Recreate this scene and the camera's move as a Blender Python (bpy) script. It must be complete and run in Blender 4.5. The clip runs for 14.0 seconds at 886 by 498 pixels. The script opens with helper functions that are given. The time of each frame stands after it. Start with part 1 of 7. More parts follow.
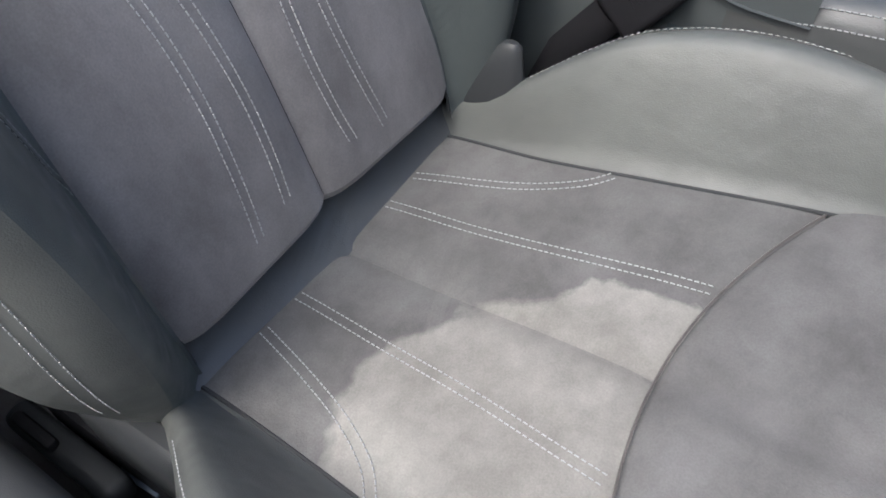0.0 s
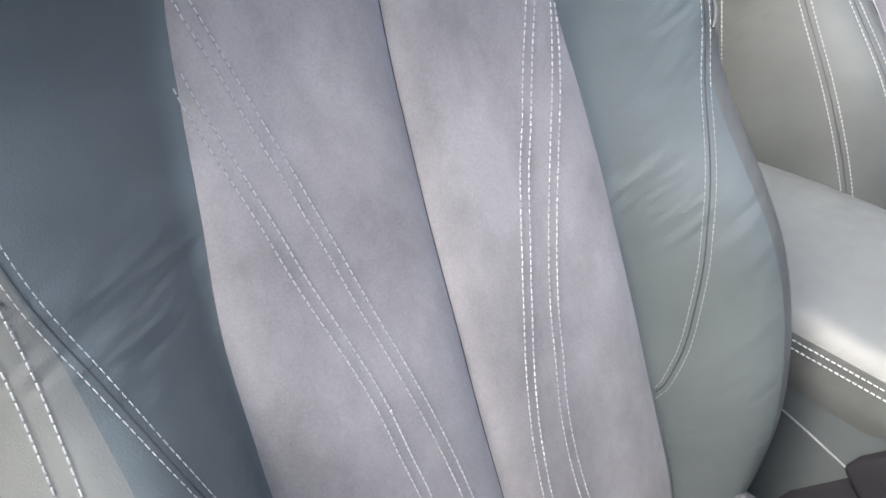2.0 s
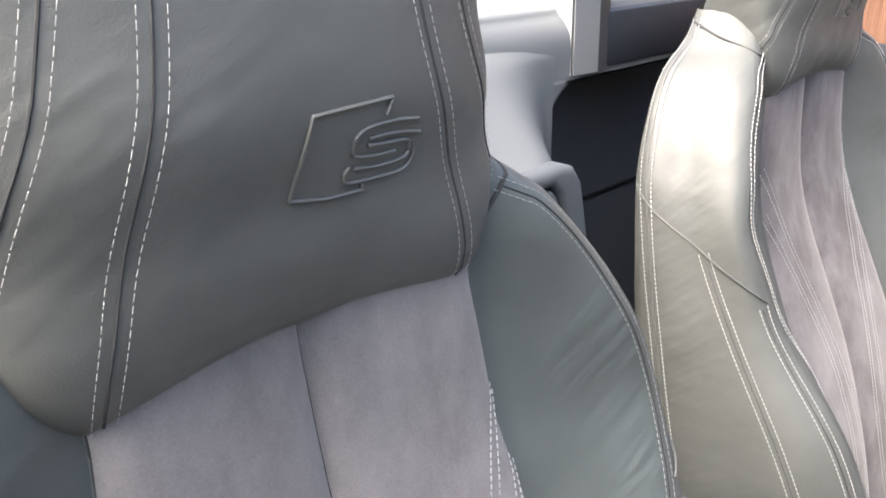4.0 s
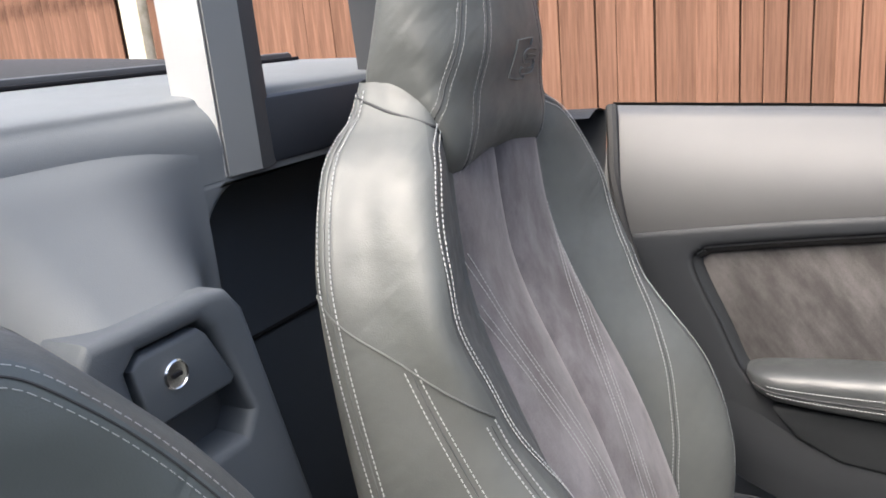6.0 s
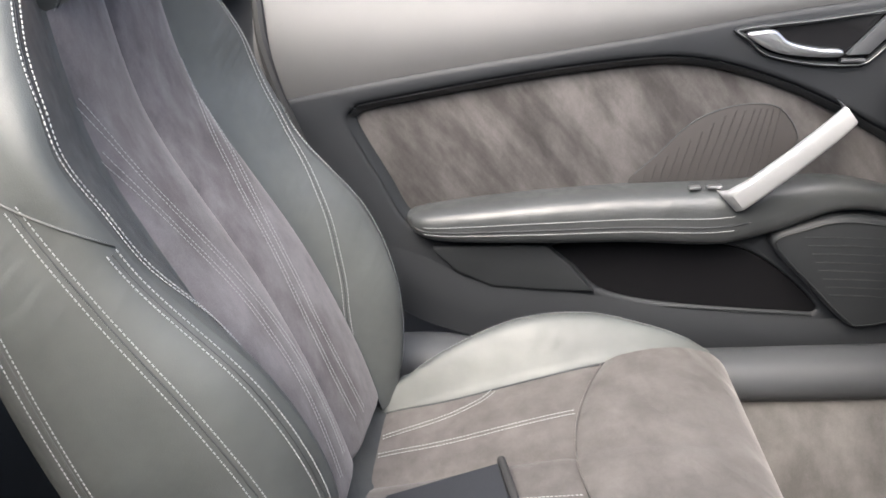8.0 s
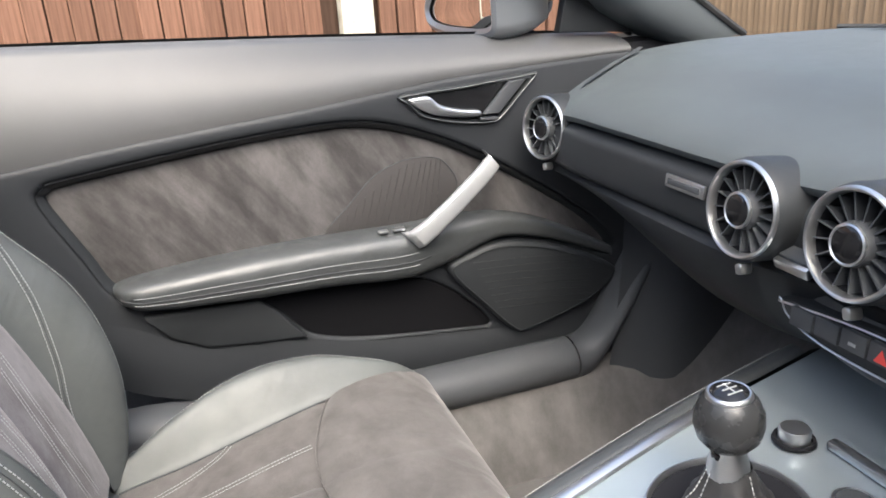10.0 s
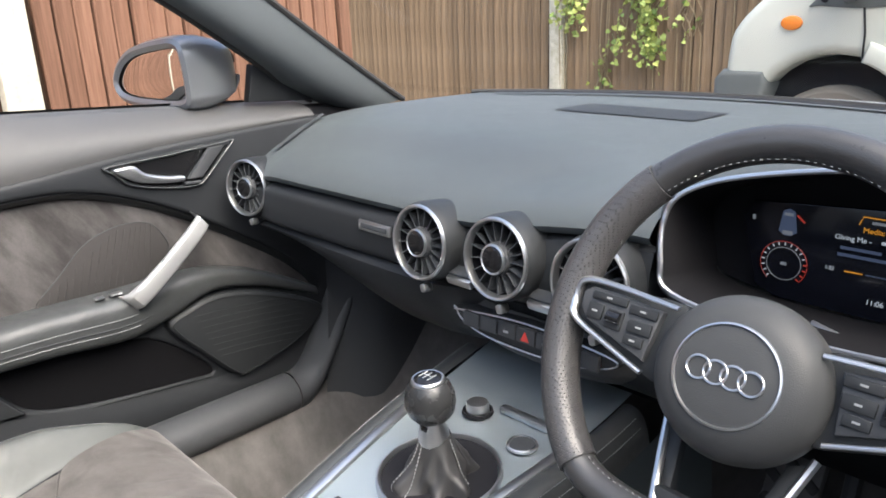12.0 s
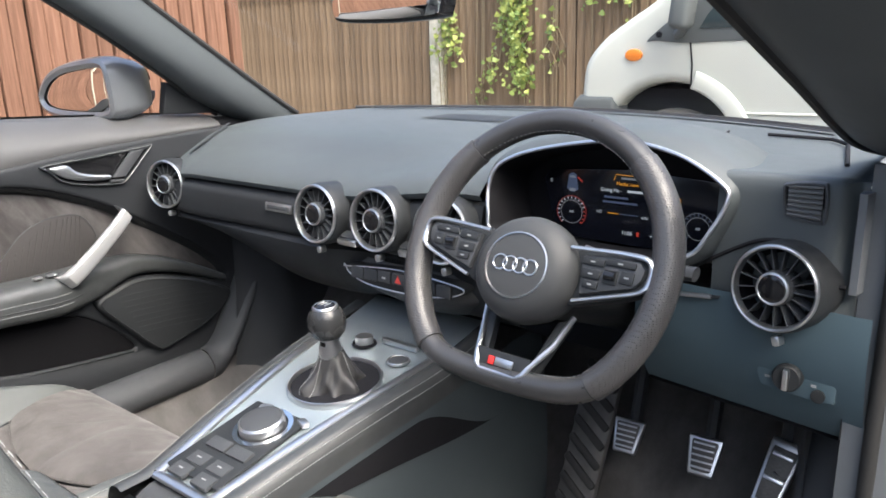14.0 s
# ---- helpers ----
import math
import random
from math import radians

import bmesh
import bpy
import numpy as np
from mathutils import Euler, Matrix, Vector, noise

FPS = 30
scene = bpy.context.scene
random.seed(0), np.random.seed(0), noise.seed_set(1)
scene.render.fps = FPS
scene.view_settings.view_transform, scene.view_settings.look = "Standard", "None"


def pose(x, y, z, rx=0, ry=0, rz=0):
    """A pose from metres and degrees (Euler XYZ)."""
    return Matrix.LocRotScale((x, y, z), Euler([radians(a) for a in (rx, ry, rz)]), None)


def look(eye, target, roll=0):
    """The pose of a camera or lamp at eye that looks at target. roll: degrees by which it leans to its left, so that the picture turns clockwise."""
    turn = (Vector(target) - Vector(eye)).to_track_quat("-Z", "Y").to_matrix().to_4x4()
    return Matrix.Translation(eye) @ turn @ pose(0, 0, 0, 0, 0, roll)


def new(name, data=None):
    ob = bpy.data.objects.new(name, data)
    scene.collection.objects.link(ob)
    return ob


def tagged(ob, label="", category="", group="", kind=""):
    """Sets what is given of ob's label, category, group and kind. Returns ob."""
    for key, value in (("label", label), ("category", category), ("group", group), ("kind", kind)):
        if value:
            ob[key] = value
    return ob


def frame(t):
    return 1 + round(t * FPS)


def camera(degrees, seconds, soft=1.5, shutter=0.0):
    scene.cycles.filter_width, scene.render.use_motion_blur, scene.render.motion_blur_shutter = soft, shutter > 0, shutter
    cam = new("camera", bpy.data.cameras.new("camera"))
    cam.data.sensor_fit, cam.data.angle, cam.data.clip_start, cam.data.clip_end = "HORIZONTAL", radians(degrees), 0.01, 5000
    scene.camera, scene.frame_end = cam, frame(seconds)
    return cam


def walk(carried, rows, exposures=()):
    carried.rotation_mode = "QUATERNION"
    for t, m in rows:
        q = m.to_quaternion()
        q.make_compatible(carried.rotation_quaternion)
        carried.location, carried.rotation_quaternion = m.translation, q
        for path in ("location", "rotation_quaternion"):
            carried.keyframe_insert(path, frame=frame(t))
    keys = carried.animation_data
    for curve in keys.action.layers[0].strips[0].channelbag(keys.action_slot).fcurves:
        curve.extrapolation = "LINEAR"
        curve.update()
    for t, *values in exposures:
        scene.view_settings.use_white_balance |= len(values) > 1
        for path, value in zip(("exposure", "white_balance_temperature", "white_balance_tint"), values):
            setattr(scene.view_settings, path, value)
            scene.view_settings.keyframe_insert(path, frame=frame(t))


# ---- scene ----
# Car axes: x to the car's right (driver's side), y ahead, z up; the ground is z = 0.
cam = camera(60.5, 14.0, soft=1.7, shutter=0.0)
walk(cam, [
    (0, pose(0.6346, 0.4502, 0.8430, 39.13, 1.24, 124.32)),
    (0.5, pose(0.6306, 0.4201, 0.8559, 42.87, 1.34, 128.88)),
    (1, pose(0.6137, 0.3914, 0.9057, 45.87, 1.42, 133.76)),
    (1.5, pose(0.5892, 0.3936, 0.9320, 51.52, 2.09, 140.70)),
    (2, pose(0.5938, 0.3532, 0.9873, 54.86, 1.84, 141.59)),
    (2.5, pose(0.5777, 0.3204, 1.0634, 55.88, 1.59, 142.97)),
    (3, pose(0.5744, 0.3027, 1.1082, 60.58, 1.76, 142.50)),
    (3.5, pose(0.5660, 0.2932, 1.1388, 64.47, 1.28, 140.14)),
    (3.7, pose(0.5571, 0.2761, 1.1476, 65.73, 1.25, 138.48)),
    (5.8, pose(0.3465, 0.2272, 1.1157, 74.79, 4.87, 118.65)),
    (6, pose(0.3446, 0.2332, 1.1012, 74.51, 5.25, 117.03)),
    (6.5, pose(0.3465, 0.2560, 1.0628, 72.70, 5.95, 112.81)),
    (7, pose(0.3517, 0.2777, 1.0387, 70.36, 6.25, 107.60)),
    (7.5, pose(0.3655, 0.3074, 1.0181, 68.42, 5.89, 101.84)),
    (8, pose(0.3713, 0.3260, 1.0149, 67.24, 5.26, 95.66)),
    (8.5, pose(0.3829, 0.3381, 1.0078, 67.46, 4.51, 89.52)),
    (8.7, pose(0.3909, 0.3395, 1.0082, 67.65, 4.23, 86.80)),
    (10.8, pose(0.5049, 0.2058, 1.0792, 70.87, 2.98, 60.21)),
    (11, pose(0.5140, 0.1994, 1.0854, 71.04, 2.78, 57.72)),
    (11.5, pose(0.5495, 0.1873, 1.0849, 71.78, 2.68, 51.62)),
    (12, pose(0.5868, 0.1531, 1.0916, 72.25, 2.27, 46.12)),
    (12.5, pose(0.6205, 0.1121, 1.0944, 72.78, 1.89, 42.29)),
    (13, pose(0.6725, 0.0724, 1.0821, 73.42, 1.61, 40.01)),
    (13.5, pose(0.7472, 0.0001, 1.0776, 73.97, 1.55, 38.72)),
    (14, pose(0.8196, -0.0696, 1.0823, 74.31, 1.60, 37.94)),
], exposures=[(0.0, 1.58, 5800, 8), (0.5, 1.88, 5800, 8), (1.0, 2.16, 5800, 8), (1.5, 2.22, 5850, 8), (2.0, 2.52, 6000, 9), (2.5, 2.68, 6250, 9.5), (3.0, 2.72, 6500, 10), (3.7, 2.70, 6500, 10), (5.8, 1.89, 6200, 9), (7.5, 1.97, 6100, 9), (8.7, 2.09, 6100, 8), (10.8, 1.84, 6100, 7), (12.5, 1.90, 6100, 7), (14.0, 1.98, 6100, 7)])
# ---- daylight: hazy sun from behind and to the right, open sky ----
SUN_DIR = Vector((0.55, -0.12, 0.82)).normalized()
world = bpy.data.worlds.new("world")
scene.world = world
world.use_nodes = True
wn = world.node_tree.nodes
wl = world.node_tree.links
sky = wn.new("ShaderNodeTexSky")
sky.sky_type = 'NISHITA'
sky.sun_disc = False
sky.sun_elevation = math.asin(SUN_DIR.z)
sky.sun_rotation = math.atan2(SUN_DIR.x, SUN_DIR.y)
sky.dust_density = 8.0
sky.ozone_density = 0.4
sky.air_density = 1.0
wl.new(sky.outputs[0], wn["Background"].inputs[0])
wn["Background"].inputs[1].default_value = 0.15
sun_data = bpy.data.lights.new("sun", 'SUN')
sun_data.energy = 0.95
sun_data.angle = radians(64)
sun_data.color = (1.0, 0.97, 0.93)
sun = new("sun", sun_data)
sun.matrix_world = look(SUN_DIR * 20, (0, 0, 0))


# ---- materials ----
def material(name, color, rough=0.5, metal=0.0, spec=0.5):
    m = bpy.data.materials.new(name)
    m.use_nodes = True
    b = m.node_tree.nodes["Principled BSDF"]
    b.inputs["Base Color"].default_value = (*color, 1)
    b.inputs["Roughness"].default_value = rough
    b.inputs["Metallic"].default_value = metal
    b.inputs["Specular IOR Level"].default_value = spec
    return m


def nodes_of(m):
    return m.node_tree.nodes, m.node_tree.links, m.node_tree.nodes["Principled BSDF"]


def tex(m, kind, scale, detail=4.0, rough=0.5, stretch=(1, 1, 1), turn=(0, 0, 0)):
    """A noise or cell texture in object space, in metres."""
    n, l, _ = nodes_of(m)
    co = n.new("ShaderNodeTexCoord")
    mp = n.new("ShaderNodeMapping")
    if any(turn):
        mp.vector_type = 'TEXTURE'
        stretch = tuple(1.0 / k for k in stretch)
    mp.inputs["Scale"].default_value = stretch
    mp.inputs["Rotation"].default_value = turn
    l.new(co.outputs["Object"], mp.inputs[0])
    t = n.new("ShaderNodeTexNoise" if kind == "noise" else "ShaderNodeTexVoronoi")
    t.inputs["Scale"].default_value = scale
    if kind == "noise":
        t.inputs["Detail"].default_value = detail
        t.inputs["Roughness"].default_value = rough
    l.new(mp.outputs[0], t.inputs["Vector"])
    return t


def vary(m, source, low, high, c0, c1, socket="Base Color"):
    """Colour (or roughness) runs from c0 to c1 as the texture goes from low to high."""
    n, l, b = nodes_of(m)
    r = n.new("ShaderNodeValToRGB")
    r.color_ramp.elements[0].position = low
    r.color_ramp.elements[1].position = high
    r.color_ramp.elements[0].color = (*c0, 1)
    r.color_ramp.elements[1].color = (*c1, 1)
    l.new(source, r.inputs[0])
    if socket:
        l.new(r.outputs[0], b.inputs[socket])
    return r


def bump(m, source, strength, distance, before=None):
    n, l, b = nodes_of(m)
    u = n.new("ShaderNodeBump")
    u.inputs["Strength"].default_value = strength
    u.inputs["Distance"].default_value = distance
    l.new(source, u.inputs["Height"])
    if before:
        l.new(before.outputs[0], u.inputs["Normal"])
    l.new(u.outputs[0], b.inputs["Normal"])
    return u


def mix_rgb(m, mode, a, b, fac=1.0):
    n, l, _ = nodes_of(m)
    x = n.new("ShaderNodeMix")
    x.data_type = 'RGBA'
    x.blend_type = mode
    x.inputs[0].default_value = fac
    l.new(a, x.inputs[6])
    if isinstance(b, tuple):
        x.inputs[7].default_value = (*b, 1)
    else:
        l.new(b, x.inputs[7])
    return x.outputs[2]


def leather(name, c, rough=0.42, wrinkle=0.34, crease=0.25):
    m = material(name, c, rough, 0.0, 0.56)
    a = tex(m, "noise", 9, 5)
    vary(m, a.outputs[0], 0.3, 0.7, tuple(k * 0.85 for k in c), tuple(k * 1.18 for k in c))
    cells = tex(m, "cell", 900)
    u = bump(m, cells.outputs["Distance"], 0.25, 0.0004)
    w = tex(m, "noise", 24, 2, 0.5, (1.0, 1.0, 1.7))
    u2 = bump(m, w.outputs[0], wrinkle, 0.004, u)
    w2 = tex(m, "noise", 14, 2)
    u3 = bump(m, w2.outputs[0], wrinkle, 0.006, u2)
    if crease:
        # fine folds that gather in places
        fold = tex(m, "noise", 48, 1, 0.5, (0.5, 0.5, 2.0), (0.6, 0.5, 0.0))
        where = vary(m, tex(m, "noise", 7, 2).outputs[0], 0.45, 0.62, (0, 0, 0), (1, 1, 1), None)
        both = mix_rgb(m, 'MULTIPLY', fold.outputs[0], where.outputs[0])
        bump(m, both, crease, 0.004, u3)
    vary(m, tex(m, "noise", 60, 3).outputs[0], 0.3, 0.7, (rough - .06,) * 3, (rough + .08,) * 3, "Roughness")
    return m


def suede(name, c, patch=None, folds=0.0):
    m = material(name, c, 0.95, 0.0, 0.15)
    n, l, b = nodes_of(m)
    b.inputs["Sheen Weight"].default_value = 0.35
    b.inputs["Sheen Roughness"].default_value = 0.45
    b.inputs["Sheen Tint"].default_value = (0.75, 0.72, 0.70, 1)
    big = tex(m, "noise", 13, 6, 0.65, (1, 1, 0.5))
    base = vary(m, big.outputs[0], 0.36, 0.66, tuple(k * 0.74 for k in c), tuple(k * 1.22 for k in c), None)
    fine = tex(m, "noise", 700, 2)
    f = vary(m, fine.outputs[0], 0.3, 0.7, (0.92,) * 3, (1.07,) * 3, None)
    out = mix_rgb(m, 'MULTIPLY', base.outputs[0], f.outputs[0])
    if patch:
        out = patch(m, out)
    l.new(out, b.inputs["Base Color"])
    u = bump(m, fine.outputs[0], 0.35, 0.0006)
    u = bump(m, tex(m, "noise", 26, 3).outputs[0], 0.25, 0.004, u)
    if folds:
        warp = tex(m, "noise", 10, 1.5, 0.5, (1.0, 1.5, 1.0), (0, 0, 0.5))
        warp.inputs["Distortion"].default_value = 0.8
        fold = vary(m, warp.outputs[0], 0.40, 0.62, (0, 0, 0), (1, 1, 1), None)
        bump(m, fold.outputs[0], folds, 0.004, u)
    return m


def grained(name, c, rough=0.55, spec=0.26, grain=1100):
    """Moulded soft-touch plastic with a fine grain."""
    m = material(name, c, rough, 0.0, spec)
    a = tex(m, "noise", 6, 4)
    vary(m, a.outputs[0], 0.3, 0.7, tuple(k * 0.95 for k in c), tuple(k * 1.06 for k in c))
    bump(m, tex(m, "cell", grain).outputs["Distance"], 0.3, 0.0004)
    vary(m, tex(m, "noise", 35, 4).outputs[0], 0.3, 0.7, (rough - .015,) * 3, (rough + .02,) * 3, "Roughness")
    return m


def worn_patch(m, under):
    """A pale patch on the driver's cushion, with a ragged edge, where the nap lies the other way."""
    n, l, _ = nodes_of(m)
    co = n.new("ShaderNodeTexCoord")
    ns = tex(m, "noise", 16, 5)
    mx = n.new("ShaderNodeMix")
    mx.data_type = 'VECTOR'
    mx.inputs[0].default_value = 0.085
    l.new(co.outputs["Object"], mx.inputs[4])
    l.new(ns.outputs["Color"], mx.inputs[5])
    best = None
    for cx, cy, cz, sx, sy in ((0.092, -0.004, 0.23, 8.8, 8.6), (-0.014, 0.020, 0.23, 19, 18)):
        mp = n.new("ShaderNodeMapping")
        mp.inputs["Location"].default_value = (-(cx * 0.915 + 0.0425) * sx, -(cy * 0.915 + 0.0425) * sy, 0)
        mp.inputs["Scale"].default_value = (sx, sy, 0)
        l.new(mx.outputs[1], mp.inputs[0])
        ln = n.new("ShaderNodeVectorMath")
        ln.operation = 'LENGTH'
        l.new(mp.outputs[0], ln.inputs[0])
        if best is None:
            best = ln.outputs["Value"]
        else:
            mn = n.new("ShaderNodeMath")
            mn.operation = 'MINIMUM'
            l.new(best, mn.inputs[0])
            l.new(ln.outputs["Value"], mn.inputs[1])
            best = mn.outputs[0]
    r = n.new("ShaderNodeValToRGB")
    r.color_ramp.elements[0].position = 0.82
    r.color_ramp.elements[1].position = 0.9
    r.color_ramp.elements[0].color = (2.0, 1.96, 1.84, 1)
    r.color_ramp.elements[1].color = (1, 1, 1, 1)
    l.new(best, r.inputs[0])
    return mix_rgb(m, 'MULTIPLY', under, r.outputs[0])


LEATHER = leather("leather_charcoal", (0.071, 0.076, 0.073), 0.50, 0.26, 0.35)
LEATHER_CREASED = leather("leather_creased", (0.066, 0.078, 0.078), 0.42, 0.20, 0.55)
SUEDE_BROWN = suede("suede_brown", (0.088, 0.082, 0.078), None, 0.45)
SUEDE = suede("suede_grey_brown", (0.178, 0.173, 0.174))
SUEDE_SEAT = suede("suede_seat", (0.112, 0.110, 0.110), None, 0.40)
SUEDE_WORN = suede("suede_worn", (0.104, 0.103, 0.102), worn_patch, 0.40)
THREAD = material("pale_thread", (0.30, 0.31, 0.31), 0.8)
SEAM = material("seam_shadow", (0.026, 0.028, 0.030), 0.8)
DASH_PAD = grained("dash_top_pad", (0.062, 0.071, 0.074), 0.5, 0.36)
TUNNEL = grained("tunnel_grey", (0.058, 0.071, 0.078), 0.5)
# dark plastic with the windscreen's teal reflection mixed into its base colour
KNEE_SHEEN = grained("knee_plastic_teal_sheen", (0.066, 0.100, 0.120), 0.5)
PLASTIC = grained("black_grained_plastic", (0.022, 0.024, 0.026), 0.5)
SOFT = grained("soft_dark_pad", (0.052, 0.055, 0.059), 0.48)
DOORTOP = grained("door_top_pad", (0.080, 0.080, 0.081), 0.48, 0.4)
DOOR = grained("door_panel_dark", (0.024, 0.026, 0.029), 0.5)
DOOR_LEATHER = leather("door_leather", (0.045, 0.048, 0.049), 0.38)
DARK = grained("dark_plastic", (0.012, 0.012, 0.014), 0.7, 0.14)
BULKHEAD = grained("bulkhead_pad", (0.128, 0.138, 0.144), 0.62, 0.25)
NAVY_DARK = grained("dark_navy_panel", (0.022, 0.026, 0.034), 0.6)
NAVY = grained("dark_lining", (0.056, 0.066, 0.080), 0.6)
HINGE = grained("hinge_plastic", (0.036, 0.039, 0.042), 0.34, 0.5)
WEB_BLUE = grained("blue_webbing", (0.13, 0.16, 0.20), 0.7)
GREYTRIM_LINE = material("dull_grey_line", (0.20, 0.205, 0.21), 0.45, 0.5)
GREY_EDGE = grained("grey_edge_plastic", (0.15, 0.155, 0.155), 0.5)
GLOSS = material("gloss_black", (0.01, 0.01, 0.011), 0.12)


def brushed_nap(m, under):
    """Slanting dark strokes where the nap was brushed."""
    s1 = tex(m, "noise", 9, 4, 0.6, (1.0, 2.4, 0.6), (0.62, 0, 0))
    r = vary(m, s1.outputs[0], 0.36, 0.60, (0.60, 0.58, 0.57), (1.2, 1.17, 1.15), None)
    return mix_rgb(m, 'MULTIPLY', under, r.outputs[0])


SUEDE_DOOR = suede("suede_door", (0.078, 0.076, 0.076), brushed_nap)


def stroked_nap(m, under):
    """Darker blotches where hands have turned the nap."""
    s1 = tex(m, "noise", 16, 5, 0.6, (1.0, 1.0, 0.45))
    r = vary(m, s1.outputs[0], 0.36, 0.58, (0.62, 0.60, 0.62), (1.12, 1.12, 1.13), None)
    return mix_rgb(m, 'MULTIPLY', under, r.outputs[0])


SUEDE_NAP = suede("suede_stroked", (0.118, 0.112, 0.116), stroked_nap)
CARPET = suede("carpet_dark", (0.100, 0.096, 0.093))
RUBBER = material("rubber", (0.02, 0.02, 0.02), 0.75)


def brushed(name, c, rough):
    m = material(name, c, rough, 1.0)
    t = tex(m, "noise", 20, 3)
    vary(m, t.outputs[0], 0.3, 0.7, (rough - .02,) * 3, (rough + .04,) * 3, "Roughness")
    return m


ALU = brushed("satin_aluminium", (0.56, 0.57, 0.58), 0.30)
ALU.node_tree.nodes["Principled BSDF"].inputs["Metallic"].default_value = 0.96
SATIN = brushed("bright_satin_metal", (0.54, 0.545, 0.545), 0.34)
SATIN.node_tree.nodes["Principled BSDF"].inputs["Metallic"].default_value = 0.6
CHROME = material("bright_metal", (0.78, 0.78, 0.78), 0.14, 1.0)
CONSOLE = material("console_grey", (0.36, 0.41, 0.43), 0.34, 0.6)
vary(CONSOLE, tex(CONSOLE, "noise", 40, 4).outputs[0], 0.3, 0.7, (0.30,) * 3, (0.42,) * 3, "Roughness")
# ---- building helpers ----
BASE = {}


def thing(name, at, label, category, group="", kind=""):
    """An Empty at a thing's base, which parents its parts."""
    e = new(name)
    e.empty_display_size = 0.05
    e.location = at
    BASE[e] = Vector(at)
    return tagged(e, label, category, group, kind)


def finish(bm, sharp=38):
    bmesh.ops.recalc_face_normals(bm, faces=bm.faces)
    for f in bm.faces:
        f.smooth = True
    for e in bm.edges:
        if len(e.link_faces) == 2 and e.calc_face_angle(0) > radians(sharp):
            e.smooth = False


def part(name, bm, mat, parent=None, label="", sharp=38, flip=True):
    """Links a bmesh, given in car axes, as one mesh under a thing or a part."""
    if flip:
        finish(bm, sharp)
    origin = BASE.get(parent, Vector((0, 0, 0)))
    bm.transform(Matrix.Translation(-origin))
    me = bpy.data.meshes.new(name)
    bm.to_mesh(me)
    bm.free()
    me.materials.append(mat)
    ob = new(name, me)
    if parent:
        ob.parent = parent
        BASE[ob] = origin
    if label:
        ob["label"] = label
    return ob


def single(name, bm, mat, label, category, group="", kind="", sharp=38):
    """A thing that is one mesh, its origin at its middle."""
    finish(bm, sharp)
    vs = [v.co for v in bm.verts]
    lo = Vector([min(v[k] for v in vs) for k in range(3)])
    hi = Vector([max(v[k] for v in vs) for k in range(3)])
    mid = (lo + hi) / 2
    mid.z = lo.z
    bm.transform(Matrix.Translation(-mid))
    me = bpy.data.meshes.new(name)
    bm.to_mesh(me)
    bm.free()
    me.materials.append(mat)
    ob = new(name, me)
    ob.location = mid
    BASE[ob] = mid
    return tagged(ob, label, category, group, kind)


def ease(x):
    x = min(1.0, max(0.0, x))
    return x * x * (3 - 2 * x)


def table(rows, x):
    """Smooth interpolation in a table of (x, a, b, ...), x rising or falling."""
    rows = rows if rows[0][0] < rows[-1][0] else rows[::-1]
    if x <= rows[0][0]:
        return np.array(rows[0][1:], float)
    if x >= rows[-1][0]:
        return np.array(rows[-1][1:], float)
    i = max(k for k in range(len(rows) - 1) if rows[k][0] <= x)
    p1, p2 = np.array(rows[i], float), np.array(rows[i + 1], float)
    p0 = np.array(rows[i - 1], float) if i > 0 else p1
    p3 = np.array(rows[i + 2], float) if i + 2 < len(rows) else p2
    h = p2[0] - p1[0]
    t = (x - p1[0]) / h
    m1 = (p2 - p0)[1:] / max(p2[0] - p0[0], 1e-9) * h
    m2 = (p3 - p1)[1:] / max(p3[0] - p1[0], 1e-9) * h
    return (2*t**3 - 3*t**2 + 1) * p1[1:] + (t**3 - 2*t**2 + t) * m1 + (-2*t**3 + 3*t**2) * p2[1:] + (t**3 - t**2) * m2


def spline(points, n=8, closed=False):
    """A smooth curve through points, n steps from each to the next."""
    pts = [np.array(p, float) for p in points]
    out = []
    k = len(pts)
    for i in range(k if closed else k - 1):
        if closed:
            p0, p1, p2, p3 = pts[(i - 1) % k], pts[i], pts[(i + 1) % k], pts[(i + 2) % k]
        else:
            p0, p1, p2, p3 = pts[max(i - 1, 0)], pts[i], pts[i + 1], pts[min(i + 2, k - 1)]
        for j in range(n):
            t = j / n
            out.append(0.5 * ((2*p1) + (p2 - p0)*t + (2*p0 - 5*p1 + 4*p2 - p3)*t*t + (3*p1 - p0 - 3*p2 + p3)*t**3))
    if not closed:
        out.append(pts[-1])
    return out


def resample(points, step, closed=False):
    """Points at equal steps along a polyline."""
    p = [Vector(q) for q in points]
    if closed:
        p.append(p[0])
    out, carry = [p[0].copy()], 0.0
    for a, b in zip(p, p[1:]):
        d = (b - a).length
        s = step - carry
        while s <= d and d > 0:
            out.append(a.lerp(b, s / d))
            s += step
        carry = (carry + d) % step
    return out


def sheet(fn, us, vs, bm=None, wrap_u=False, wrap_v=False):
    """A grid surface fn(u, v)."""
    bm = bm or bmesh.new()
    g = [[bm.verts.new(fn(u, v)) for v in vs] for u in us]
    nu, nv = len(us), len(vs)
    for i in range(nu if wrap_u else nu - 1):
        for j in range(nv if wrap_v else nv - 1):
            a, b = g[i][j], g[(i + 1) % nu][j]
            c, d = g[(i + 1) % nu][(j + 1) % nv], g[i][(j + 1) % nv]
            q = []
            for x in (a, b, c, d):
                if x not in q:
                    q.append(x)
            bm.faces.new(q)
    return bm


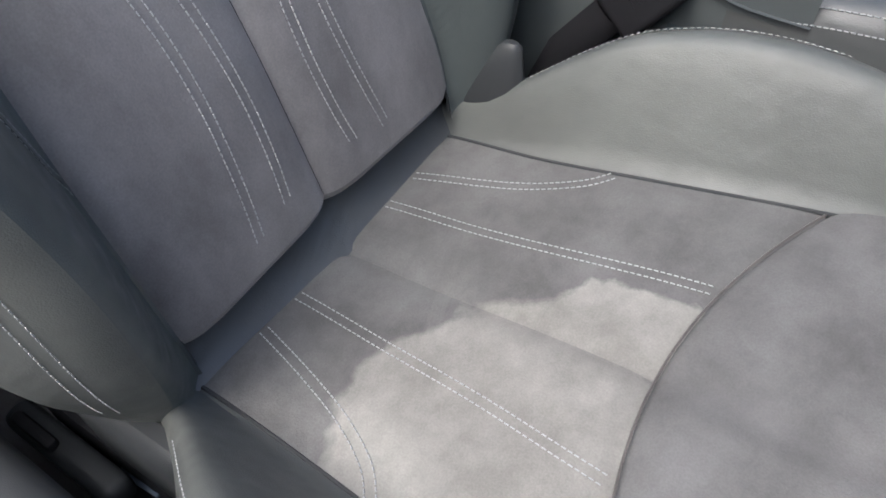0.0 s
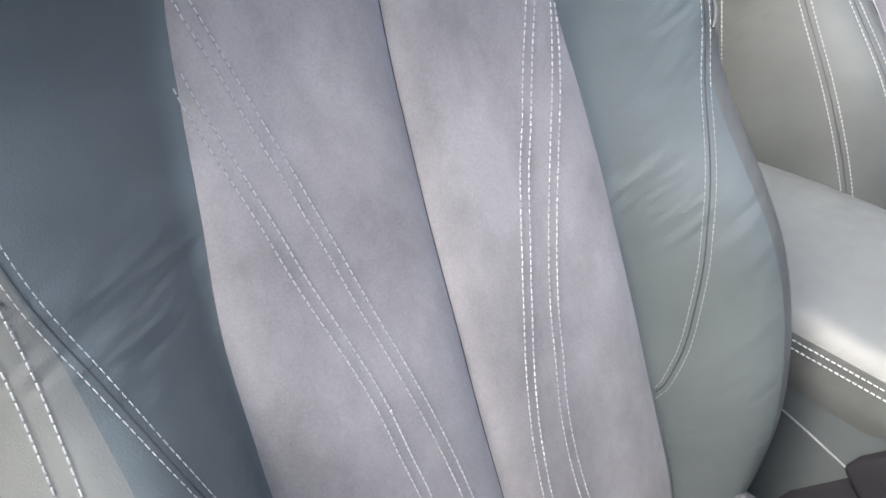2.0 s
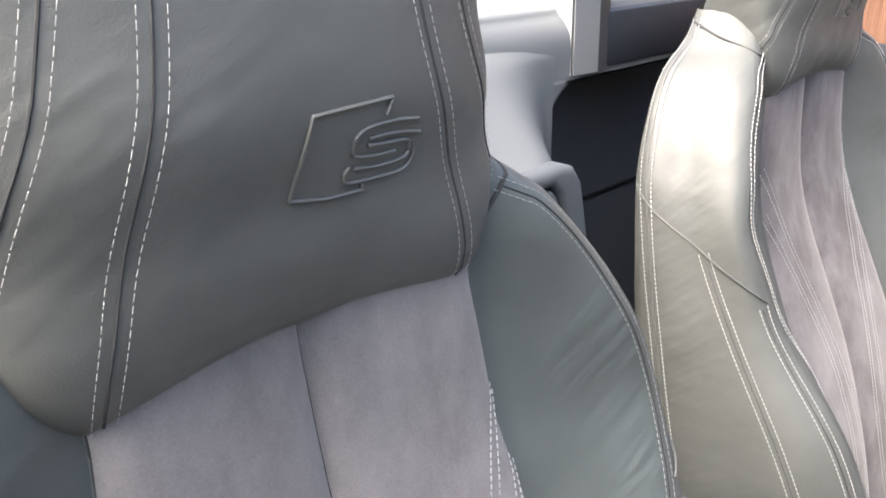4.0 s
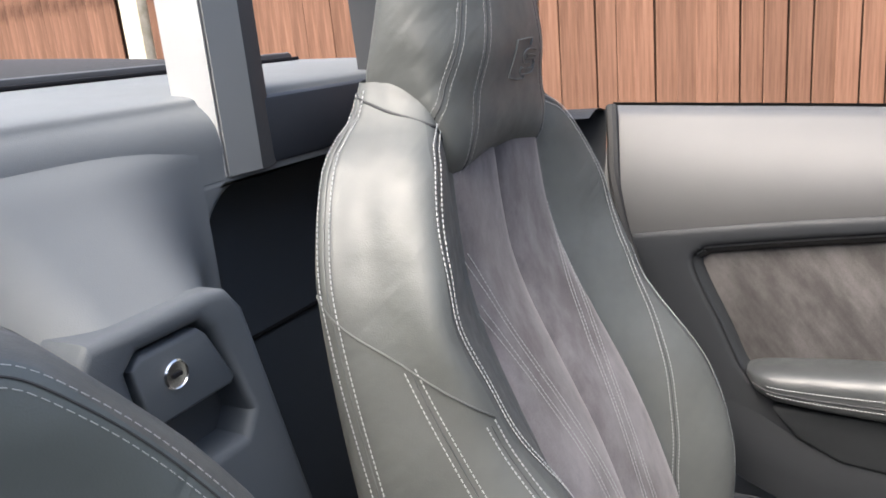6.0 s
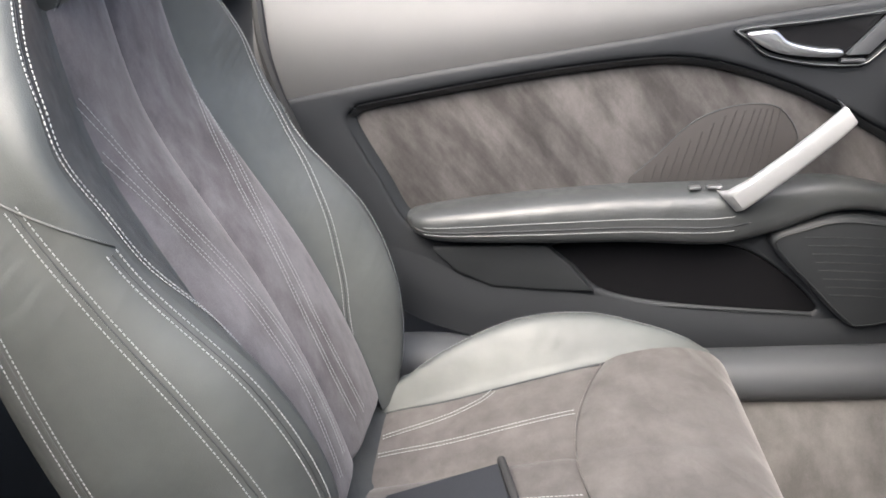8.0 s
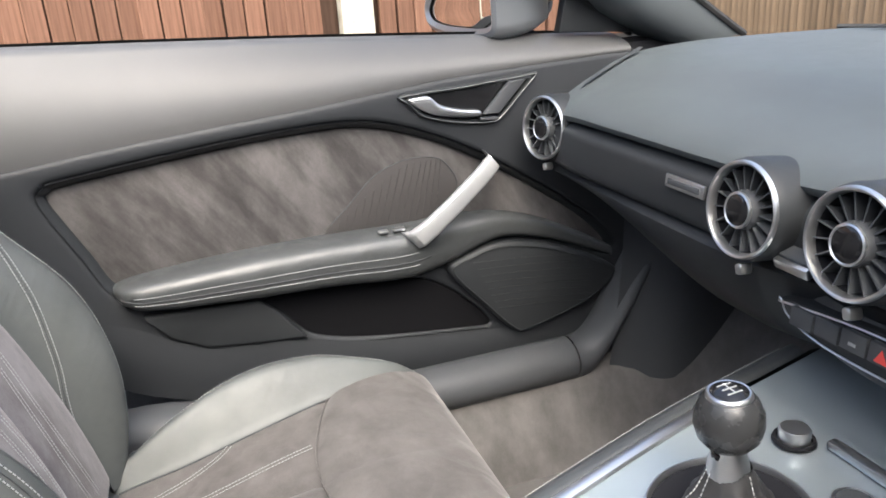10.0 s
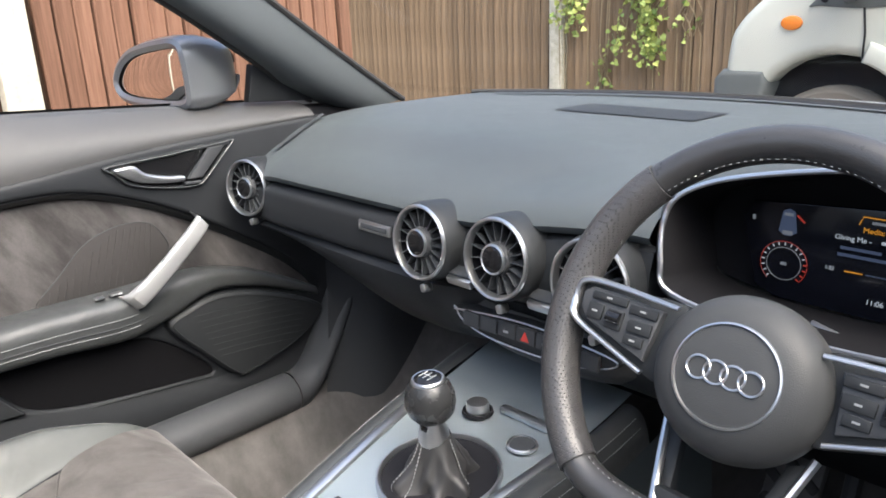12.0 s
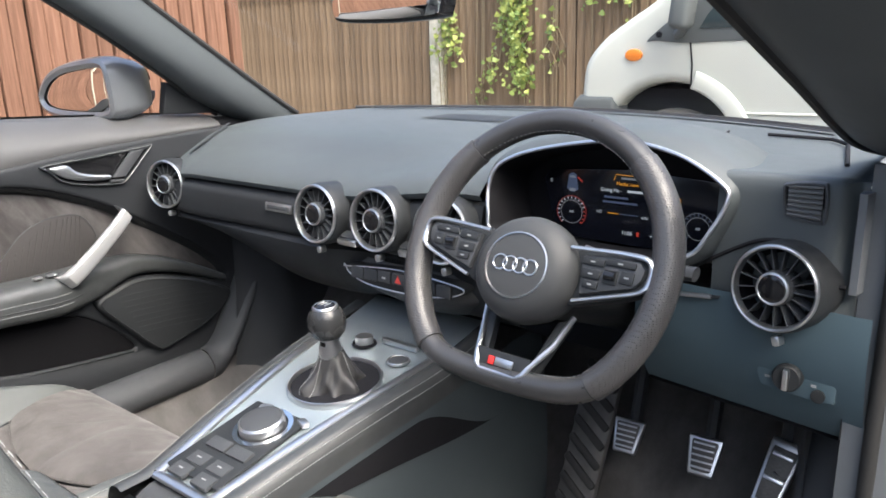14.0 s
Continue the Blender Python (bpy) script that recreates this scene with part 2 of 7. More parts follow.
def span(a, b, n):
    return [a + (b - a) * k / (n - 1) for k in range(n)]


def loft(rings, bm=None, closed=True, cap=True):
    """A skin over rings of equal count."""
    bm = bm or bmesh.new()
    g = [[bm.verts.new(p) for p in r] for r in rings]
    n = len(g[0])
    for a, b in zip(g, g[1:]):
        for j in range(n if closed else n - 1):
            bm.faces.new((a[j], a[(j + 1) % n], b[(j + 1) % n], b[j]))
    if cap and closed:
        bm.faces.new(g[0])
        bm.faces.new(g[-1][::-1])
    return bm


def tube(path, radius, n=10, bm=None, closed=False, flat=1.0, up=(0, 0, 1), cap=True):
    """A round or oval rod along a path; radius a number or a function of 0..1."""
    pts = [Vector(p) for p in path]
    k = len(pts)
    rings = []
    up = Vector(up)
    for i, p in enumerate(pts):
        a = pts[(i - 1) % k] if closed else pts[max(i - 1, 0)]
        b = pts[(i + 1) % k] if closed else pts[min(i + 1, k - 1)]
        t = (b - a).normalized()
        s = t.cross(up)
        if s.length < 1e-4:
            s = t.cross(Vector((1, 0.3, 0)))
        s.normalize()
        w = s.cross(t)
        r = radius(i / (k - 1)) if callable(radius) else radius
        rings.append([p + s * (r * math.cos(2*math.pi*j/n)) + w * (r * flat * math.sin(2*math.pi*j/n)) for j in range(n)])
    if closed:
        rings.append(rings[0])
        bm = loft(rings, bm, True, False)
        bmesh.ops.remove_doubles(bm, verts=bm.verts, dist=1e-6)
        return bm
    return loft(rings, bm, True, cap)


def box(size, m=Matrix(), bevel=0.0, bm=None, seg=2):
    b2 = bmesh.new()
    bmesh.ops.create_cube(b2, size=1)
    bmesh.ops.scale(b2, vec=size, verts=b2.verts)
    if bevel:
        bmesh.ops.bevel(b2, geom=list(b2.edges), offset=bevel, segments=seg, affect='EDGES', profile=0.5)
    b2.transform(m)
    return merge(bm, b2)


def merge(bm, b2):
    if bm is None:
        return b2
    me = bpy.data.meshes.new("join")
    b2.to_mesh(me)
    b2.free()
    bm.from_mesh(me)
    bpy.data.meshes.remove(me)
    return bm


def lathe(profile, m=Matrix(), n=40, bm=None):
    """Turns (radius, height) about z, then places it by m."""
    b2 = bmesh.new()
    rings = []
    for r, h in profile:
        if r < 1e-6:
            rings.append([b2.verts.new((0, 0, h))])
        else:
            rings.append([b2.verts.new((r*math.cos(2*math.pi*k/n), r*math.sin(2*math.pi*k/n), h)) for k in range(n)])
    for a, b in zip(rings, rings[1:]):
        for k in range(n):
            q = []
            for x in (a[k % len(a)], a[(k + 1) % len(a)], b[(k + 1) % len(b)], b[k % len(b)]):
                if x not in q:
                    q.append(x)
            if len(q) > 2:
                b2.faces.new(q)
    b2.transform(m)
    return merge(bm, b2)


def plate(outline, thick, m=Matrix(), bevel=0.0, holes=(), bm=None, seg=2):
    """A flat slab with an outline in its local x, y, thick along local z (top at z = 0), with rounded rims and holes."""
    b2 = bmesh.new()
    def ring(pts, z):
        return [b2.verts.new((p[0], p[1], z)) for p in pts]
    loops = []
    for pts in (outline, *holes):
        sgn = 1 if pts is outline else -1
        rows = []
        if bevel:
            cen = sum((Vector(p[:2]) for p in pts), Vector((0, 0))) / len(pts)
            k = len(pts)
            area = sum(pts[i][0]*pts[(i+1) % k][1] - pts[(i+1) % k][0]*pts[i][1] for i in range(k))
            for s in range(seg + 1):
                a = math.pi / 2 * s / seg
                off, z = bevel * (1 - math.sin(a)), -bevel * (1 - math.cos(a))
                row = []
                for i, p in enumerate(pts):
                    d = Vector(pts[(i+1) % k][:2]) - Vector(pts[i-1][:2])
                    nrm = Vector((d.y, -d.x)).normalized() * (1 if area > 0 else -1) * sgn
                    row.append((p[0] - nrm.x*off, p[1] - nrm.y*off))
                rows.append(ring(row, z))
        else:
            rows.append(ring(pts, 0))
        rows.append(ring(pts, -thick))
        for a, b in zip(rows, rows[1:]):
            for j in range(len(a)):
                b2.faces.new((a[j], a[(j+1) % len(a)], b[(j+1) % len(b)], b[j]))
        loops.append((rows[0], rows[-1]))
    for which in (0, 1):
        edges = []
        for lp in loops:
            r = lp[which]
            for j in range(len(r)):
                edges.append(b2.edges.get((r[j], r[(j+1) % len(r)])))
        bmesh.ops.triangle_fill(b2, use_beauty=True, use_dissolve=False, edges=edges)
    b2.transform(m)
    return merge(bm, b2)


def stitches(rows, pitch=0.0046, length=0.0033, r=0.00042, bm=None):
    """Rows of thread: each row is a list of (place, normal)."""
    verts, faces = [], []
    for row in rows:
        pts = [Vector(p) for p, _ in row]
        nrm = [Vector(q) for _, q in row]
        d = 0.0
        nxt = 0.0
        for i in range(len(pts) - 1):
            a, b = pts[i], pts[i + 1]
            ln = (b - a).length
            if ln < 1e-7:
                continue
            t = (b - a) / ln
            while nxt <= d + ln:
                p = a + t * (nxt - d)
                up = nrm[i].normalized()
                s = t.cross(up).normalized()
                k = len(verts)
                for e in (-0.5, 0.5):
                    q = p + t * (length * e) + up * 0.0001
                    verts.extend((q - s * r, q + s * r, q + up * r * 1.3 + s * r * 0.5 - t * e * length * 0.25, q + up * r * 1.3 - s * r * 0.5 - t * e * length * 0.25))
                for f in ((0, 1, 5, 4), (1, 2, 6, 5), (2, 3, 7, 6), (3, 0, 4, 7), (3, 2, 1, 0), (4, 5, 6, 7)):
                    faces.append(tuple(k + x for x in f))
                nxt += pitch
            d += ln
    b2 = bmesh.new()
    me = bpy.data.meshes.new("thread")
    me.from_pydata([tuple(v) for v in verts], [], faces)
    b2.from_mesh(me)
    bpy.data.meshes.remove(me)
    return merge(bm, b2)


def sew(name, rows, mat, parent, **kw):
    """Rows of thread, each a part."""
    for r in rows:
        part(name, stitches([r], **kw), mat, parent)


def on(fn, path, off=0.0):
    """A path of (u, v) laid on a surface fn, as (place, normal); off shifts it sideways in metres."""
    out = []
    P = []
    for u, v in path:
        p = Vector(fn(u, v))
        du = Vector(fn(u + 1e-3, v)) - Vector(fn(u - 1e-3, v))
        dv = Vector(fn(u, v + 1e-3)) - Vector(fn(u, v - 1e-3))
        n = du.cross(dv).normalized()
        P.append((p, n))
    for i, (p, n) in enumerate(P):
        t = (P[min(i+1, len(P)-1)][0] - P[max(i-1, 0)][0]).normalized()
        out.append((p + t.cross(n) * off, n))
    return out


def turned(rows, way, lift=0.0006):
    """Turns the normals of rows towards a direction and lifts the rows along them."""
    w = Vector(way)
    out = []
    for r in rows:
        q = [(p, n if n.dot(w) > 0 else -n) for p, n in r]
        out.append([(p + n * lift, n) for p, n in q])
    return out


# local x, y of a plate lie along car y, z and its face looks to +x
FACE_X = Matrix(((0, 0, 1, 0), (1, 0, 0, 0), (0, 1, 0, 0), (0, 0, 0, 1)))
# local x, y lie along car x, z and the face looks to -y (towards the rear)
FACE_REAR = Matrix(((1, 0, 0, 0), (0, 0, -1, 0), (0, 1, 0, 0), (0, 0, 0, 1)))
# ---- ground, fences, plants and van outside ----
def ground():
    m = grained("tarmac", (0.17, 0.165, 0.155), 0.9, 0.2, 60)
    bm = bmesh.new()
    bmesh.ops.create_grid(bm, x_segments=40, y_segments=40, size=400)
    single("ground", bm, m, "flat grey driveway reaching the horizon", "ground", "", "structure")


ground()


def timber(name, c0, c1):
    m = material(name, c0, 0.85, 0.0, 0.2)
    n, l, b = nodes_of(m)
    grain = tex(m, "noise", 30, 6, 0.65, (3.0, 3.0, 0.12))
    base = vary(m, grain.outputs[0], 0.32, 0.68, c0, c1, None)
    info = n.new("ShaderNodeObjectInfo")
    tone = vary(m, info.outputs["Random"], 0.0, 1.0, (0.84, 0.83, 0.82), (1.12, 1.11, 1.10), None)
    out = mix_rgb(m, 'MULTIPLY', base.outputs[0], tone.outputs[0])
    knots = tex(m, "noise", 5, 4)
    dark = vary(m, knots.outputs[0], 0.30, 0.42, (0.55, 0.52, 0.5), (1, 1, 1), None)
    out = mix_rgb(m, 'MULTIPLY', out, dark.outputs[0])
    l.new(out, b.inputs["Base Color"])
    bump(m, grain.outputs[0], 0.4, 0.003)
    return m


RED_WOOD = timber("red_brown_fence_wood", (0.125, 0.066, 0.043), (0.205, 0.114, 0.077))
OLD_WOOD = timber("weathered_brown_fence_wood", (0.125, 0.085, 0.050), (0.215, 0.155, 0.100))
# near-black tone that paints the shade between the fence boards
GAP_SHADE = timber("fence_gap_shade", (0.030, 0.018, 0.012), (0.06, 0.036, 0.025))
CONCRETE = material("fence_post_concrete", (0.50, 0.47, 0.38), 0.9, 0.0, 0.2)
vary(CONCRETE, tex(CONCRETE, "noise", 25, 6).outputs[0], 0.3, 0.7, (0.40, 0.37, 0.28), (0.58, 0.55, 0.46))
bump(CONCRETE, tex(CONCRETE, "noise", 120, 4).outputs[0], 0.4, 0.003)


def board_mesh(name, mat, w, h):
    """A feather-edged board: thick along one edge, standing on its end."""
    bm = bmesh.new()
    prof = [(0, 0.0), (w * 0.95, -0.006), (w * 0.95, -0.012), (w * 0.5, -0.016), (w * 0.08, -0.026), (0, -0.023)]
    rows = [[bm.verts.new((x, y, z)) for x, y in prof] for z in (0.0, h * 0.35, h * 0.7, h)]
    for a, b in zip(rows, rows[1:]):
        for j in range(len(prof)):
            bm.faces.new((a[j], a[(j+1) % len(prof)], b[(j+1) % len(prof)], b[j]))
    bm.faces.new(rows[0])
    bm.faces.new(rows[-1][::-1])
    bmesh.ops.recalc_face_normals(bm, faces=bm.faces)
    me = bpy.data.meshes.new(name)
    bm.to_mesh(me)
    bm.free()
    me.materials.append(mat)
    return me


def fence(at, turn, length, mat, posts, label, w=0.065, h=1.9):
    """A boarded fence along its local x, with concrete posts and rails; boards face local -y."""
    rng = random.Random(int(length * 100))
    f = thing("fence", at, label, "fence", "", "structure")
    f.rotation_euler = (0, 0, radians(turn))
    BASE[f] = Vector((0, 0, 0))
    me = board_mesh("board", mat, w, h)
    x = 0.0
    while x < length:
        if not any(abs(x + w / 2 - p) < 0.09 for p in posts):
            o = new("board", me)
            o.parent = f
            o.location = (x, rng.uniform(-0.007, 0.007), 0.12 + rng.uniform(-0.01, 0.01))
            o.rotation_euler = (rng.uniform(-.004, .004), rng.uniform(-0.006, 0.006), 0)
        x += w * rng.uniform(0.97, 1.06)
    for p in posts:
        part("post", box((0.115, 0.10, h + 0.12), pose(p, -0.01, (h + 0.12) / 2), 0.008), CONCRETE, f, "pale concrete fence post")
    for z in (0.4, 1.1, 1.75):
        part("rail", box((length, 0.07, 0.035), pose(length / 2, 0.05, z), 0.003), mat, f)
    # added sheet: its dark colour is the shade in the gaps
    part("backing", box((length, 0.012, h - 0.05), pose(length / 2, 0.012, 0.10 + h / 2), 0.002), GAP_SHADE, f, "added dark sheet that paints shade into the board gaps")
    part("gravel_board", box((length, 0.04, 0.14), pose(length / 2, 0.02, 0.07), 0.004), CONCRETE, f)
    return f


fence((-2.26, -6.5, 0), 90, 8.8, RED_WOOD, [0.4, 2.15, 3.87, 5.6, 7.41], "red-brown feather-edged board fence with concrete posts")
fence((-6.2, 4.76, 0), 0, 12.0, OLD_WOOD, [3.22, 5.75, 8.3, 10.8], "weathered brown board fence partly covered with ivy")

# unseen plain wall, added on the driver's side to block low sky light
RENDERED = material("rendered_wall", (0.30, 0.28, 0.25), 0.9, 0.0, 0.2)
vary(RENDERED, tex(RENDERED, "noise", 3, 6).outputs[0], 0.3, 0.7, (0.24, 0.22, 0.20), (0.34, 0.32, 0.29))
bump(RENDERED, tex(RENDERED, "noise", 90, 4).outputs[0], 0.4, 0.004)
single("light_block_wall", box((0.22, 12.0, 2.5), pose(3.0, -1.0, 1.25), 0.01), RENDERED, "unseen plain wall added to block low side light", "wall", "", "structure")

# ivy and bramble on the fence
LEAF = material("ivy_leaf_green", (0.10, 0.17, 0.035), 0.5)
_info = LEAF.node_tree.nodes.new("ShaderNodeNewGeometry")
vary(LEAF, _info.outputs["Random Per Island"], 0.0, 1.0, (0.10, 0.17, 0.03), (0.38, 0.42, 0.10))
LEAF.node_tree.nodes["Principled BSDF"].inputs["Transmission Weight"].default_value = 0.0
STEM = material("dry_stem", (0.22, 0.17, 0.10), 0.9)


def ivy(x0, z0, w, h, n, seed):
    rng = random.Random(seed)
    plant = thing("ivy", (x0, 4.71, 0.05), "green and yellow-green ivy hanging on the fence", "plant", "climbing plants")
    verts, faces = [], []
    stems = []
    for s in range(6):
        x = x0 + rng.uniform(-w, w) * 0.4
        path = []
        z = z0 + h / 2
        while z > z0 - h / 2:
            path.append((x, 4.715 - rng.uniform(0, 0.03), z))
            x += rng.uniform(-0.045, 0.045)
            z -= 0.07
        stems.append(path)
    for k in range(n):
        st = rng.choice(stems)
        p = Vector(rng.choice(st)) + Vector((rng.gauss(0, w * 0.13), -abs(rng.gauss(0.0, 0.045)), rng.gauss(0, 0.05)))
        s = rng.uniform(0.014, 0.033)
        q = Euler((rng.uniform(0.6, 2.2), rng.uniform(-0.7, 0.7), rng.uniform(-1.2, 1.2))).to_matrix()
        b = len(verts)
        for a, r, up in ((90, 1.0, -.1), (35, 0.62, .06), (-10, 0.85, -.1), (-60, 0.5, .05), (-120, 0.5, .05), (190, 0.85, -.1), (145, 0.62, .06)):
            verts.append(p + q @ Vector((math.cos(radians(a)) * r * s, math.sin(radians(a)) * r * s, up * s)))
        verts.append(p)
        for j in range(7):
            faces.append((b + 7, b + j, b + (j + 1) % 7))
    me = bpy.data.meshes.new("leaves")
    me.from_pydata([tuple(v - Vector((x0, 4.71, 0.05))) for v in verts], [], faces)
    me.materials.append(LEAF)
    o = new("leaves", me)
    o.parent = plant
    o["kind"] = "stuff"
    for st in stems:
        low = [(st[0][0] + 0.02, 4.72, 1.95)] + st if rng.random() < 0.6 else st
        if rng.random() < 0.5:
            low = low + [(st[-1][0], 4.715, 0.12)]
        part("stem", tube(low, 0.004, 5), STEM, plant)
    return plant


ivy(-2.26, 1.34, 0.24, 1.32, 1150, 3)
ivy(-2.83, 1.12, 0.07, 0.45, 210, 5)
ivy(-1.40, 1.66, 0.30, 0.80, 480, 8)
ivy(-1.93, 0.98, 0.12, 0.3, 28, 11)
ivy(-2.55, 0.62, 0.10, 0.22, 24, 12)

# ---- parked van ----
VAN_WHITE = material("van_white_paint", (0.60, 0.64, 0.56), 0.3)
vary(VAN_WHITE, tex(VAN_WHITE, "noise", 3, 5).outputs[0], 0.3, 0.7, (0.46, 0.48, 0.43), (0.55, 0.57, 0.51))
VAN_GREY = grained("van_grey_bumper", (0.10, 0.11, 0.11), 0.7)
GLASS_DARK = material("tinted_window", (0.03, 0.045, 0.05), 0.08)
AMBER = material("amber_lens", (0.75, 0.22, 0.03), 0.2)


def van():
    v = thing("van", (0.6, 4.2, 0), "white panel van with grey bumper parked by the fence", "van")
    Y = 3.55
    def arch(cx, cz, r, n=14, a0=180.0, a1=0.0):
        return [(cx + r * math.cos(radians(a0 + (a1 - a0) * i / n)), cz + r * math.sin(radians(a0 + (a1 - a0) * i / n))) for i in range(n + 1)]
    def face(y):
        m = FACE_REAR.copy()
        m.translation = (0, y, 0)
        return m
    cx, cz, r = -0.63, 0.47, 0.365
    nose = [(p[0], p[1]) for p in spline([(-1.105, 0.74), (-1.10, 0.83), (-1.078, 0.935), (-0.985, 1.045), (-0.842, 1.143), (-0.70, 1.235), (-0.45, 1.46), (-0.10, 1.80)], 4)]
    body = nose + [(0.1, 1.93), (3.2, 2.05), (3.2, 0.32), (cx + r, 0.32)]
    body += arch(cx, cz, r)[::-1] + [(cx - r, 0.36), (-1.10, 0.40)]
    part("body", plate(body, 1.12, face(Y), 0.05, (), None, 4), VAN_WHITE, v, "white painted body side")
    flare = arch(cx, cz, r + 0.075, 12, 72, 0) + arch(cx, cz, r - 0.01, 12, 0, 72)
    part("wheel_arch_flare", plate(flare, 0.05, face(Y - 0.022), 0.016, (), None, 3), VAN_WHITE, v, "white flared wheel arch")
    bump_o = [(-1.15, 0.36), (-1.15, 0.72), (-1.11, 0.765), (-0.92, 0.765), (-0.90, 0.70), (cx - r * 0.92, 0.50), (cx - r, 0.36)]
    part("bumper", plate(bump_o, 1.15, face(Y - 0.012), 0.03, (), None, 3), VAN_GREY, v, "dark grey plastic bumper")
    axle = Matrix.Translation((cx, Y + 0.10, 0.375)) @ Matrix.Rotation(radians(90), 4, 'X')
    wheel = part("wheel", lathe([(0.20, 0.02), (0.22, 0.05), (0.30, 0.05), (0.325, 0.02), (0.33, -0.12), (0.20, -0.14)], axle, 36), DUSTY_TYRE, v, "dusty grey rubber tyre")
    part("hub_cap", lathe([(0.0, 0.0), (0.17, 0.0), (0.19, 0.01), (0.20, 0.04)], axle, 30), material("hub_cap_grey", (0.42, 0.40, 0.36), 0.5, 0.3), wheel)
    part("arch_liner", box((0.66, 0.6, 0.5), pose(cx, Y + 0.44, 0.55), 0.02), DARK, v)
    win = [(p[0], p[1]) for p in spline([(-0.735, 1.045), (-0.70, 1.03), (-0.538, 1.017), (-0.293, 1.024), (1.0, 1.04), (1.0, 1.55), (0.0, 1.56), (-0.22, 1.50), (-0.48, 1.25)], 4, True)]
    part("window_surround", plate(win, 0.012, face(Y - 0.006), 0.004), VAN_GREY, v, "dark grey window surround")
    gl = [(-0.49, 1.080), (0.9, 1.10), (0.9, 1.52), (-0.06, 1.52), (-0.22, 1.42), (-0.46, 1.14)]
    part("window", plate(gl, 0.012, face(Y - 0.013), 0.004), GLASS_DARK, v, "dark tinted side window")
    mir = part("mirror", box((0.09, 0.18, 0.21), pose(-0.525, Y - 0.13, 1.185, 0, 6, 8), 0.03, None, 3), VAN_GREY, v, "dark grey van mirror")
    part("mirror_arm", tube([(-0.52, Y - 0.10, 1.10), (-0.57, Y - 0.04, 1.06), (-0.60, Y + 0.0, 1.06)], 0.022, 8), VAN_GREY, mir)
    part("surround_screw", lathe([(0.016, 0.0), (0.014, 0.006), (0.0, 0.008)], face(Y - 0.011) @ pose(-0.685, 1.058, 0), 16), DARK, v)
    ind = [(-0.814 + 0.046 * math.cos(a), 0.964 + 0.030 * math.sin(a)) for a in span(0, 2*math.pi*23/24, 24)]
    part("side_indicator", plate(ind, 0.02, face(Y - 0.012), 0.008), AMBER, v, "amber side indicator lens")
    part("door_seam", tube([(-0.520, Y - 0.001, 0.815), (-0.520, Y - 0.001, 0.92), (-0.534, Y - 0.001, 1.02)], 0.0045, 6), DARK, v)
    part("side_crease", tube([(-0.26, Y, 0.70), (1.5, Y, 0.72)], 0.008, 6), VAN_WHITE, v)


DUSTY_TYRE = material("dusty_tyre", (0.16, 0.145, 0.12), 0.9)
van()
# ---- seats: both have one shape, symmetric about their own middle plane ----
# height z: depth of the middle, half width of the suede, then x, y of the ridge, the widest line and the back edge
BACK = [
    (0.40, 0.093, 0.143, 0.185, 0.110, 0.228, 0.066, 0.200, -0.045),
    (0.48, 0.078, 0.141, 0.190, 0.128, 0.258, 0.072, 0.232, -0.068),
    (0.58, 0.052, 0.136, 0.197, 0.128, 0.268, 0.058, 0.250, -0.090),
    (0.68, 0.017, 0.130, 0.209, 0.094, 0.266, 0.026, 0.252, -0.112),
    (0.78, -0.029, 0.123, 0.215, 0.018, 0.256, -0.022, 0.247, -0.128),
    (0.83, -0.052, 0.118, 0.222, -0.004, 0.251, -0.046, 0.244, -0.134),
    (0.88, -0.069, 0.113, 0.227, -0.024, 0.247, -0.066, 0.238, -0.141),
    (0.92, -0.076, 0.109, 0.218, -0.033, 0.238, -0.082, 0.230, -0.147),
    (0.96, -0.080, 0.106, 0.200, -0.046, 0.221, -0.096, 0.214, -0.152),
    (1.00, -0.083, 0.103, 0.174, -0.059, 0.196, -0.110, 0.190, -0.157),
    (1.02, -0.085, 0.102, 0.160, -0.070, 0.180, -0.117, 0.168, -0.159),
    (1.04, -0.087, 0.100, 0.134, -0.084, 0.150, -0.122, 0.134, -0.160),
    (1.075, -0.092, 0.090, 0.120, -0.098, 0.128, -0.128, 0.110, -0.160),
]
SEAT_X = 0.365
# the driver's back panel, worn out of true: height z, the centre seam, the outer and the inner edge
USED = [
    (0.420, 0.000, 0.152, 0.153), (0.470, 0.004, 0.153, 0.152), (0.560, 0.008, 0.154, 0.140), (0.630, 0.011, 0.152, 0.1345), (0.690, 0.010, 0.149, 0.132),
    (0.745, 0.007, 0.144, 0.1325), (0.800, 0.002, 0.1315, 0.131), (0.847, -0.002, 0.122, 0.127), (0.880, -0.004, 0.116, 0.1225), (0.930, -0.003, 0.1055, 0.118), (0.975, -0.001, 0.100, 0.111),
]


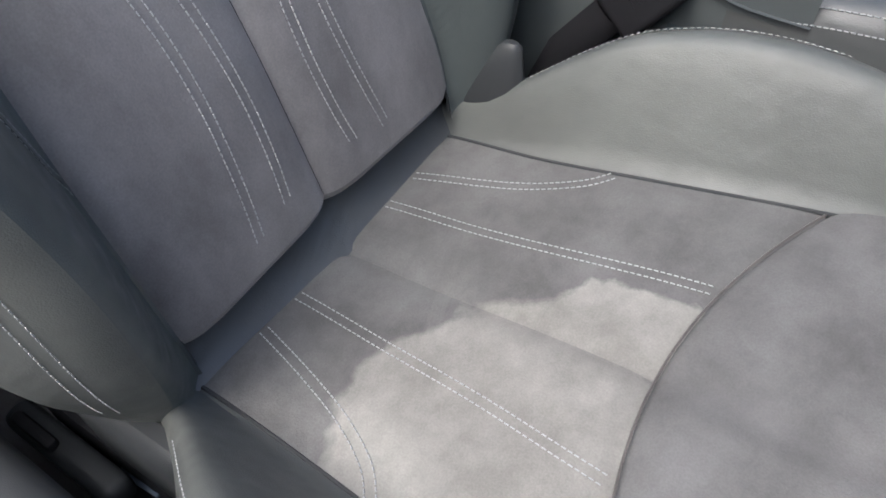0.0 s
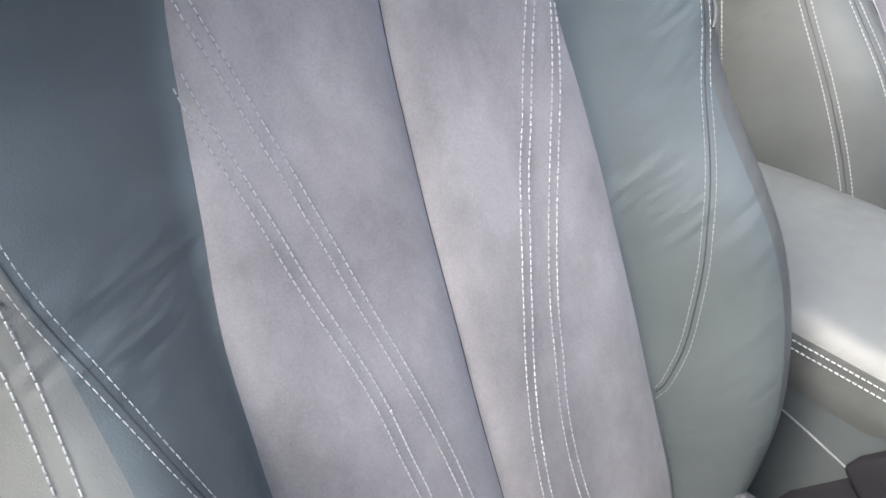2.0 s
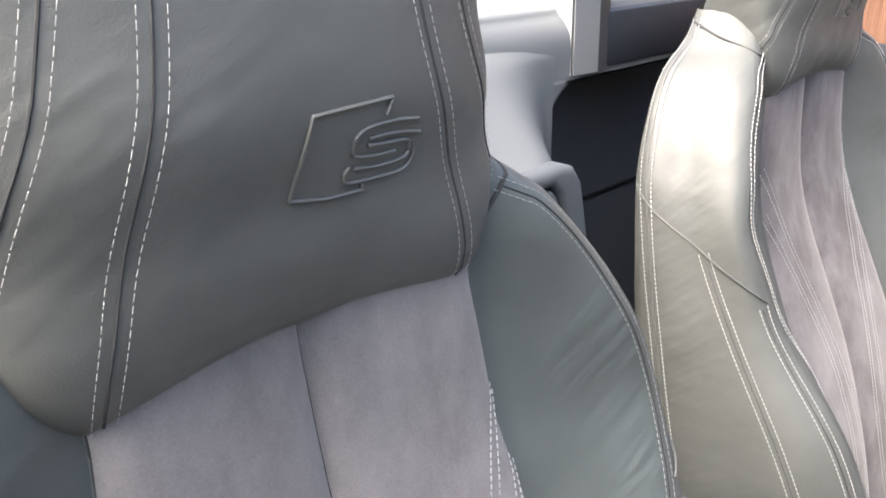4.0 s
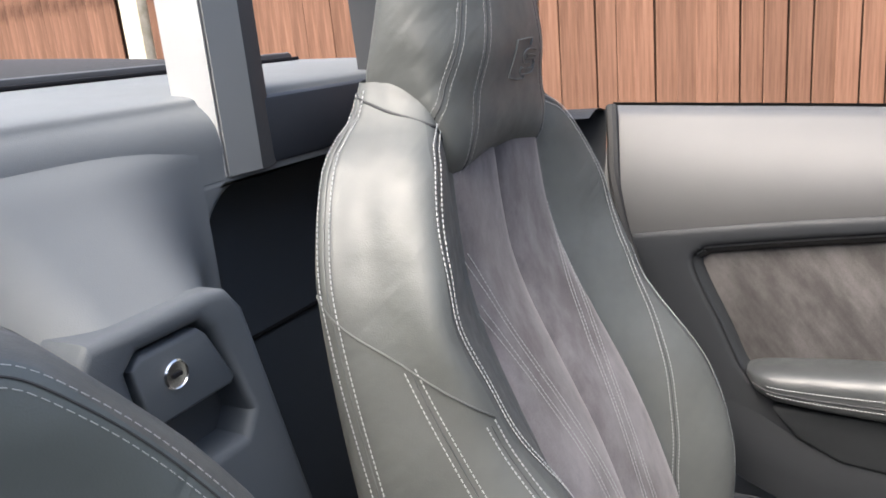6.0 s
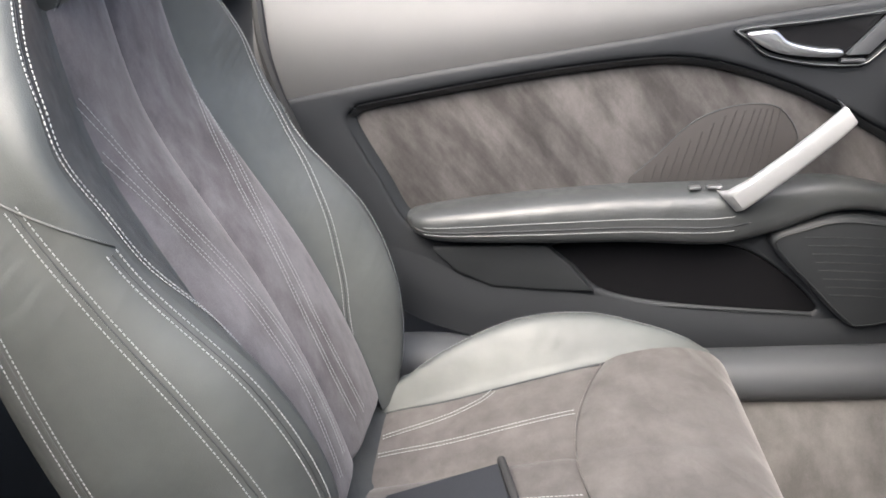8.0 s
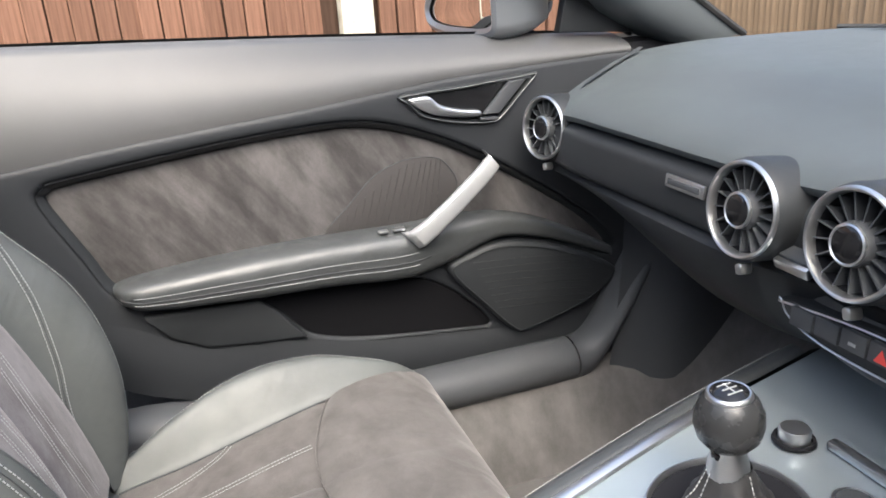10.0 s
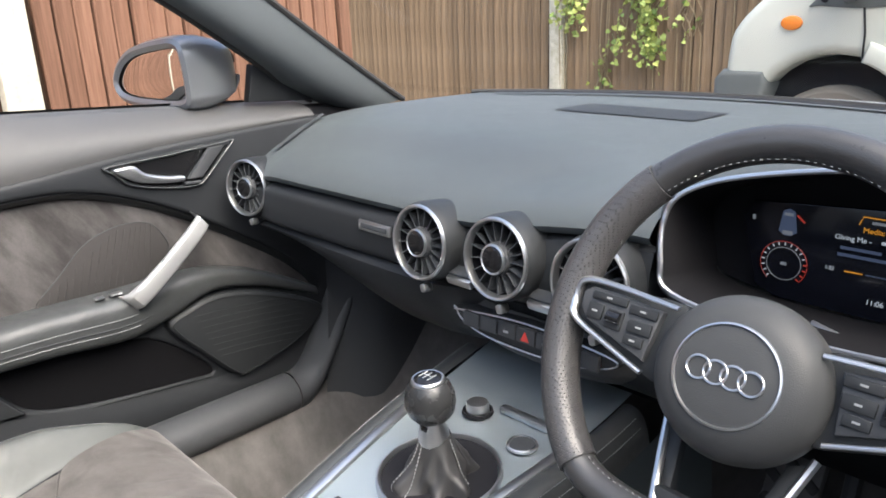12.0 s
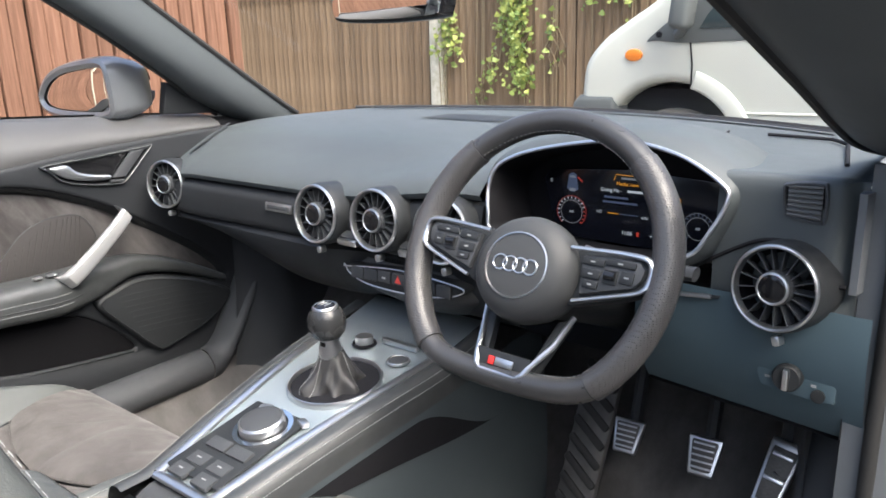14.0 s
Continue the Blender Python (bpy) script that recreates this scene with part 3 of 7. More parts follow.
def back_at(z, v):
    """The seat back, right half: v 0..1 suede, 1..2 front of the bolster, 2..4 its flank, 4..5 the rear."""
    yc, e, xr, yr, xw, yw, xb, yb = table(BACK, z)
    if v <= 1:
        x = e * v
        pillow = 0.010 * (1 - (2*v - 1) ** 6) - 0.002
        side = 0.006 * v * v
        return Vector((x, yc + pillow + side, z))
    pts = [(e - 0.03, yc - 0.005), (e, yc + 0.001), (xr, yr), (xw, yw), (xb, yb), (0.0, yb - 0.03), (-0.2, yb - 0.03)]
    k = min(int(v), 4)
    t = v - k
    p0, p1, p2, p3 = (np.array(pts[j], float) for j in (k - 1, k, k + 1, k + 2))
    q = 0.5 * ((2*p1) + (p2 - p0)*t + (2*p0 - 5*p1 + 4*p2 - p3)*t*t + (3*p1 - p0 - 3*p2 + p3)*t**3)
    return Vector((q[0], q[1], z))


# headrest: height z, half width, front y, rear y
HEAD = [
    (0.958, 0.116, -0.105, -0.135),
    (0.975, 0.122, -0.081, -0.145),
    (0.985, 0.126, -0.070, -0.150),
    (1.000, 0.129, -0.062, -0.160),
    (1.020, 0.131, -0.057, -0.166),
    (1.050, 0.133, -0.055, -0.166),
    (1.090, 0.134, -0.047, -0.155),
    (1.150, 0.130, -0.052, -0.136),
    (1.195, 0.117, -0.066, -0.126),
    (1.220, 0.092, -0.084, -0.118),
    (1.228, 0.055, -0.098, -0.108),
]


def head_at(z, a):
    """The headrest: a runs once round it, 0 at its middle front."""
    w, f, r = table(HEAD, z)
    c, s = math.cos(2*math.pi*a), math.sin(2*math.pi*a)
    p = 0.62 if c > 0 else 0.62 + 0.34 * abs(c) * ease((z - 1.05) / 0.09)
    x = w * math.copysign(abs(s) ** p, s)
    low = max(0.0, (1.12 - z) / 0.14)
    y = (f + r) / 2 + (f - r) / 2 * math.copysign(abs(c) ** (0.8 - 0.45 * min(1.0, low) * (c > 0)), c)
    y += 0.006 * min(1.0, low) * (x / 0.1) ** 2 * (c > 0)
    lean = (0.014 * (1 - min(1.0, abs(x) / 0.1) ** 2) + 0.060 * min(1, abs(x) / 0.134) ** 9 + (0.03 if c < 0 else 0.0) * abs(c)) * low
    return Vector((x, y - 0.012 * (x / 0.13) ** 2 * max(0.0, 1 - low), z + lean))


# cushion: y: height of the middle, half width of the suede, then x, z of the ridge, the widest line and the foot
CUSHION = [
    (0.070, 0.378, 0.149, 0.166, 0.403, 0.178, 0.375, 0.180, 0.290),
    (0.106, 0.390, 0.150, 0.176, 0.420, 0.190, 0.390, 0.192, 0.280),
    (0.190, 0.404, 0.154, 0.201, 0.462, 0.228, 0.420, 0.226, 0.270),
    (0.290, 0.425, 0.163, 0.221, 0.493, 0.255, 0.446, 0.247, 0.265),
    (0.388, 0.440, 0.178, 0.229, 0.496, 0.264, 0.448, 0.254, 0.262),
    (0.465, 0.445, 0.194, 0.230, 0.478, 0.262, 0.432, 0.254, 0.262),
    (0.525, 0.440, 0.208, 0.232, 0.454, 0.258, 0.412, 0.252, 0.262),
    (0.560, 0.424, 0.220, 0.236, 0.426, 0.252, 0.388, 0.250, 0.262),
]


def cush_at(y, v):
    zc, e, xr, zr, xw, zw, xb, zb = table(CUSHION, y)
    if v <= 1:
        return Vector((e * v, y, zc + 0.004 * v ** 2 + 0.002 * (1 - (2*v - 1) ** 4) - 0.0035 * math.exp(-(v / 0.04) ** 2)))
    pts = [(e - 0.03, zc - 0.004), (e, zc + 0.001), (xr, zr), (xw, zw), (xb, zb), (xb - 0.02, zb - 0.05)]
    k = min(int(v), 3)
    t = v - k
    p0, p1, p2, p3 = (np.array(pts[j], float) for j in (k - 1, k, k + 1, k + 2))
    q = 0.5 * ((2*p1) + (p2 - p0)*t + (2*p0 - 5*p1 + 4*p2 - p3)*t*t + (3*p1 - p0 - 3*p2 + p3)*t**3)
    return Vector((q[0], y, q[1]))


def thigh_line(v):
    return 0.358 + 0.048 * v * v


def thigh_at(u, v):
    """The front cushion pad: u 0 at the cross seam, 1 under its nose; v -1..1 across."""
    s = abs(v)
    y0 = thigh_line(s)
    if u < 0.62:
        y = y0 + (0.530 - y0) * u / 0.62
        p = cush_at(y, min(s, 1.0))
        dip = 0.006 * (1 - min(1, u / 0.10)) ** 2
        return Vector((math.copysign(p.x, v) if s else 0, y, p.z + 0.006 - dip + 0.004 * math.sin(math.pi * u / 0.62)))
    a = (u - 0.62) / 0.38 * math.radians(115)
    e = table(CUSHION, 0.535)[1] + 0.006 * math.sin(a)
    r = 0.055
    y, z = 0.530 + r * math.sin(a), 0.445 - r * (1 - math.cos(a)) * 1.25 - 0.08 * max(0, a - 1.2)
    return Vector((v * e, y, z))


def mirrored(fn, side):
    def g(u, v):
        p = fn(u, v)
        return Vector((p.x * side, p.y, p.z))
    return g


def shifted(fn, o):
    def g(u, v):
        return fn(u, v) + o
    return g


def build_seat(name, x0, y0, z0, label, cushion_mat):
    o = Vector((x0, y0, z0))
    oc = o + Vector((0.008 if x0 > 0 else 0.0, 0, 0))
    seat = thing(name, (x0, y0 + 0.3, 0.18), label, "car seat", "front seats")
    BASE[seat] = Vector((x0, y0 + 0.3, 0.18))
    zs = span(0.436, 0.998, 44)
    for side in (-1, 1):
        def shoulder(z, v, side=side):
            """The driver's outer shoulder is a little slimmer, pressed in by use."""
            p = back_at(z, v)
            if x0 > 0 and side > 0 and v > 1:
                p.x *= 1 - 0.05 * math.exp(-((z - 0.955) / 0.06) ** 2)
            if x0 > 0 and side > 0 and v > 2:
                p.x -= 0.018 * ease((0.72 - z) / 0.14) * ease((v - 2) / 0.8)
            if x0 > 0:
                c, outer, inner = table(USED, z)
                e = outer if side > 0 else inner
                p.x = side * c * (1 - v) + e * v if v <= 1 else p.x + (e - table(BACK, z)[1]) * max(0.0, 2 - v)
            return p
        bk = shifted(mirrored(shoulder, side), o)
        vs_s = [0.0, 0.02, 0.05, 0.1, 0.2, 0.35, 0.5, 0.65, 0.8, 0.9, 0.95, 0.98, 1.0]
        back_mat = SUEDE if x0 > 0 else SUEDE_NAP
        part("back_panel", sheet(bk, zs, vs_s), back_mat, seat, "grey-brown suede back panel")
        def roll(k, v, bk=bk):
            a = k * math.radians(150)
            return bk(0.436, v) + Vector((0, -0.012 * (1 - math.cos(a)), -0.012 * math.sin(a)))
        part("back_hem", sheet(roll, span(0, 1, 7), vs_s), back_mat, seat)
        bol = part("bolster", sheet(bk, span(0.40, 1.07, 50), span(1.0, 2.0, 12)), LEATHER_CREASED if x0 > 0 else LEATHER, seat, "creased charcoal leather bolster" if x0 > 0 else "smooth charcoal leather bolster")
        part("side_panel", sheet(bk, span(0.40, 1.07, 50), span(2.0, 4.0, 20)), LEATHER, bol)
        # ridge seam with a thread on either side, running round into the suede at its foot
        jz = [(1.027, 1.55), (1.02, 1.70), (1.012, 1.84), (0.99, 1.94), (0.95, 1.96), (0.90, 1.98), (0.87, 1.995), (0.82, 1.98), (0.795, 1.94), (0.77, 1.85), (0.75, 1.77), (0.705, 1.59), (0.673, 1.50), (0.65, 1.44), (0.61, 1.33), (0.578, 1.18), (0.566, 1.05), (0.561, 1.005)]
        if x0 < 0:
            jz = jz[:5] + [(0.90, 1.92), (0.848, 1.86), (0.783, 1.84), (0.715, 1.57), (0.654, 1.40), (0.597, 1.27), (0.559, 1.14), (0.535, 1.05), (0.524, 1.005)]
        jp = [tuple(p) for p in spline(jz, 6)]
        rows = turned([on(bk, jp, s) for s in (-0.0038, 0.0038)], (side * 0.4, 1, 0.3), 0.0009)
        part("ridge_stitching", stitches(rows, r=0.00060 if x0 < 0 else 0.00022), THREAD, bol)
        part("ridge_seam", tube([p + n * -0.0004 for p, n in turned([on(bk, jp)], (side * 0.4, 1, 0.3))[0]], 0.0005, 6), SEAM, bol)
        # twin rows on the suede, sweeping in from its edge
        rows = []
        for path in ([(0.858, 0.995), (0.846, 0.965), (0.815, 0.865), (0.774, 0.73), (0.724, 0.585), (0.68, 0.49), (0.645, 0.445), (0.60, 0.395), (0.553, 0.39), (0.50, 0.42), (0.458, 0.46)],
                     [(0.906, 0.995), (0.887, 0.93), (0.855, 0.815), (0.808, 0.655), (0.785, 0.585), (0.757, 0.50), (0.72, 0.415), (0.687, 0.345), (0.645, 0.27), (0.597, 0.215), (0.547, 0.195), (0.50, 0.21), (0.466, 0.24)]):
            p = [tuple(q) for q in spline(path, 8)]
            rows += [on(bk, p, -0.0034), on(bk, p, 0.0034)]
        sew("suede_stitching", turned(rows, (0, 1, 0.3)), THREAD, seat, r=0.00047 if x0 > 0 else 0.00042)
        if side > 0:
            part("centre_seam", tube([bk(z, 0.0) + Vector((0, -0.0008, 0)) for z in span(0.437, 0.985, 40)], 0.0012, 6), SEAM, seat)
        # edge piping where suede meets leather
        part("edge_seam", tube([bk(z, 1.0) + Vector((0, -0.001, 0)) for z in span(0.41, 0.985, 40)], 0.0010, 6), SEAM, bol)
        # joint between shoulder and headrest
        hp = [tuple(q) for q in spline([(0.987, 0.99), (0.998, 1.10), (1.015, 1.32), (1.027, 1.60), (1.033, 2.0), (1.048, 3.0), (1.060, 3.9)], 6)]
        part("shoulder_seam", tube([p for p, n in turned([on(bk, hp)], (side, 0.6, 0.2), 0.0003)[0]], 0.0014, 6), SEAM, bol)
        # rear edge: piping with twin thread
        ep = [(z, 3.62) for z in span(1.06, 0.42, 60)]
        rows = turned([on(bk, ep, s) for s in (-0.006, 0.006)], (side, 0, 0.2))
        if x0 < 0:
            part("rear_edge_stitching", stitches(rows, r=0.00056), THREAD, bol)
        part("rear_edge_seam", tube([p for p, n in on(bk, ep)], 0.0010, 6), LEATHER, bol)
        # slanting seam over the flank and the twin rows that run down from it
        sp = [tuple(q) for q in spline([(0.912, 3.80), (0.885, 3.45), (0.858, 3.0), (0.832, 2.45), (0.815, 2.10)], 8)]
        part("flank_seam", tube([p + n * 0.0003 for p, n in turned([on(bk, sp)], (side, 0.2, 0.2))[0]], 0.0010, 6), LEATHER, bol)
        fp = [tuple(q) for q in spline([(0.855, 2.98), (0.75, 2.86), (0.6, 2.72), (0.45, 2.6)], 10)]
        used = 0.12 if x0 > 0 and side > 0 else 0.0
        gp = [tuple(q) for q in spline([(0.81, 2.22), (0.72, 2.24 + used), (0.6, 2.25 + 2 * used), (0.45, 2.2 + 3 * used)], 10)]
        runs = (fp, gp) if x0 < 0 else (gp,) if side > 0 else ()
        rows = turned([on(bk, q, s) for q in runs for s in (-0.005, 0.005)], (side, 0.4, 0.1))
        sew("flank_stitching", rows, THREAD, bol, r=0.00056 if x0 < 0 else 0.00042)
        for q in runs if x0 < 0 else ():
            part("flank_joint", tube([p for p, n in turned([on(bk, q)], (side, 0.4, 0.1), 0.0)[0]], 0.0008, 6), DOOR_LEATHER, bol)
        # cushion bolster
        def plump(y, v):
            p = cush_at(y, v)
            if x0 > 0 and v > 1:
                k = ease(v - 1) * (1 - ease((v - 2.6) / 1.4)) * ease((y - 0.12) / 0.12)
                p += Vector((0.010 * k, 0, 0.026 * k))
            return p
        cu = shifted(mirrored(plump, side), oc)
        part("cushion_bolster", sheet(cu, [0.065] + span(0.09, 0.558, 34), span(1.0, 4.0, 26)), LEATHER, seat, "smooth charcoal leather cushion bolster")
        part("cushion_edge_seam", tube([cu(y, 1.0) for y in span(0.1, 0.545, 30)], 0.0016, 6), SEAM, seat)
        cp = [(y, 2.35) for y in span(0.14, 0.545, 40)]
        part("cushion_bolster_stitching", stitches(turned([on(cu, cp, 0)], (side, 0, 1)), pitch=0.005), THREAD, seat)
        # rear cushion half
        def rear(u, v, cu=cu):
            y = 0.092 + (thigh_line(v) - 0.092) * u
            return cu(y, v) - Vector((0, 0, 0.004 * ease((u - 0.94) / 0.06)))
        part("cushion_panel", sheet(rear, span(0, 1, 26), [0.0, 0.02, 0.05, 0.1] + span(0.2, 1, 9)), cushion_mat, seat, "suede cushion panel")
        rows = []
        for path in ([(0.106, 0.62), (0.16, 0.705), (0.203, 0.785), (0.237, 0.885), (0.254, 0.985)],
                     [(0.106, 0.37), (0.188, 0.397), (0.255, 0.418), (0.322, 0.444), (0.362, 0.452)]):
            p = [tuple(q) for q in spline(path, 10)]
            rows += [on(cu, p, -0.0036), on(cu, p, 0.0036)]
        sew("cushion_stitching", turned(rows, (0, 0, 1)), THREAD, seat, r=0.0005)
    th = shifted(thigh_at, oc)
    part("thigh_pad", sheet(th, [0, 0.02, 0.05, 0.09] + span(0.14, 0.6, 14) + span(0.64, 1, 12), span(-1, 1, 29)), SUEDE_SEAT if x0 > 0 else SUEDE_BROWN, seat, "suede front pad of the cushion")
    part("cross_seam", tube([th(0.0, v) + Vector((0, -0.0010, 0.0046)) for v in span(-0.965, 0.965, 48)], 0.0009, 6), SUEDE_BROWN, seat)
    # pocket strip between back and cushion
    part("seat_gap_strip", sheet(lambda u, v: Vector((v * (0.176 if x0 > 0 else 0.150), 0.066 + 0.042 * u, 0.428 - 0.040 * u - 0.006 * math.sin(math.pi * u))) + o, span(0, 1, 5), span(-1, 1, 9)), DOOR_LEATHER, seat)
    # rear shell
    part("rear_shell", sheet(lambda z, v: Vector((table(BACK, z)[6] * v, table(BACK, z)[7] - 0.03 * (1 - v * v), z)) + o, span(0.36, 1.07, 20), span(-1, 1, 15)), LEATHER, seat)
    # headrest, with its seams and pressed emblem
    hd = shifted(head_at, o)
    head = part("headrest", sheet(hd, span(0.960, 1.20, 30) + [1.205, 1.21, 1.215, 1.22, 1.224, 1.227, 1.228], span(0, 1 - 1 / 64, 64), None, False, True), LEATHER, seat, "charcoal leather integrated headrest")
    rows, seams = [], []
    for line in ([(0.975, 0.114), (0.985, 0.110), (1.03, 0.084), (1.072, 0.062), (1.113, 0.047), (1.2, 0.034)], [(0.985, 0.236), (1.0, 0.220), (1.035, 0.170), (1.073, 0.134), (1.115, 0.100), (1.2, 0.070)]):
        for sg in (1, -1):
            p = [(z, (k if sg > 0 else 1 - k)) for z in span(0.98, 1.2, 28) for k in (table(line, z)[0],)]
            rows += turned([on(hd, p, s) for s in (-0.005, 0.005)], (sg, 0.6, 0))
            seams.append([q for q, n in on(hd, p)])
    sew("headrest_stitching", rows, THREAD, head, r=0.00020)
    for s in seams:
        part("headrest_seam", tube(s, 0.0007, 6), SEAM, head)
    # pressed emblem: a slanted box and a double curl
    def emb(x, z):
        w, f, r = table(HEAD, z)
        q = min(0.95, abs(x) / w)
        a = math.asin(q ** (1 / 0.62)) / (2 * math.pi)
        return hd(z, a if x > 0 else 1 - a) + Vector((0, 0.0006, 0))
    corners = [(0.0144, 1.0575), (0.0043, 1.0946), (-0.0368, 1.0965), (-0.0328, 1.0887)], [(-0.023, 1.0584), (-0.0226, 1.0532), (-0.004, 1.0534), (0.0144, 1.0575)]
    curls = [[(-0.0528, 1.084), (-0.0384, 1.0853), (-0.0237, 1.0843), (-0.0175, 1.0811), (-0.016, 1.0756), (-0.0175, 1.0715), (-0.026, 1.0698), (-0.0399, 1.0697)],
             [(-0.0545, 1.077), (-0.0461, 1.0784), (-0.0342, 1.0792), (-0.0244, 1.0788)],
             [(-0.0238, 1.0755), (-0.0351, 1.0748), (-0.0465, 1.0743), (-0.0488, 1.0689), (-0.0443, 1.0650), (-0.0309, 1.0639), (-0.0184, 1.0650)],
             [(-0.0518, 1.0715), (-0.0507, 1.0635), (-0.0446, 1.0590), (-0.0306, 1.0580), (-0.0150, 1.0585), (-0.0126, 1.0625), (-0.0152, 1.0666)]]
    lines = [[np.array(a) + (np.array(b) - np.array(a)) * t for a, b in zip(c, c[1:]) for t in span(0, 1, 8)] for c in corners]
    for ln in lines + [spline(c, 6) for c in curls]:
        part("emblem_stroke", tube([emb(p[0], p[1] - 0.005) for p in ln], 0.0010, 6), LEATHER, head, "pressed line in the leather")
    # base: plastic side covers and rails
    for side in (-1, 1):
        m = pose(x0 + side * 0.230, y0 + 0.31, 0.255)
        part("side_cover", box((0.030, 0.40, 0.10), m, 0.014), PLASTIC, seat, "black plastic seat side cover")
        part("seat_rail", box((0.04, 0.5, 0.03), pose(x0 + side * 0.18, y0 + 0.30, 0.195), 0.004), DARK, seat)
        # hinge cover that rises between back and cushion
        rings = []
        for y, z, w, l in ((0.100, 0.36, 0.026, 0.060), (0.106, 0.42, 0.022, 0.046), (0.120, 0.452, 0.013, 0.026), (0.132, 0.474, 0.007, 0.012), (0.135, 0.478, 0.003, 0.005)):
            rings.append([o + Vector((side * (0.186 + w * math.cos(q)), y + l * math.sin(q), z - (0.0 if x0 > 0 else 0.045))) for q in span(0, 2 * math.pi * 15 / 16, 16)])
        if not (x0 > 0 and side > 0):
            part("hinge_cover", loft(rings), HINGE, seat, "smooth grey hinge cover")
        # recliner cover between back and cushion
        part("recliner_cover", box((0.03, 0.14, 0.10), pose(x0 + side * 0.202, y0 + 0.085, 0.350, 12), 0.02, None, 3), PLASTIC, seat)
    s = 1 if x0 > 0 else -1
    part("height_lever", box((0.024, 0.13, 0.026), pose(x0 + s * 0.236, y0 + 0.02, 0.325, 6, 0, 0), 0.009, None, 3), PLASTIC, seat, "black seat height lever")
    part("lever_ribs", box((0.010, 0.05, 0.030), pose(x0 + s * 0.240, y0 - 0.005, 0.327, 6, 0, 0), 0.004), DARK, seat)
    part("rail_edge", box((0.006, 0.12, 0.010), pose(x0 + s * 0.2285, y0 + 0.002, 0.300, 2, 0, 0), 0.002), SATIN, seat, "bright steel rail edge")
    part("side_webbing", box((0.055, 0.05, 0.003), pose(x0 + s * 0.198, y0 + 0.066, 0.316, 20, s * 22, 10), 0.001), WEB_BLUE, seat, "dark blue webbing loop")
    part("seat_pan", box((0.44, 0.58, 0.05), pose(x0, y0 + 0.24, 0.30), 0.01), DARK, seat)
    return seat


build_seat("passenger_seat", -SEAT_X, 0.0, 0.0, "charcoal leather and suede bucket seat beside the closed door", SUEDE_BROWN)
build_seat("driver_seat", SEAT_X, 0.063, -0.008, "charcoal leather bucket seat with pale patch on suede cushion", SUEDE_WORN)
# near-black, so that the shade under the armrest is in the pocket's colour
POCKET_SHADE = material("pocket_shade_black", (0.007, 0.007, 0.008), 0.95, 0.0, 0.05)
bump(POCKET_SHADE, tex(POCKET_SHADE, "noise", 500, 2).outputs[0], 0.4, 0.0006)
GRILLE = grained("grille_brown_grey", (0.048, 0.045, 0.044), 0.6)


# ---- passenger door, closed ----
def belt(y):
    return table([(-0.08, 0.984), (0.245, 0.968), (0.515, 0.953), (0.95, 0.924), (1.1, 0.912)], y)[0]


def crease(y):
    return table([(-0.06, 0.806), (0.16, 0.832), (0.32, 0.846), (0.48, 0.859), (0.70, 0.880), (1.1, 0.895)], y)[0]


def at_x(x):
    m = FACE_X.copy()
    m.translation = (x, 0, 0)
    return m


def offset(pts, d):
    """Moves a closed outline in (d > 0) or out along its own normals."""
    k = len(pts)
    area = sum(pts[i][0]*pts[(i+1) % k][1] - pts[(i+1) % k][0]*pts[i][1] for i in range(k))
    out = []
    for i, p in enumerate(pts):
        t = Vector(pts[(i+1) % k][:2]) - Vector(pts[i-1][:2])
        n = Vector((t.y, -t.x)).normalized() * (1 if area > 0 else -1)
        out.append((p[0] - n.x * d, p[1] - n.y * d))
    return out


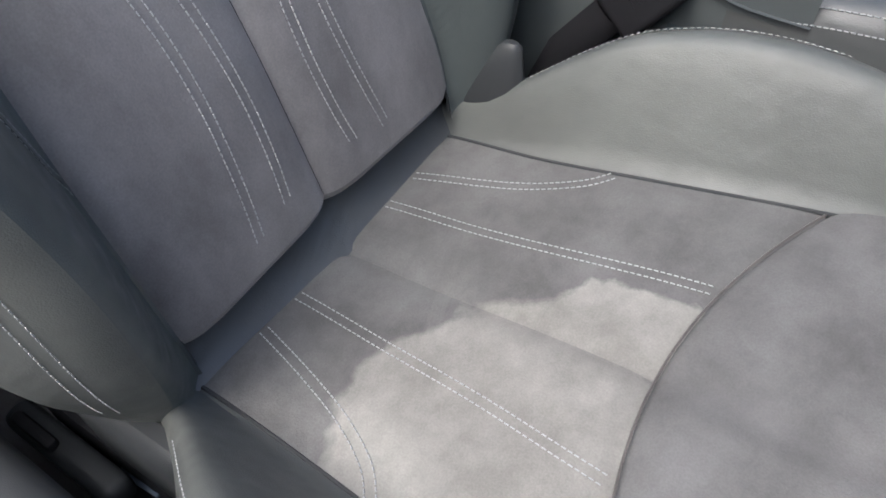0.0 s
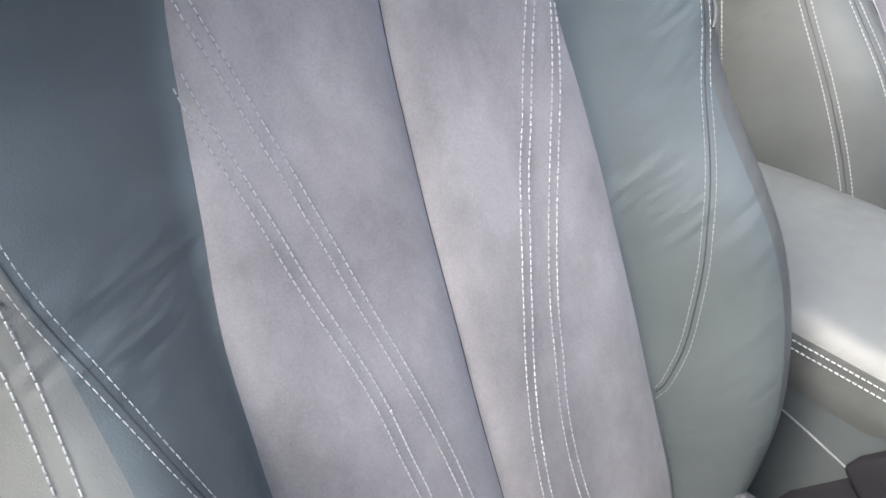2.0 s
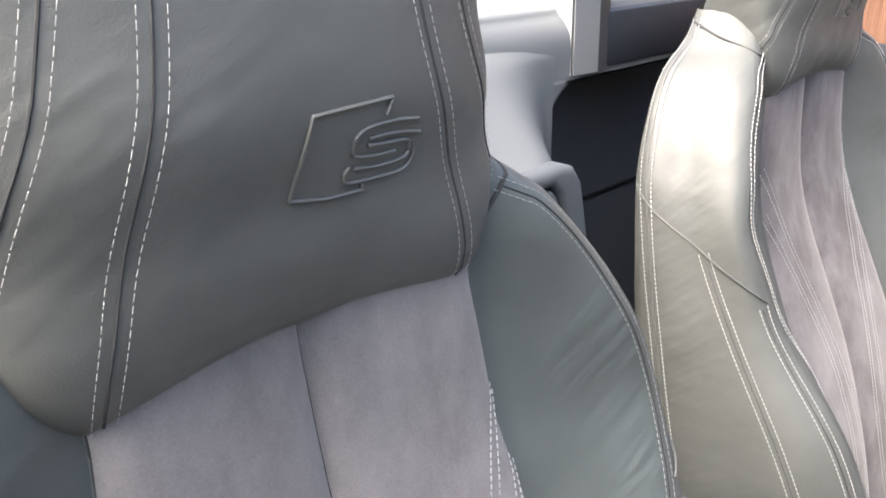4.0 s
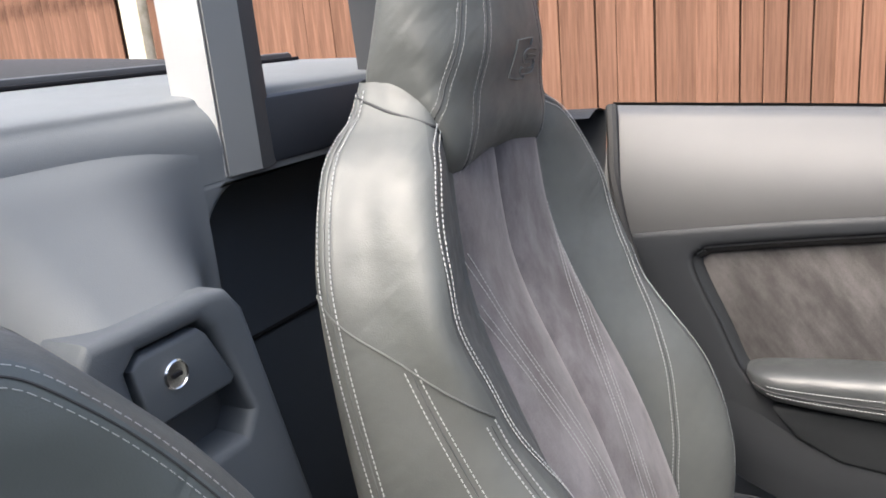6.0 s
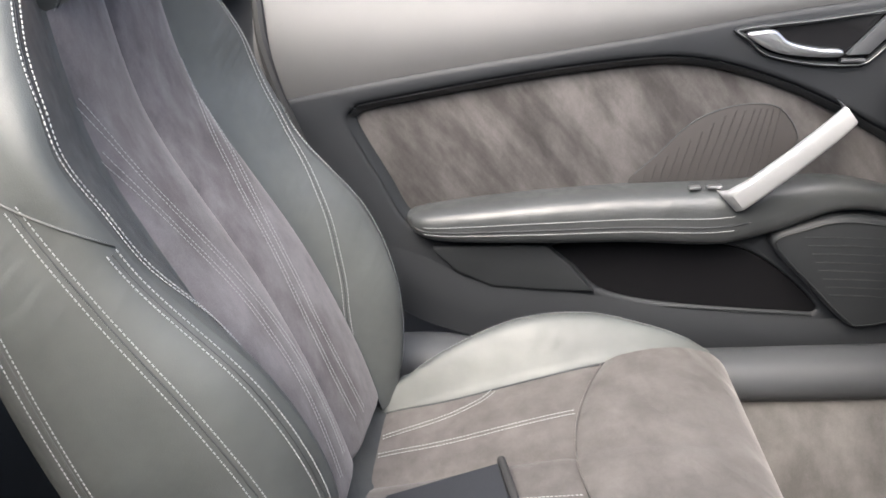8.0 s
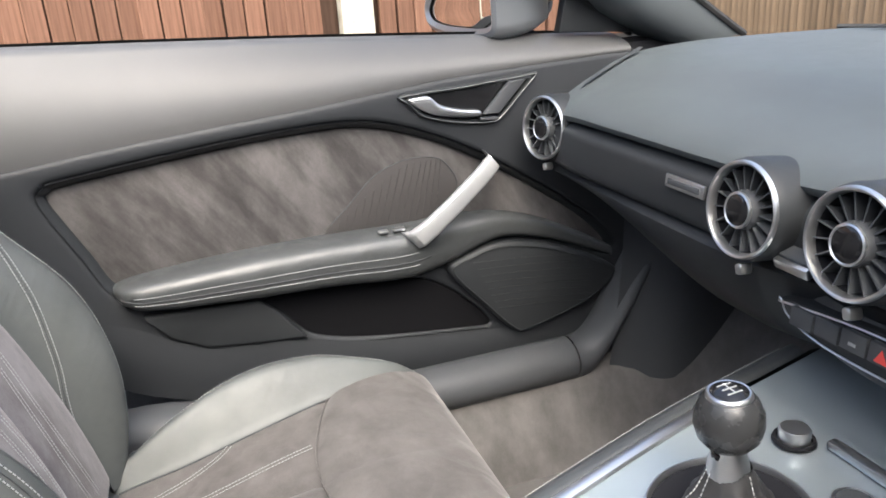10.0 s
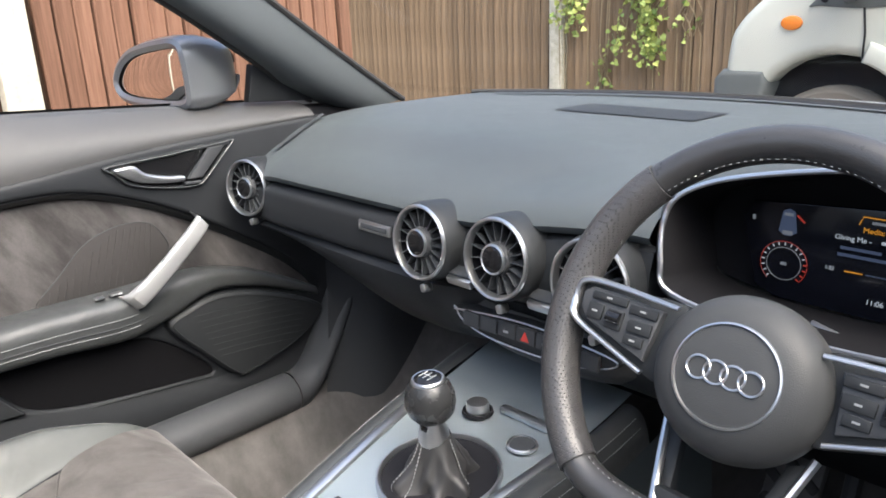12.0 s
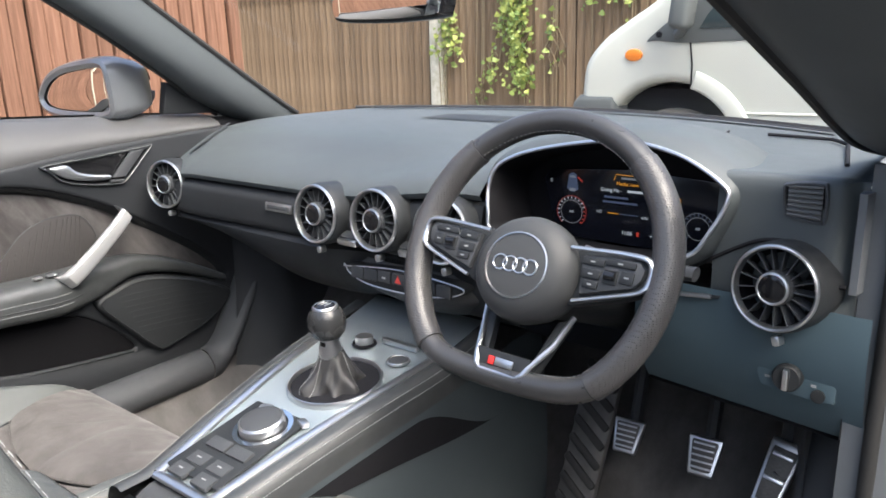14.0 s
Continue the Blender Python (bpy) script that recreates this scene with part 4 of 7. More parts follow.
def door():
    d = thing("door_1", (-0.74, 0.47, 0.30), "closed passenger door with suede insert and silver pull handle", "car door", "", "structure")
    # upper pad from belt to crease, rounded over the top
    def upper(y, t):
        zb, zc = belt(y), crease(y)
        z = zc + (zb - zc) * t
        x = -0.700 - 0.060 * t ** 1.5 + 0.010 * math.sin(math.pi * t)
        if t > 0.9:
            z = zb - (zb - zc) * 0.1 + (zb - zc) * 0.1 * math.sin((t - 0.9) / 0.1 * math.pi / 2)
            x -= 0.022 * (1 - math.cos((t - 0.9) / 0.1 * math.pi / 2))
        return Vector((x, y, z))
    part("upper_pad", sheet(upper, [-0.066, -0.062, -0.055] + span(-0.04, 1.02, 40), span(0, 0.88, 12) + span(0.9, 1.0, 8)), DOORTOP, d, "pale-lit grey upper door pad")
    part("window_seal", sheet(lambda y, t: Vector((-0.783 - 0.012 * t, y, belt(y) + 0.004 - 0.01 * t)), span(-0.07, 1.02, 20), span(0, 1, 4)), RUBBER, d)
    part("rear_seal", tube(spline([(-0.752, -0.064, 0.985), (-0.724, -0.056, 0.935), (-0.704, -0.050, 0.885), (-0.693, -0.038, 0.825), (-0.688, -0.020, 0.770), (-0.688, 0.006, 0.690), (-0.690, 0.05, 0.56)], 6), 0.0085, 8), RUBBER, d, "black rubber door seal")
    hole = [(p[0], p[1]) for p in spline([(0.060, 0.765), (0.069, 0.788), (0.1, 0.797), (0.319, 0.821), (0.48, 0.830), (0.56, 0.822), (0.641, 0.795), (0.725, 0.754), (0.84, 0.680), (0.932, 0.612), (0.985, 0.555), (0.98, 0.53), (0.90, 0.55), (0.78, 0.60), (0.60, 0.61), (0.30, 0.60), (0.16, 0.60), (0.125, 0.62), (0.10, 0.675)], 5, True)]
    pocket = [(p[0], p[1]) for p in spline([(0.347, 0.560), (0.376, 0.530), (0.411, 0.490), (0.47, 0.468), (0.56, 0.452), (0.68, 0.438), (0.735, 0.436), (0.70, 0.482), (0.645, 0.528), (0.592, 0.549), (0.468, 0.562)], 5, True)]
    panel = [(p[0], p[1]) for p in spline([(-0.062, 0.80), (-0.030, 0.76), (-0.012, 0.70), (0.03, 0.58), (0.085, 0.482), (0.14, 0.440), (0.20, 0.418), (0.30, 0.398), (0.554, 0.380), (0.80, 0.363), (0.90, 0.357), (0.96, 0.370), (1.005, 0.405), (1.02, 0.464), (1.03, 0.56), (1.04, 0.72)], 5)]
    panel += [(1.04, crease(1.02)), ] + [(y, crease(y) + 0.002) for y in span(1.0, -0.055, 24)]
    part("panel", plate(panel, 0.03, at_x(-0.696), 0.010, (hole, pocket), None, 3), DOOR, d, "dark grey moulded door panel")
    # lower body bulging inward
    def lower(y, t):
        zt = table([(0.02, 0.60), (0.14, 0.560), (0.22, 0.515), (0.30, 0.505), (0.40, 0.478), (0.55, 0.446), (0.74, 0.424), (0.90, 0.430), (1.0, 0.47)], y)[0]
        zb = table([(0.02, 0.60), (0.085, 0.482), (0.20, 0.418), (0.30, 0.398), (0.554, 0.380), (0.80, 0.363), (0.92, 0.36), (1.0, 0.41)], y)[0]
        return Vector((-0.694 + 0.007 * math.sin(math.pi * (0.1 + 0.85 * t)) * ease((y - 0.02) / 0.12) * ease((1.0 - y) / 0.1), y, zt + (zb - zt) * t))
    part("lower_bulge", sheet(lower, span(0.03, 0.99, 40), span(0, 1, 10)), DOOR, d)
    part("lower_rear_cover", plate([(0.165, 0.575), (0.335, 0.568), (0.37, 0.535), (0.405, 0.487), (0.33, 0.492), (0.25, 0.502), (0.195, 0.53)], 0.014, at_x(-0.684), 0.006, (), None, 3), PLASTIC, d)
    # wall of the recess and the suede in it
    ring1, ring2, ring3 = hole, offset(hole, 0.008), offset(hole, 0.011)
    part("recess_rim", loft([[Vector((-0.696, p[0], p[1])) for p in ring1], [Vector((-0.704, p[0], p[1])) for p in ring2], [Vector((-0.716, p[0], p[1])) for p in ring3]], None, True, False), PLASTIC, d)
    part("suede_insert", plate(offset(hole, 0.009), 0.012, at_x(-0.712), 0.004), SUEDE_DOOR, d, "mottled grey-brown suede insert")
    upper_grille = [(p[0], p[1]) for p in spline([(0.458, 0.650), (0.50, 0.692), (0.54, 0.730), (0.575, 0.748), (0.62, 0.756), (0.665, 0.746), (0.69, 0.70), (0.66, 0.66), (0.60, 0.645), (0.52, 0.645)], 5, True)]
    g = part("tweeter_grille", plate(upper_grille, 0.01, at_x(-0.709), 0.002), GRILLE, d, "ribbed dark grille")
    part("grille_edge", tube([(-0.7085, p[0], p[1]) for p in upper_grille[2:32]], 0.0008, 5), SOFT, g)
    for k in range(15):
        y0 = 0.478 + k * 0.0122
        top = min(0.752, 0.655 + 0.9 * (y0 - 0.462)) if y0 < 0.57 else 0.752 - 0.9 * max(0.0, y0 - 0.655)
        h = max(0.012, top - 0.652)
        part("grille_rib", tube([(-0.7085, y0 + (0.30 if y0 < 0.60 else 0.30 - 3.0 * (y0 - 0.60)) * h * q, 0.652 + h * q * 0.96) for q in (0.0, 0.5, 1.0)], 0.0011, 5), GRILLE, g)
    # armrest
    rest = [(0.130, 0.626, 0.612, -0.690), (0.142, 0.631, 0.600, -0.668), (0.17, 0.636, 0.588, -0.656), (0.30, 0.646, 0.577, -0.650), (0.46, 0.650, 0.570, -0.650), (0.58, 0.648, 0.560, -0.652), (0.66, 0.650, 0.572, -0.664), (0.75, 0.645, 0.598, -0.674), (0.84, 0.618, 0.582, -0.680), (0.92, 0.578, 0.550, -0.686), (0.985, 0.540, 0.520, -0.692)]
    def arm(y, a):
        zt, zb, xp = table(rest, y)
        c, s = math.cos(a), math.sin(a)
        zc, h = (zt + zb) / 2, (zt - zb) / 2
        xc = -0.715
        return Vector((xc + (xp - xc) * abs(c) ** 0.55, y, zc + h * math.copysign(abs(s) ** 0.62, s)))
    ar = part("armrest", sheet(arm, [0.130, 0.134] + span(0.142, 0.985, 60), span(-math.pi / 2, math.pi / 2, 22)), DOOR_LEATHER, d, "leather armrest with a double stitched edge")
    rows = turned([on(arm, [(y, a) for y in span(0.16, 0.60, 40)], 0) for a in (-0.16, 0.05)], (1, 0, 0.3))
    part("armrest_stitching", stitches(rows, r=0.0006), THREAD, ar)
    part("armrest_seam", tube([p for p, n in on(arm, [(y, -0.05) for y in span(0.14, 0.62, 40)])], 0.0014, 6), SEAM, ar)
    # two small switches on the armrest
    for y, w in ((0.545, 0.016), (0.572, 0.02)):
        part("switch", box((0.012, w, 0.004), pose(-0.672, y, 0.651, 0, 0, 0), 0.0012), ALU, ar)
    # pull handle
    a, b = Vector((-0.662, 0.590, 0.634)), Vector((-0.672, 0.738, 0.745))
    u = (b - a).normalized()
    rings = []
    for t, out, w, th in ((-0.03, -0.015, 0.021, 0.010), (-0.01, 0.004, 0.0215, 0.011), (0.04, 0.016, 0.021, 0.0095), (0.2, 0.023, 0.0195, 0.008), (0.5, 0.025, 0.0185, 0.0075), (0.8, 0.022, 0.018, 0.0075), (0.95, 0.017, 0.0178, 0.0075), (1.0, 0.013, 0.0172, 0.0078), (1.015, -0.02, 0.0165, 0.008)):
        p = a.lerp(b, t) + Vector((out, 0, 0))
        s = Vector((0, u.z, -u.y)) * 0.82
        rings.append([p + s * (w * math.copysign(abs(math.cos(q)) ** 0.5, math.cos(q))) + Vector((1, 0, 0)) * (th * math.copysign(abs(math.sin(q)) ** 0.6, math.sin(q))) for q in span(0, 2 * math.pi * 19 / 20, 20)])
    part("pull_handle", loft(rings), SATIN, d, "satin silver pull handle")
    # inside release lever in its dish
    bez = [(p[0], p[1]) for p in spline([(0.597, 0.862), (0.612, 0.842), (0.634, 0.822), (0.69, 0.806), (0.752, 0.800), (0.775, 0.812), (0.806, 0.842), (0.836, 0.874), (0.80, 0.874), (0.70, 0.867)], 5, True)]
    q = part("release_bezel", plate(bez, 0.012, at_x(-0.689), 0.004, (offset(bez, 0.007),)), PLASTIC, d)
    part("bezel_line", tube([(-0.6885, p[0], p[1]) for p in offset(bez, 0.003)], 0.0007, 5, None, True), GREYTRIM_LINE, q)
    part("release_dish", plate(offset(bez, 0.006), 0.004, at_x(-0.695), 0.0), GLOSS, q)
    lev = [(p[0], p[1]) for p in spline([(0.607, 0.853), (0.622, 0.857), (0.643, 0.856), (0.662, 0.840), (0.70, 0.829), (0.727, 0.825), (0.724, 0.816), (0.68, 0.820), (0.64, 0.830)], 4, True)]
    part("release_lever", plate(lev, 0.012, at_x(-0.680), 0.004, (), None, 3), ALU, q, "silver door release lever")
    for pts in ([(0.735, 0.818), (0.762, 0.816), (0.812, 0.866), (0.782, 0.866)], [(0.728, 0.813), (0.758, 0.811), (0.757, 0.806), (0.727, 0.808)]):
        part("lock_button", plate(pts, 0.008, at_x(-0.684), 0.002), SOFT, q)
    # lower loudspeaker grille
    spk = [(p[0], p[1]) for p in spline([(0.655, 0.560), (0.70, 0.585), (0.752, 0.594), (0.82, 0.582), (0.90, 0.552), (0.975, 0.512), (0.978, 0.49), (0.955, 0.468), (0.915, 0.446), (0.86, 0.430), (0.797, 0.416), (0.77, 0.424), (0.72, 0.478)], 5, True)]
    s = part("speaker_grille", plate(spk, 0.03, at_x(-0.672), 0.008, (), None, 3), PLASTIC, d, "dark loudspeaker grille")
    part("speaker_edge", tube([(-0.6705, p[0], p[1]) for p in offset(spk, 0.006)], 0.0010, 5, None, True), PLASTIC, s)
    for k in range(8):
        z = 0.56 - k * 0.013
        part("speaker_rib", tube([(-0.6715, y, z - 0.10 * (y - 0.80) - 0.25 * (y - 0.80) ** 2) for y in span(0.70 + 0.006 * k, 0.93, 8)], 0.0007, 5), PLASTIC, s)
    # pocket behind the opening
    part("door_pocket", loft([[Vector((x, p[0], p[1])) for p in pocket] for x in (-0.70, -0.76, -0.826)], None, True, True), POCKET_SHADE, d, "door pocket walls with their shade painted near-black")
    part("pocket_floor", sheet(lambda y, t: Vector((-0.822 + 0.128 * t, y, 0.448 - 0.11 * (y - 0.55) + 0.010 * (1 - t) + 0.006 * math.exp(-((t - 0.55 - 0.5 * (y - 0.58)) / 0.05) ** 2))), span(0.43, 0.73, 14), span(0, 1, 26)), PLASTIC, d)
    # outer skin
    def skin(y, t):
        z = 0.22 + (belt(y) - 0.006 - 0.22) * t
        return Vector((-0.80 - 0.11 * math.sin(math.pi * min(1, 0.15 + (1 - t) * 0.9)) , y, z))
    part("outer_skin", sheet(skin, span(-0.08, 1.15, 16), span(0, 1, 12)), CARPAINT, d)


CARPAINT = material("grey_car_paint", (0.21, 0.22, 0.235), 0.28, 0.5)
door()

# sill trim below the door, with its joint
def sill(side):
    def f(y, a):
        x, z = -0.658 + 0.012 * ease((y - 0.90) / 0.15), 0.345 + 0.24 * ease((y - 0.89) / 0.19) + 0.045 * ease((0.36 - y) / 0.22)
        return Vector((side * -(x + 0.046 * math.cos(a) - 0.01), y, z + 0.040 * math.sin(a)))
    t = thing("sill_trim", (side * 0.64, 0.45, 0.2), "black moulded sill trim below the door", "sill trim", "sill trims", "structure")
    part("rear_sill", sheet(f, span(-0.25, 0.878, 30), span(-2.2, 2.2, 16)), SOFT, t)
    part("front_sill", sheet(f, span(0.881, 1.10, 22), span(-2.2, 2.2, 16)), SOFT, t)


sill(-1)
sill(1)

# door mirror outside
def door_mirror():
    m = thing("door_mirror", (-0.87, 0.80, 0.90), "grey door mirror beyond the side window", "door mirror")
    gl = [(p[0], p[1]) for p in spline([(-0.950, 0.978), (-0.922, 1.008), (-0.875, 1.028), (-0.79, 1.040), (-0.752, 1.040), (-0.740, 1.022), (-0.735, 0.960), (-0.745, 0.946), (-0.79, 0.942), (-0.88, 0.944), (-0.925, 0.950), (-0.945, 0.960)], 5, True)]
    mm = FACE_REAR.copy()
    mm.translation = (0, 0.755, 0)
    turn = Matrix.Translation((-0.88, 0.755, 0)) @ Matrix.Rotation(radians(10), 4, 'Z') @ Matrix.Translation((0.88, -0.755, 0))
    part("mirror_glass", plate(gl, 0.004, turn @ mm, 0.001), MIRROR, m, "mirror glass reflecting the driveway")
    rings = []
    for off, y in ((0.003, 0.7525), (-0.006, 0.7475), (-0.014, 0.752), (-0.019, 0.770), (-0.018, 0.80), (-0.010, 0.835), (0.004, 0.862), (0.022, 0.880), (0.036, 0.886)):
        rings.append([turn @ Vector((p[0] + 0.06 * max(0.0, y - 0.77), y, p[1])) for p in offset(gl, off)])
    part("housing", loft(rings, None, True, False), CARPAINT, m, "grey painted mirror housing")
    part("mirror_back", loft([rings[-1], [r * 1.0 for r in offset3(rings[-1])]], None, True, True), CARPAINT, m)
    part("mirror_arm", tube([(-0.84, 0.82, 0.935), (-0.79, 0.87, 0.915), (-0.75, 0.91, 0.89)], 0.020, 10), PLASTIC, m)


def offset3(ring):
    c = sum(ring, Vector()) / len(ring)
    return [p.lerp(c, 0.4) + Vector((0, 0.004, 0)) for p in ring]


MIRROR = material("mirror", (0.85, 0.86, 0.86), 0.02, 1.0)
door_mirror()
# ---- dashboard ----
def lip_z(x):
    return 0.818 + 0.030 * ease((x + 0.12) / 0.3)


def glass_y(x):
    return 1.575 - 0.50 * (x + 0.06) ** 2


def dash_top(x, t):
    """From the front lip (t 0) back to the windscreen (t 1)."""
    e = ease((abs(x) - 0.52) / 0.12)
    pts = [(0.0, 0.818 + 0.010 * e, lip_z(x)), (0.05, 0.812 + 0.010 * e, lip_z(x) + 0.010), (0.14, 0.838 + 0.01 * e, lip_z(x) + 0.030), (0.28, 0.905, max(0.872, lip_z(x) + 0.048)), (0.45, 1.0, 0.902), (0.62, 1.15, 0.911), (0.82, 1.36, 0.908), (1.0, 1.58, 0.902)]
    y, z = table(pts, t)
    y = 0.82 + (y - 0.82) * (glass_y(x) - 0.82) / 0.76
    return Vector((x, y, z - 0.010 * e * (1 - t)))


def fascia(x, t):
    e = ease((abs(x) - 0.52) / 0.12)
    pts = [(0.0, 0.830, lip_z(x) - 0.004), (0.08, 0.816, lip_z(x) - 0.010), (0.2, 0.808, 0.800), (0.75, 0.806, 0.752), (0.9, 0.812, 0.742), (1.0, 0.826, 0.738)]
    y, z = table(pts, t)
    return Vector((x, y + 0.012 * e, z))


def lower_dash(x, t):
    c = ease((x + 0.62) / 0.40)
    zb = 0.715 - 0.085 * c
    pts = [(0.0, 0.822, 0.742), (0.15, 0.806, 0.730), (0.5, 0.822, (0.73 + zb) / 2), (0.85, 0.858, zb + 0.008), (1.0, 0.90, zb - 0.012)]
    y, z = table(pts, t)
    return Vector((x, y + 0.015 * (1 - c) + 0.022 * ease((x + 0.16) / 0.1), z))


def dashboard():
    d = thing("dashboard", (0.0, 1.0, 0.45), "dark soft-touch dashboard with a row of round vents", "dashboard")
    ts = span(0, 0.3, 14) + span(0.34, 1, 16)
    bm = sheet(dash_top, span(-0.618, 0.192, 38), ts)
    sheet(dash_top, span(0.192, 0.548, 18), [t for t in ts if t > 0.55], bm)
    sheet(dash_top, span(0.548, 0.66, 8), [t for t in ts if t > 0.40], bm)
    bmesh.ops.remove_doubles(bm, verts=bm.verts, dist=0.0002)
    part("top_pad", bm, DASH_PAD, d, "smooth dark upper dashboard pad")
    part("fascia", sheet(fascia, span(-0.618, 0.195, 36), span(0, 1, 16)), PLASTIC, d, "dark fascia strip carrying the vents")
    part("glove_box_side", sheet(lower_dash, span(-0.605, -0.13, 22), span(0, 1, 14)), PLASTIC, d, "black lower dashboard")
    part("lower_dash_middle", sheet(lower_dash, span(-0.13, 0.22, 18), span(0, 1, 14)), PLASTIC, d)
    part("dash_end", sheet(lambda t, s: dash_top(-0.618, t * 0.45).lerp(Vector((-0.618, 0.86 + 0.16 * t, 0.70)), s) + Vector((0.0, 0, 0)), span(0, 1, 12), span(0, 1, 8)), PLASTIC, d)
    part("underside", sheet(lambda x, t: Vector((x, 0.885 + 0.5 * t, 0.63 - 0.06 * t + 0.07 * (1 - ease((x + 0.62) / 0.4)))), span(-0.61, 0.68, 14), span(0, 1, 5)), DARK, d)
    # defroster panel and sun sensor
    def panel(x, t):
        return Vector((x, 1.21 + 0.11 * t, 0.9130 - 0.002 * t))
    part("speaker_panel", sheet(panel, span(-0.245, 0.02, 10), span(0, 1, 6)), PLASTIC, d, "flat dark grille panel on the dash top")
    part("defroster_slot", sheet(lambda x, t: Vector((x, glass_y(x) - 0.07 + 0.03 * t, 0.9095)), span(-0.55, 0.55, 24), span(0, 1, 3)), DARK, d)
    part("side_defroster", sheet(lambda s, t: Vector((-0.60 + 0.012 * t - 0.008 * s, 0.865 + 0.11 * s, 0.862 + 0.045 * s + 0.002)), span(0, 1, 8), span(0, 1, 3)), SOFT, d, "slim side window vent")
    # name strip on the fascia: plain, unlettered
    part("badge_strip", box((0.072, 0.004, 0.016), pose(-0.250, 0.804, 0.790, -6, 0, 0), 0.0015), ALU, d, "small silver trim strip")
    part("badge_bar", box((0.058, 0.002, 0.007), pose(-0.250, 0.8015, 0.790, -6, 0, 0), 0.0006), SOFT, d)
    return d


DASH = dashboard()
SCREEN_DARK = material("screen_black", (0.006, 0.007, 0.012), 0.18)


def vent(at, tilt=-6, yaw=0.0):
    v = thing("air_vent", at, "round turbine air vent with silver ring and chrome knob", "air vent", "round dashboard vents")
    m = Matrix.Translation(at) @ Matrix.Rotation(radians(yaw), 4, 'Z') @ Matrix.Rotation(radians(90 + tilt), 4, 'X')
    part("housing", lathe([(0.0535, -0.06), (0.0535, -0.004), (0.0525, 0.003), (0.0505, 0.008), (0.0495, 0.008)], m, 56), PLASTIC, v, "black round vent housing")
    part("ring", lathe([(0.0505, 0.0080), (0.0500, 0.0112), (0.0484, 0.0124), (0.0464, 0.0116), (0.0450, 0.008), (0.0444, 0.000), (0.0444, -0.004)], m, 64), ALU, v, "satin silver vent ring")
    part("bowl", lathe([(0.0444, 0.002), (0.043, -0.014), (0.036, -0.030), (0.0, -0.032)], m, 48), DARK, v)
    hub = part("knob", lathe([(0.0205, -0.02), (0.0205, 0.004), (0.0198, 0.010), (0.0186, 0.0125)], m, 40), SOFT, v, "dark ribbed centre knob")
    part("knob_rim", lathe([(0.0190, 0.0118), (0.0186, 0.0142), (0.0170, 0.0150), (0.0160, 0.0142)], m, 40), ALU, hub)
    part("knob_cap", lathe([(0.0166, 0.0138), (0.0150, 0.0148), (0.010, 0.0158), (0.0, 0.0162)], m, 36), GLOSS, hub)
    for k in range(17):
        a = 2 * math.pi * k / 17
        b = box((0.0245, 0.0014, 0.017), Matrix.Translation((0.0325, 0, -0.004)) @ Matrix.Rotation(radians(8), 4, 'X'))
        b.transform(m @ Matrix.Rotation(a, 4, 'Z'))
        part("blade", b, SOFT, v)
    part("tab", box((0.010, 0.012, 0.016), m @ pose(0.010, -0.060, 0.002, 0, 0, 20), 0.003), ALU, v)
    return v


for at, yaw in (((-0.611, 0.812, 0.798), 12), ((-0.128, 0.789, 0.797), 0), ((0.007, 0.789, 0.803), 0), ((0.141, 0.789, 0.803), 0), ((0.609, 0.806, 0.796), -10)):
    vent(at, -6, yaw)


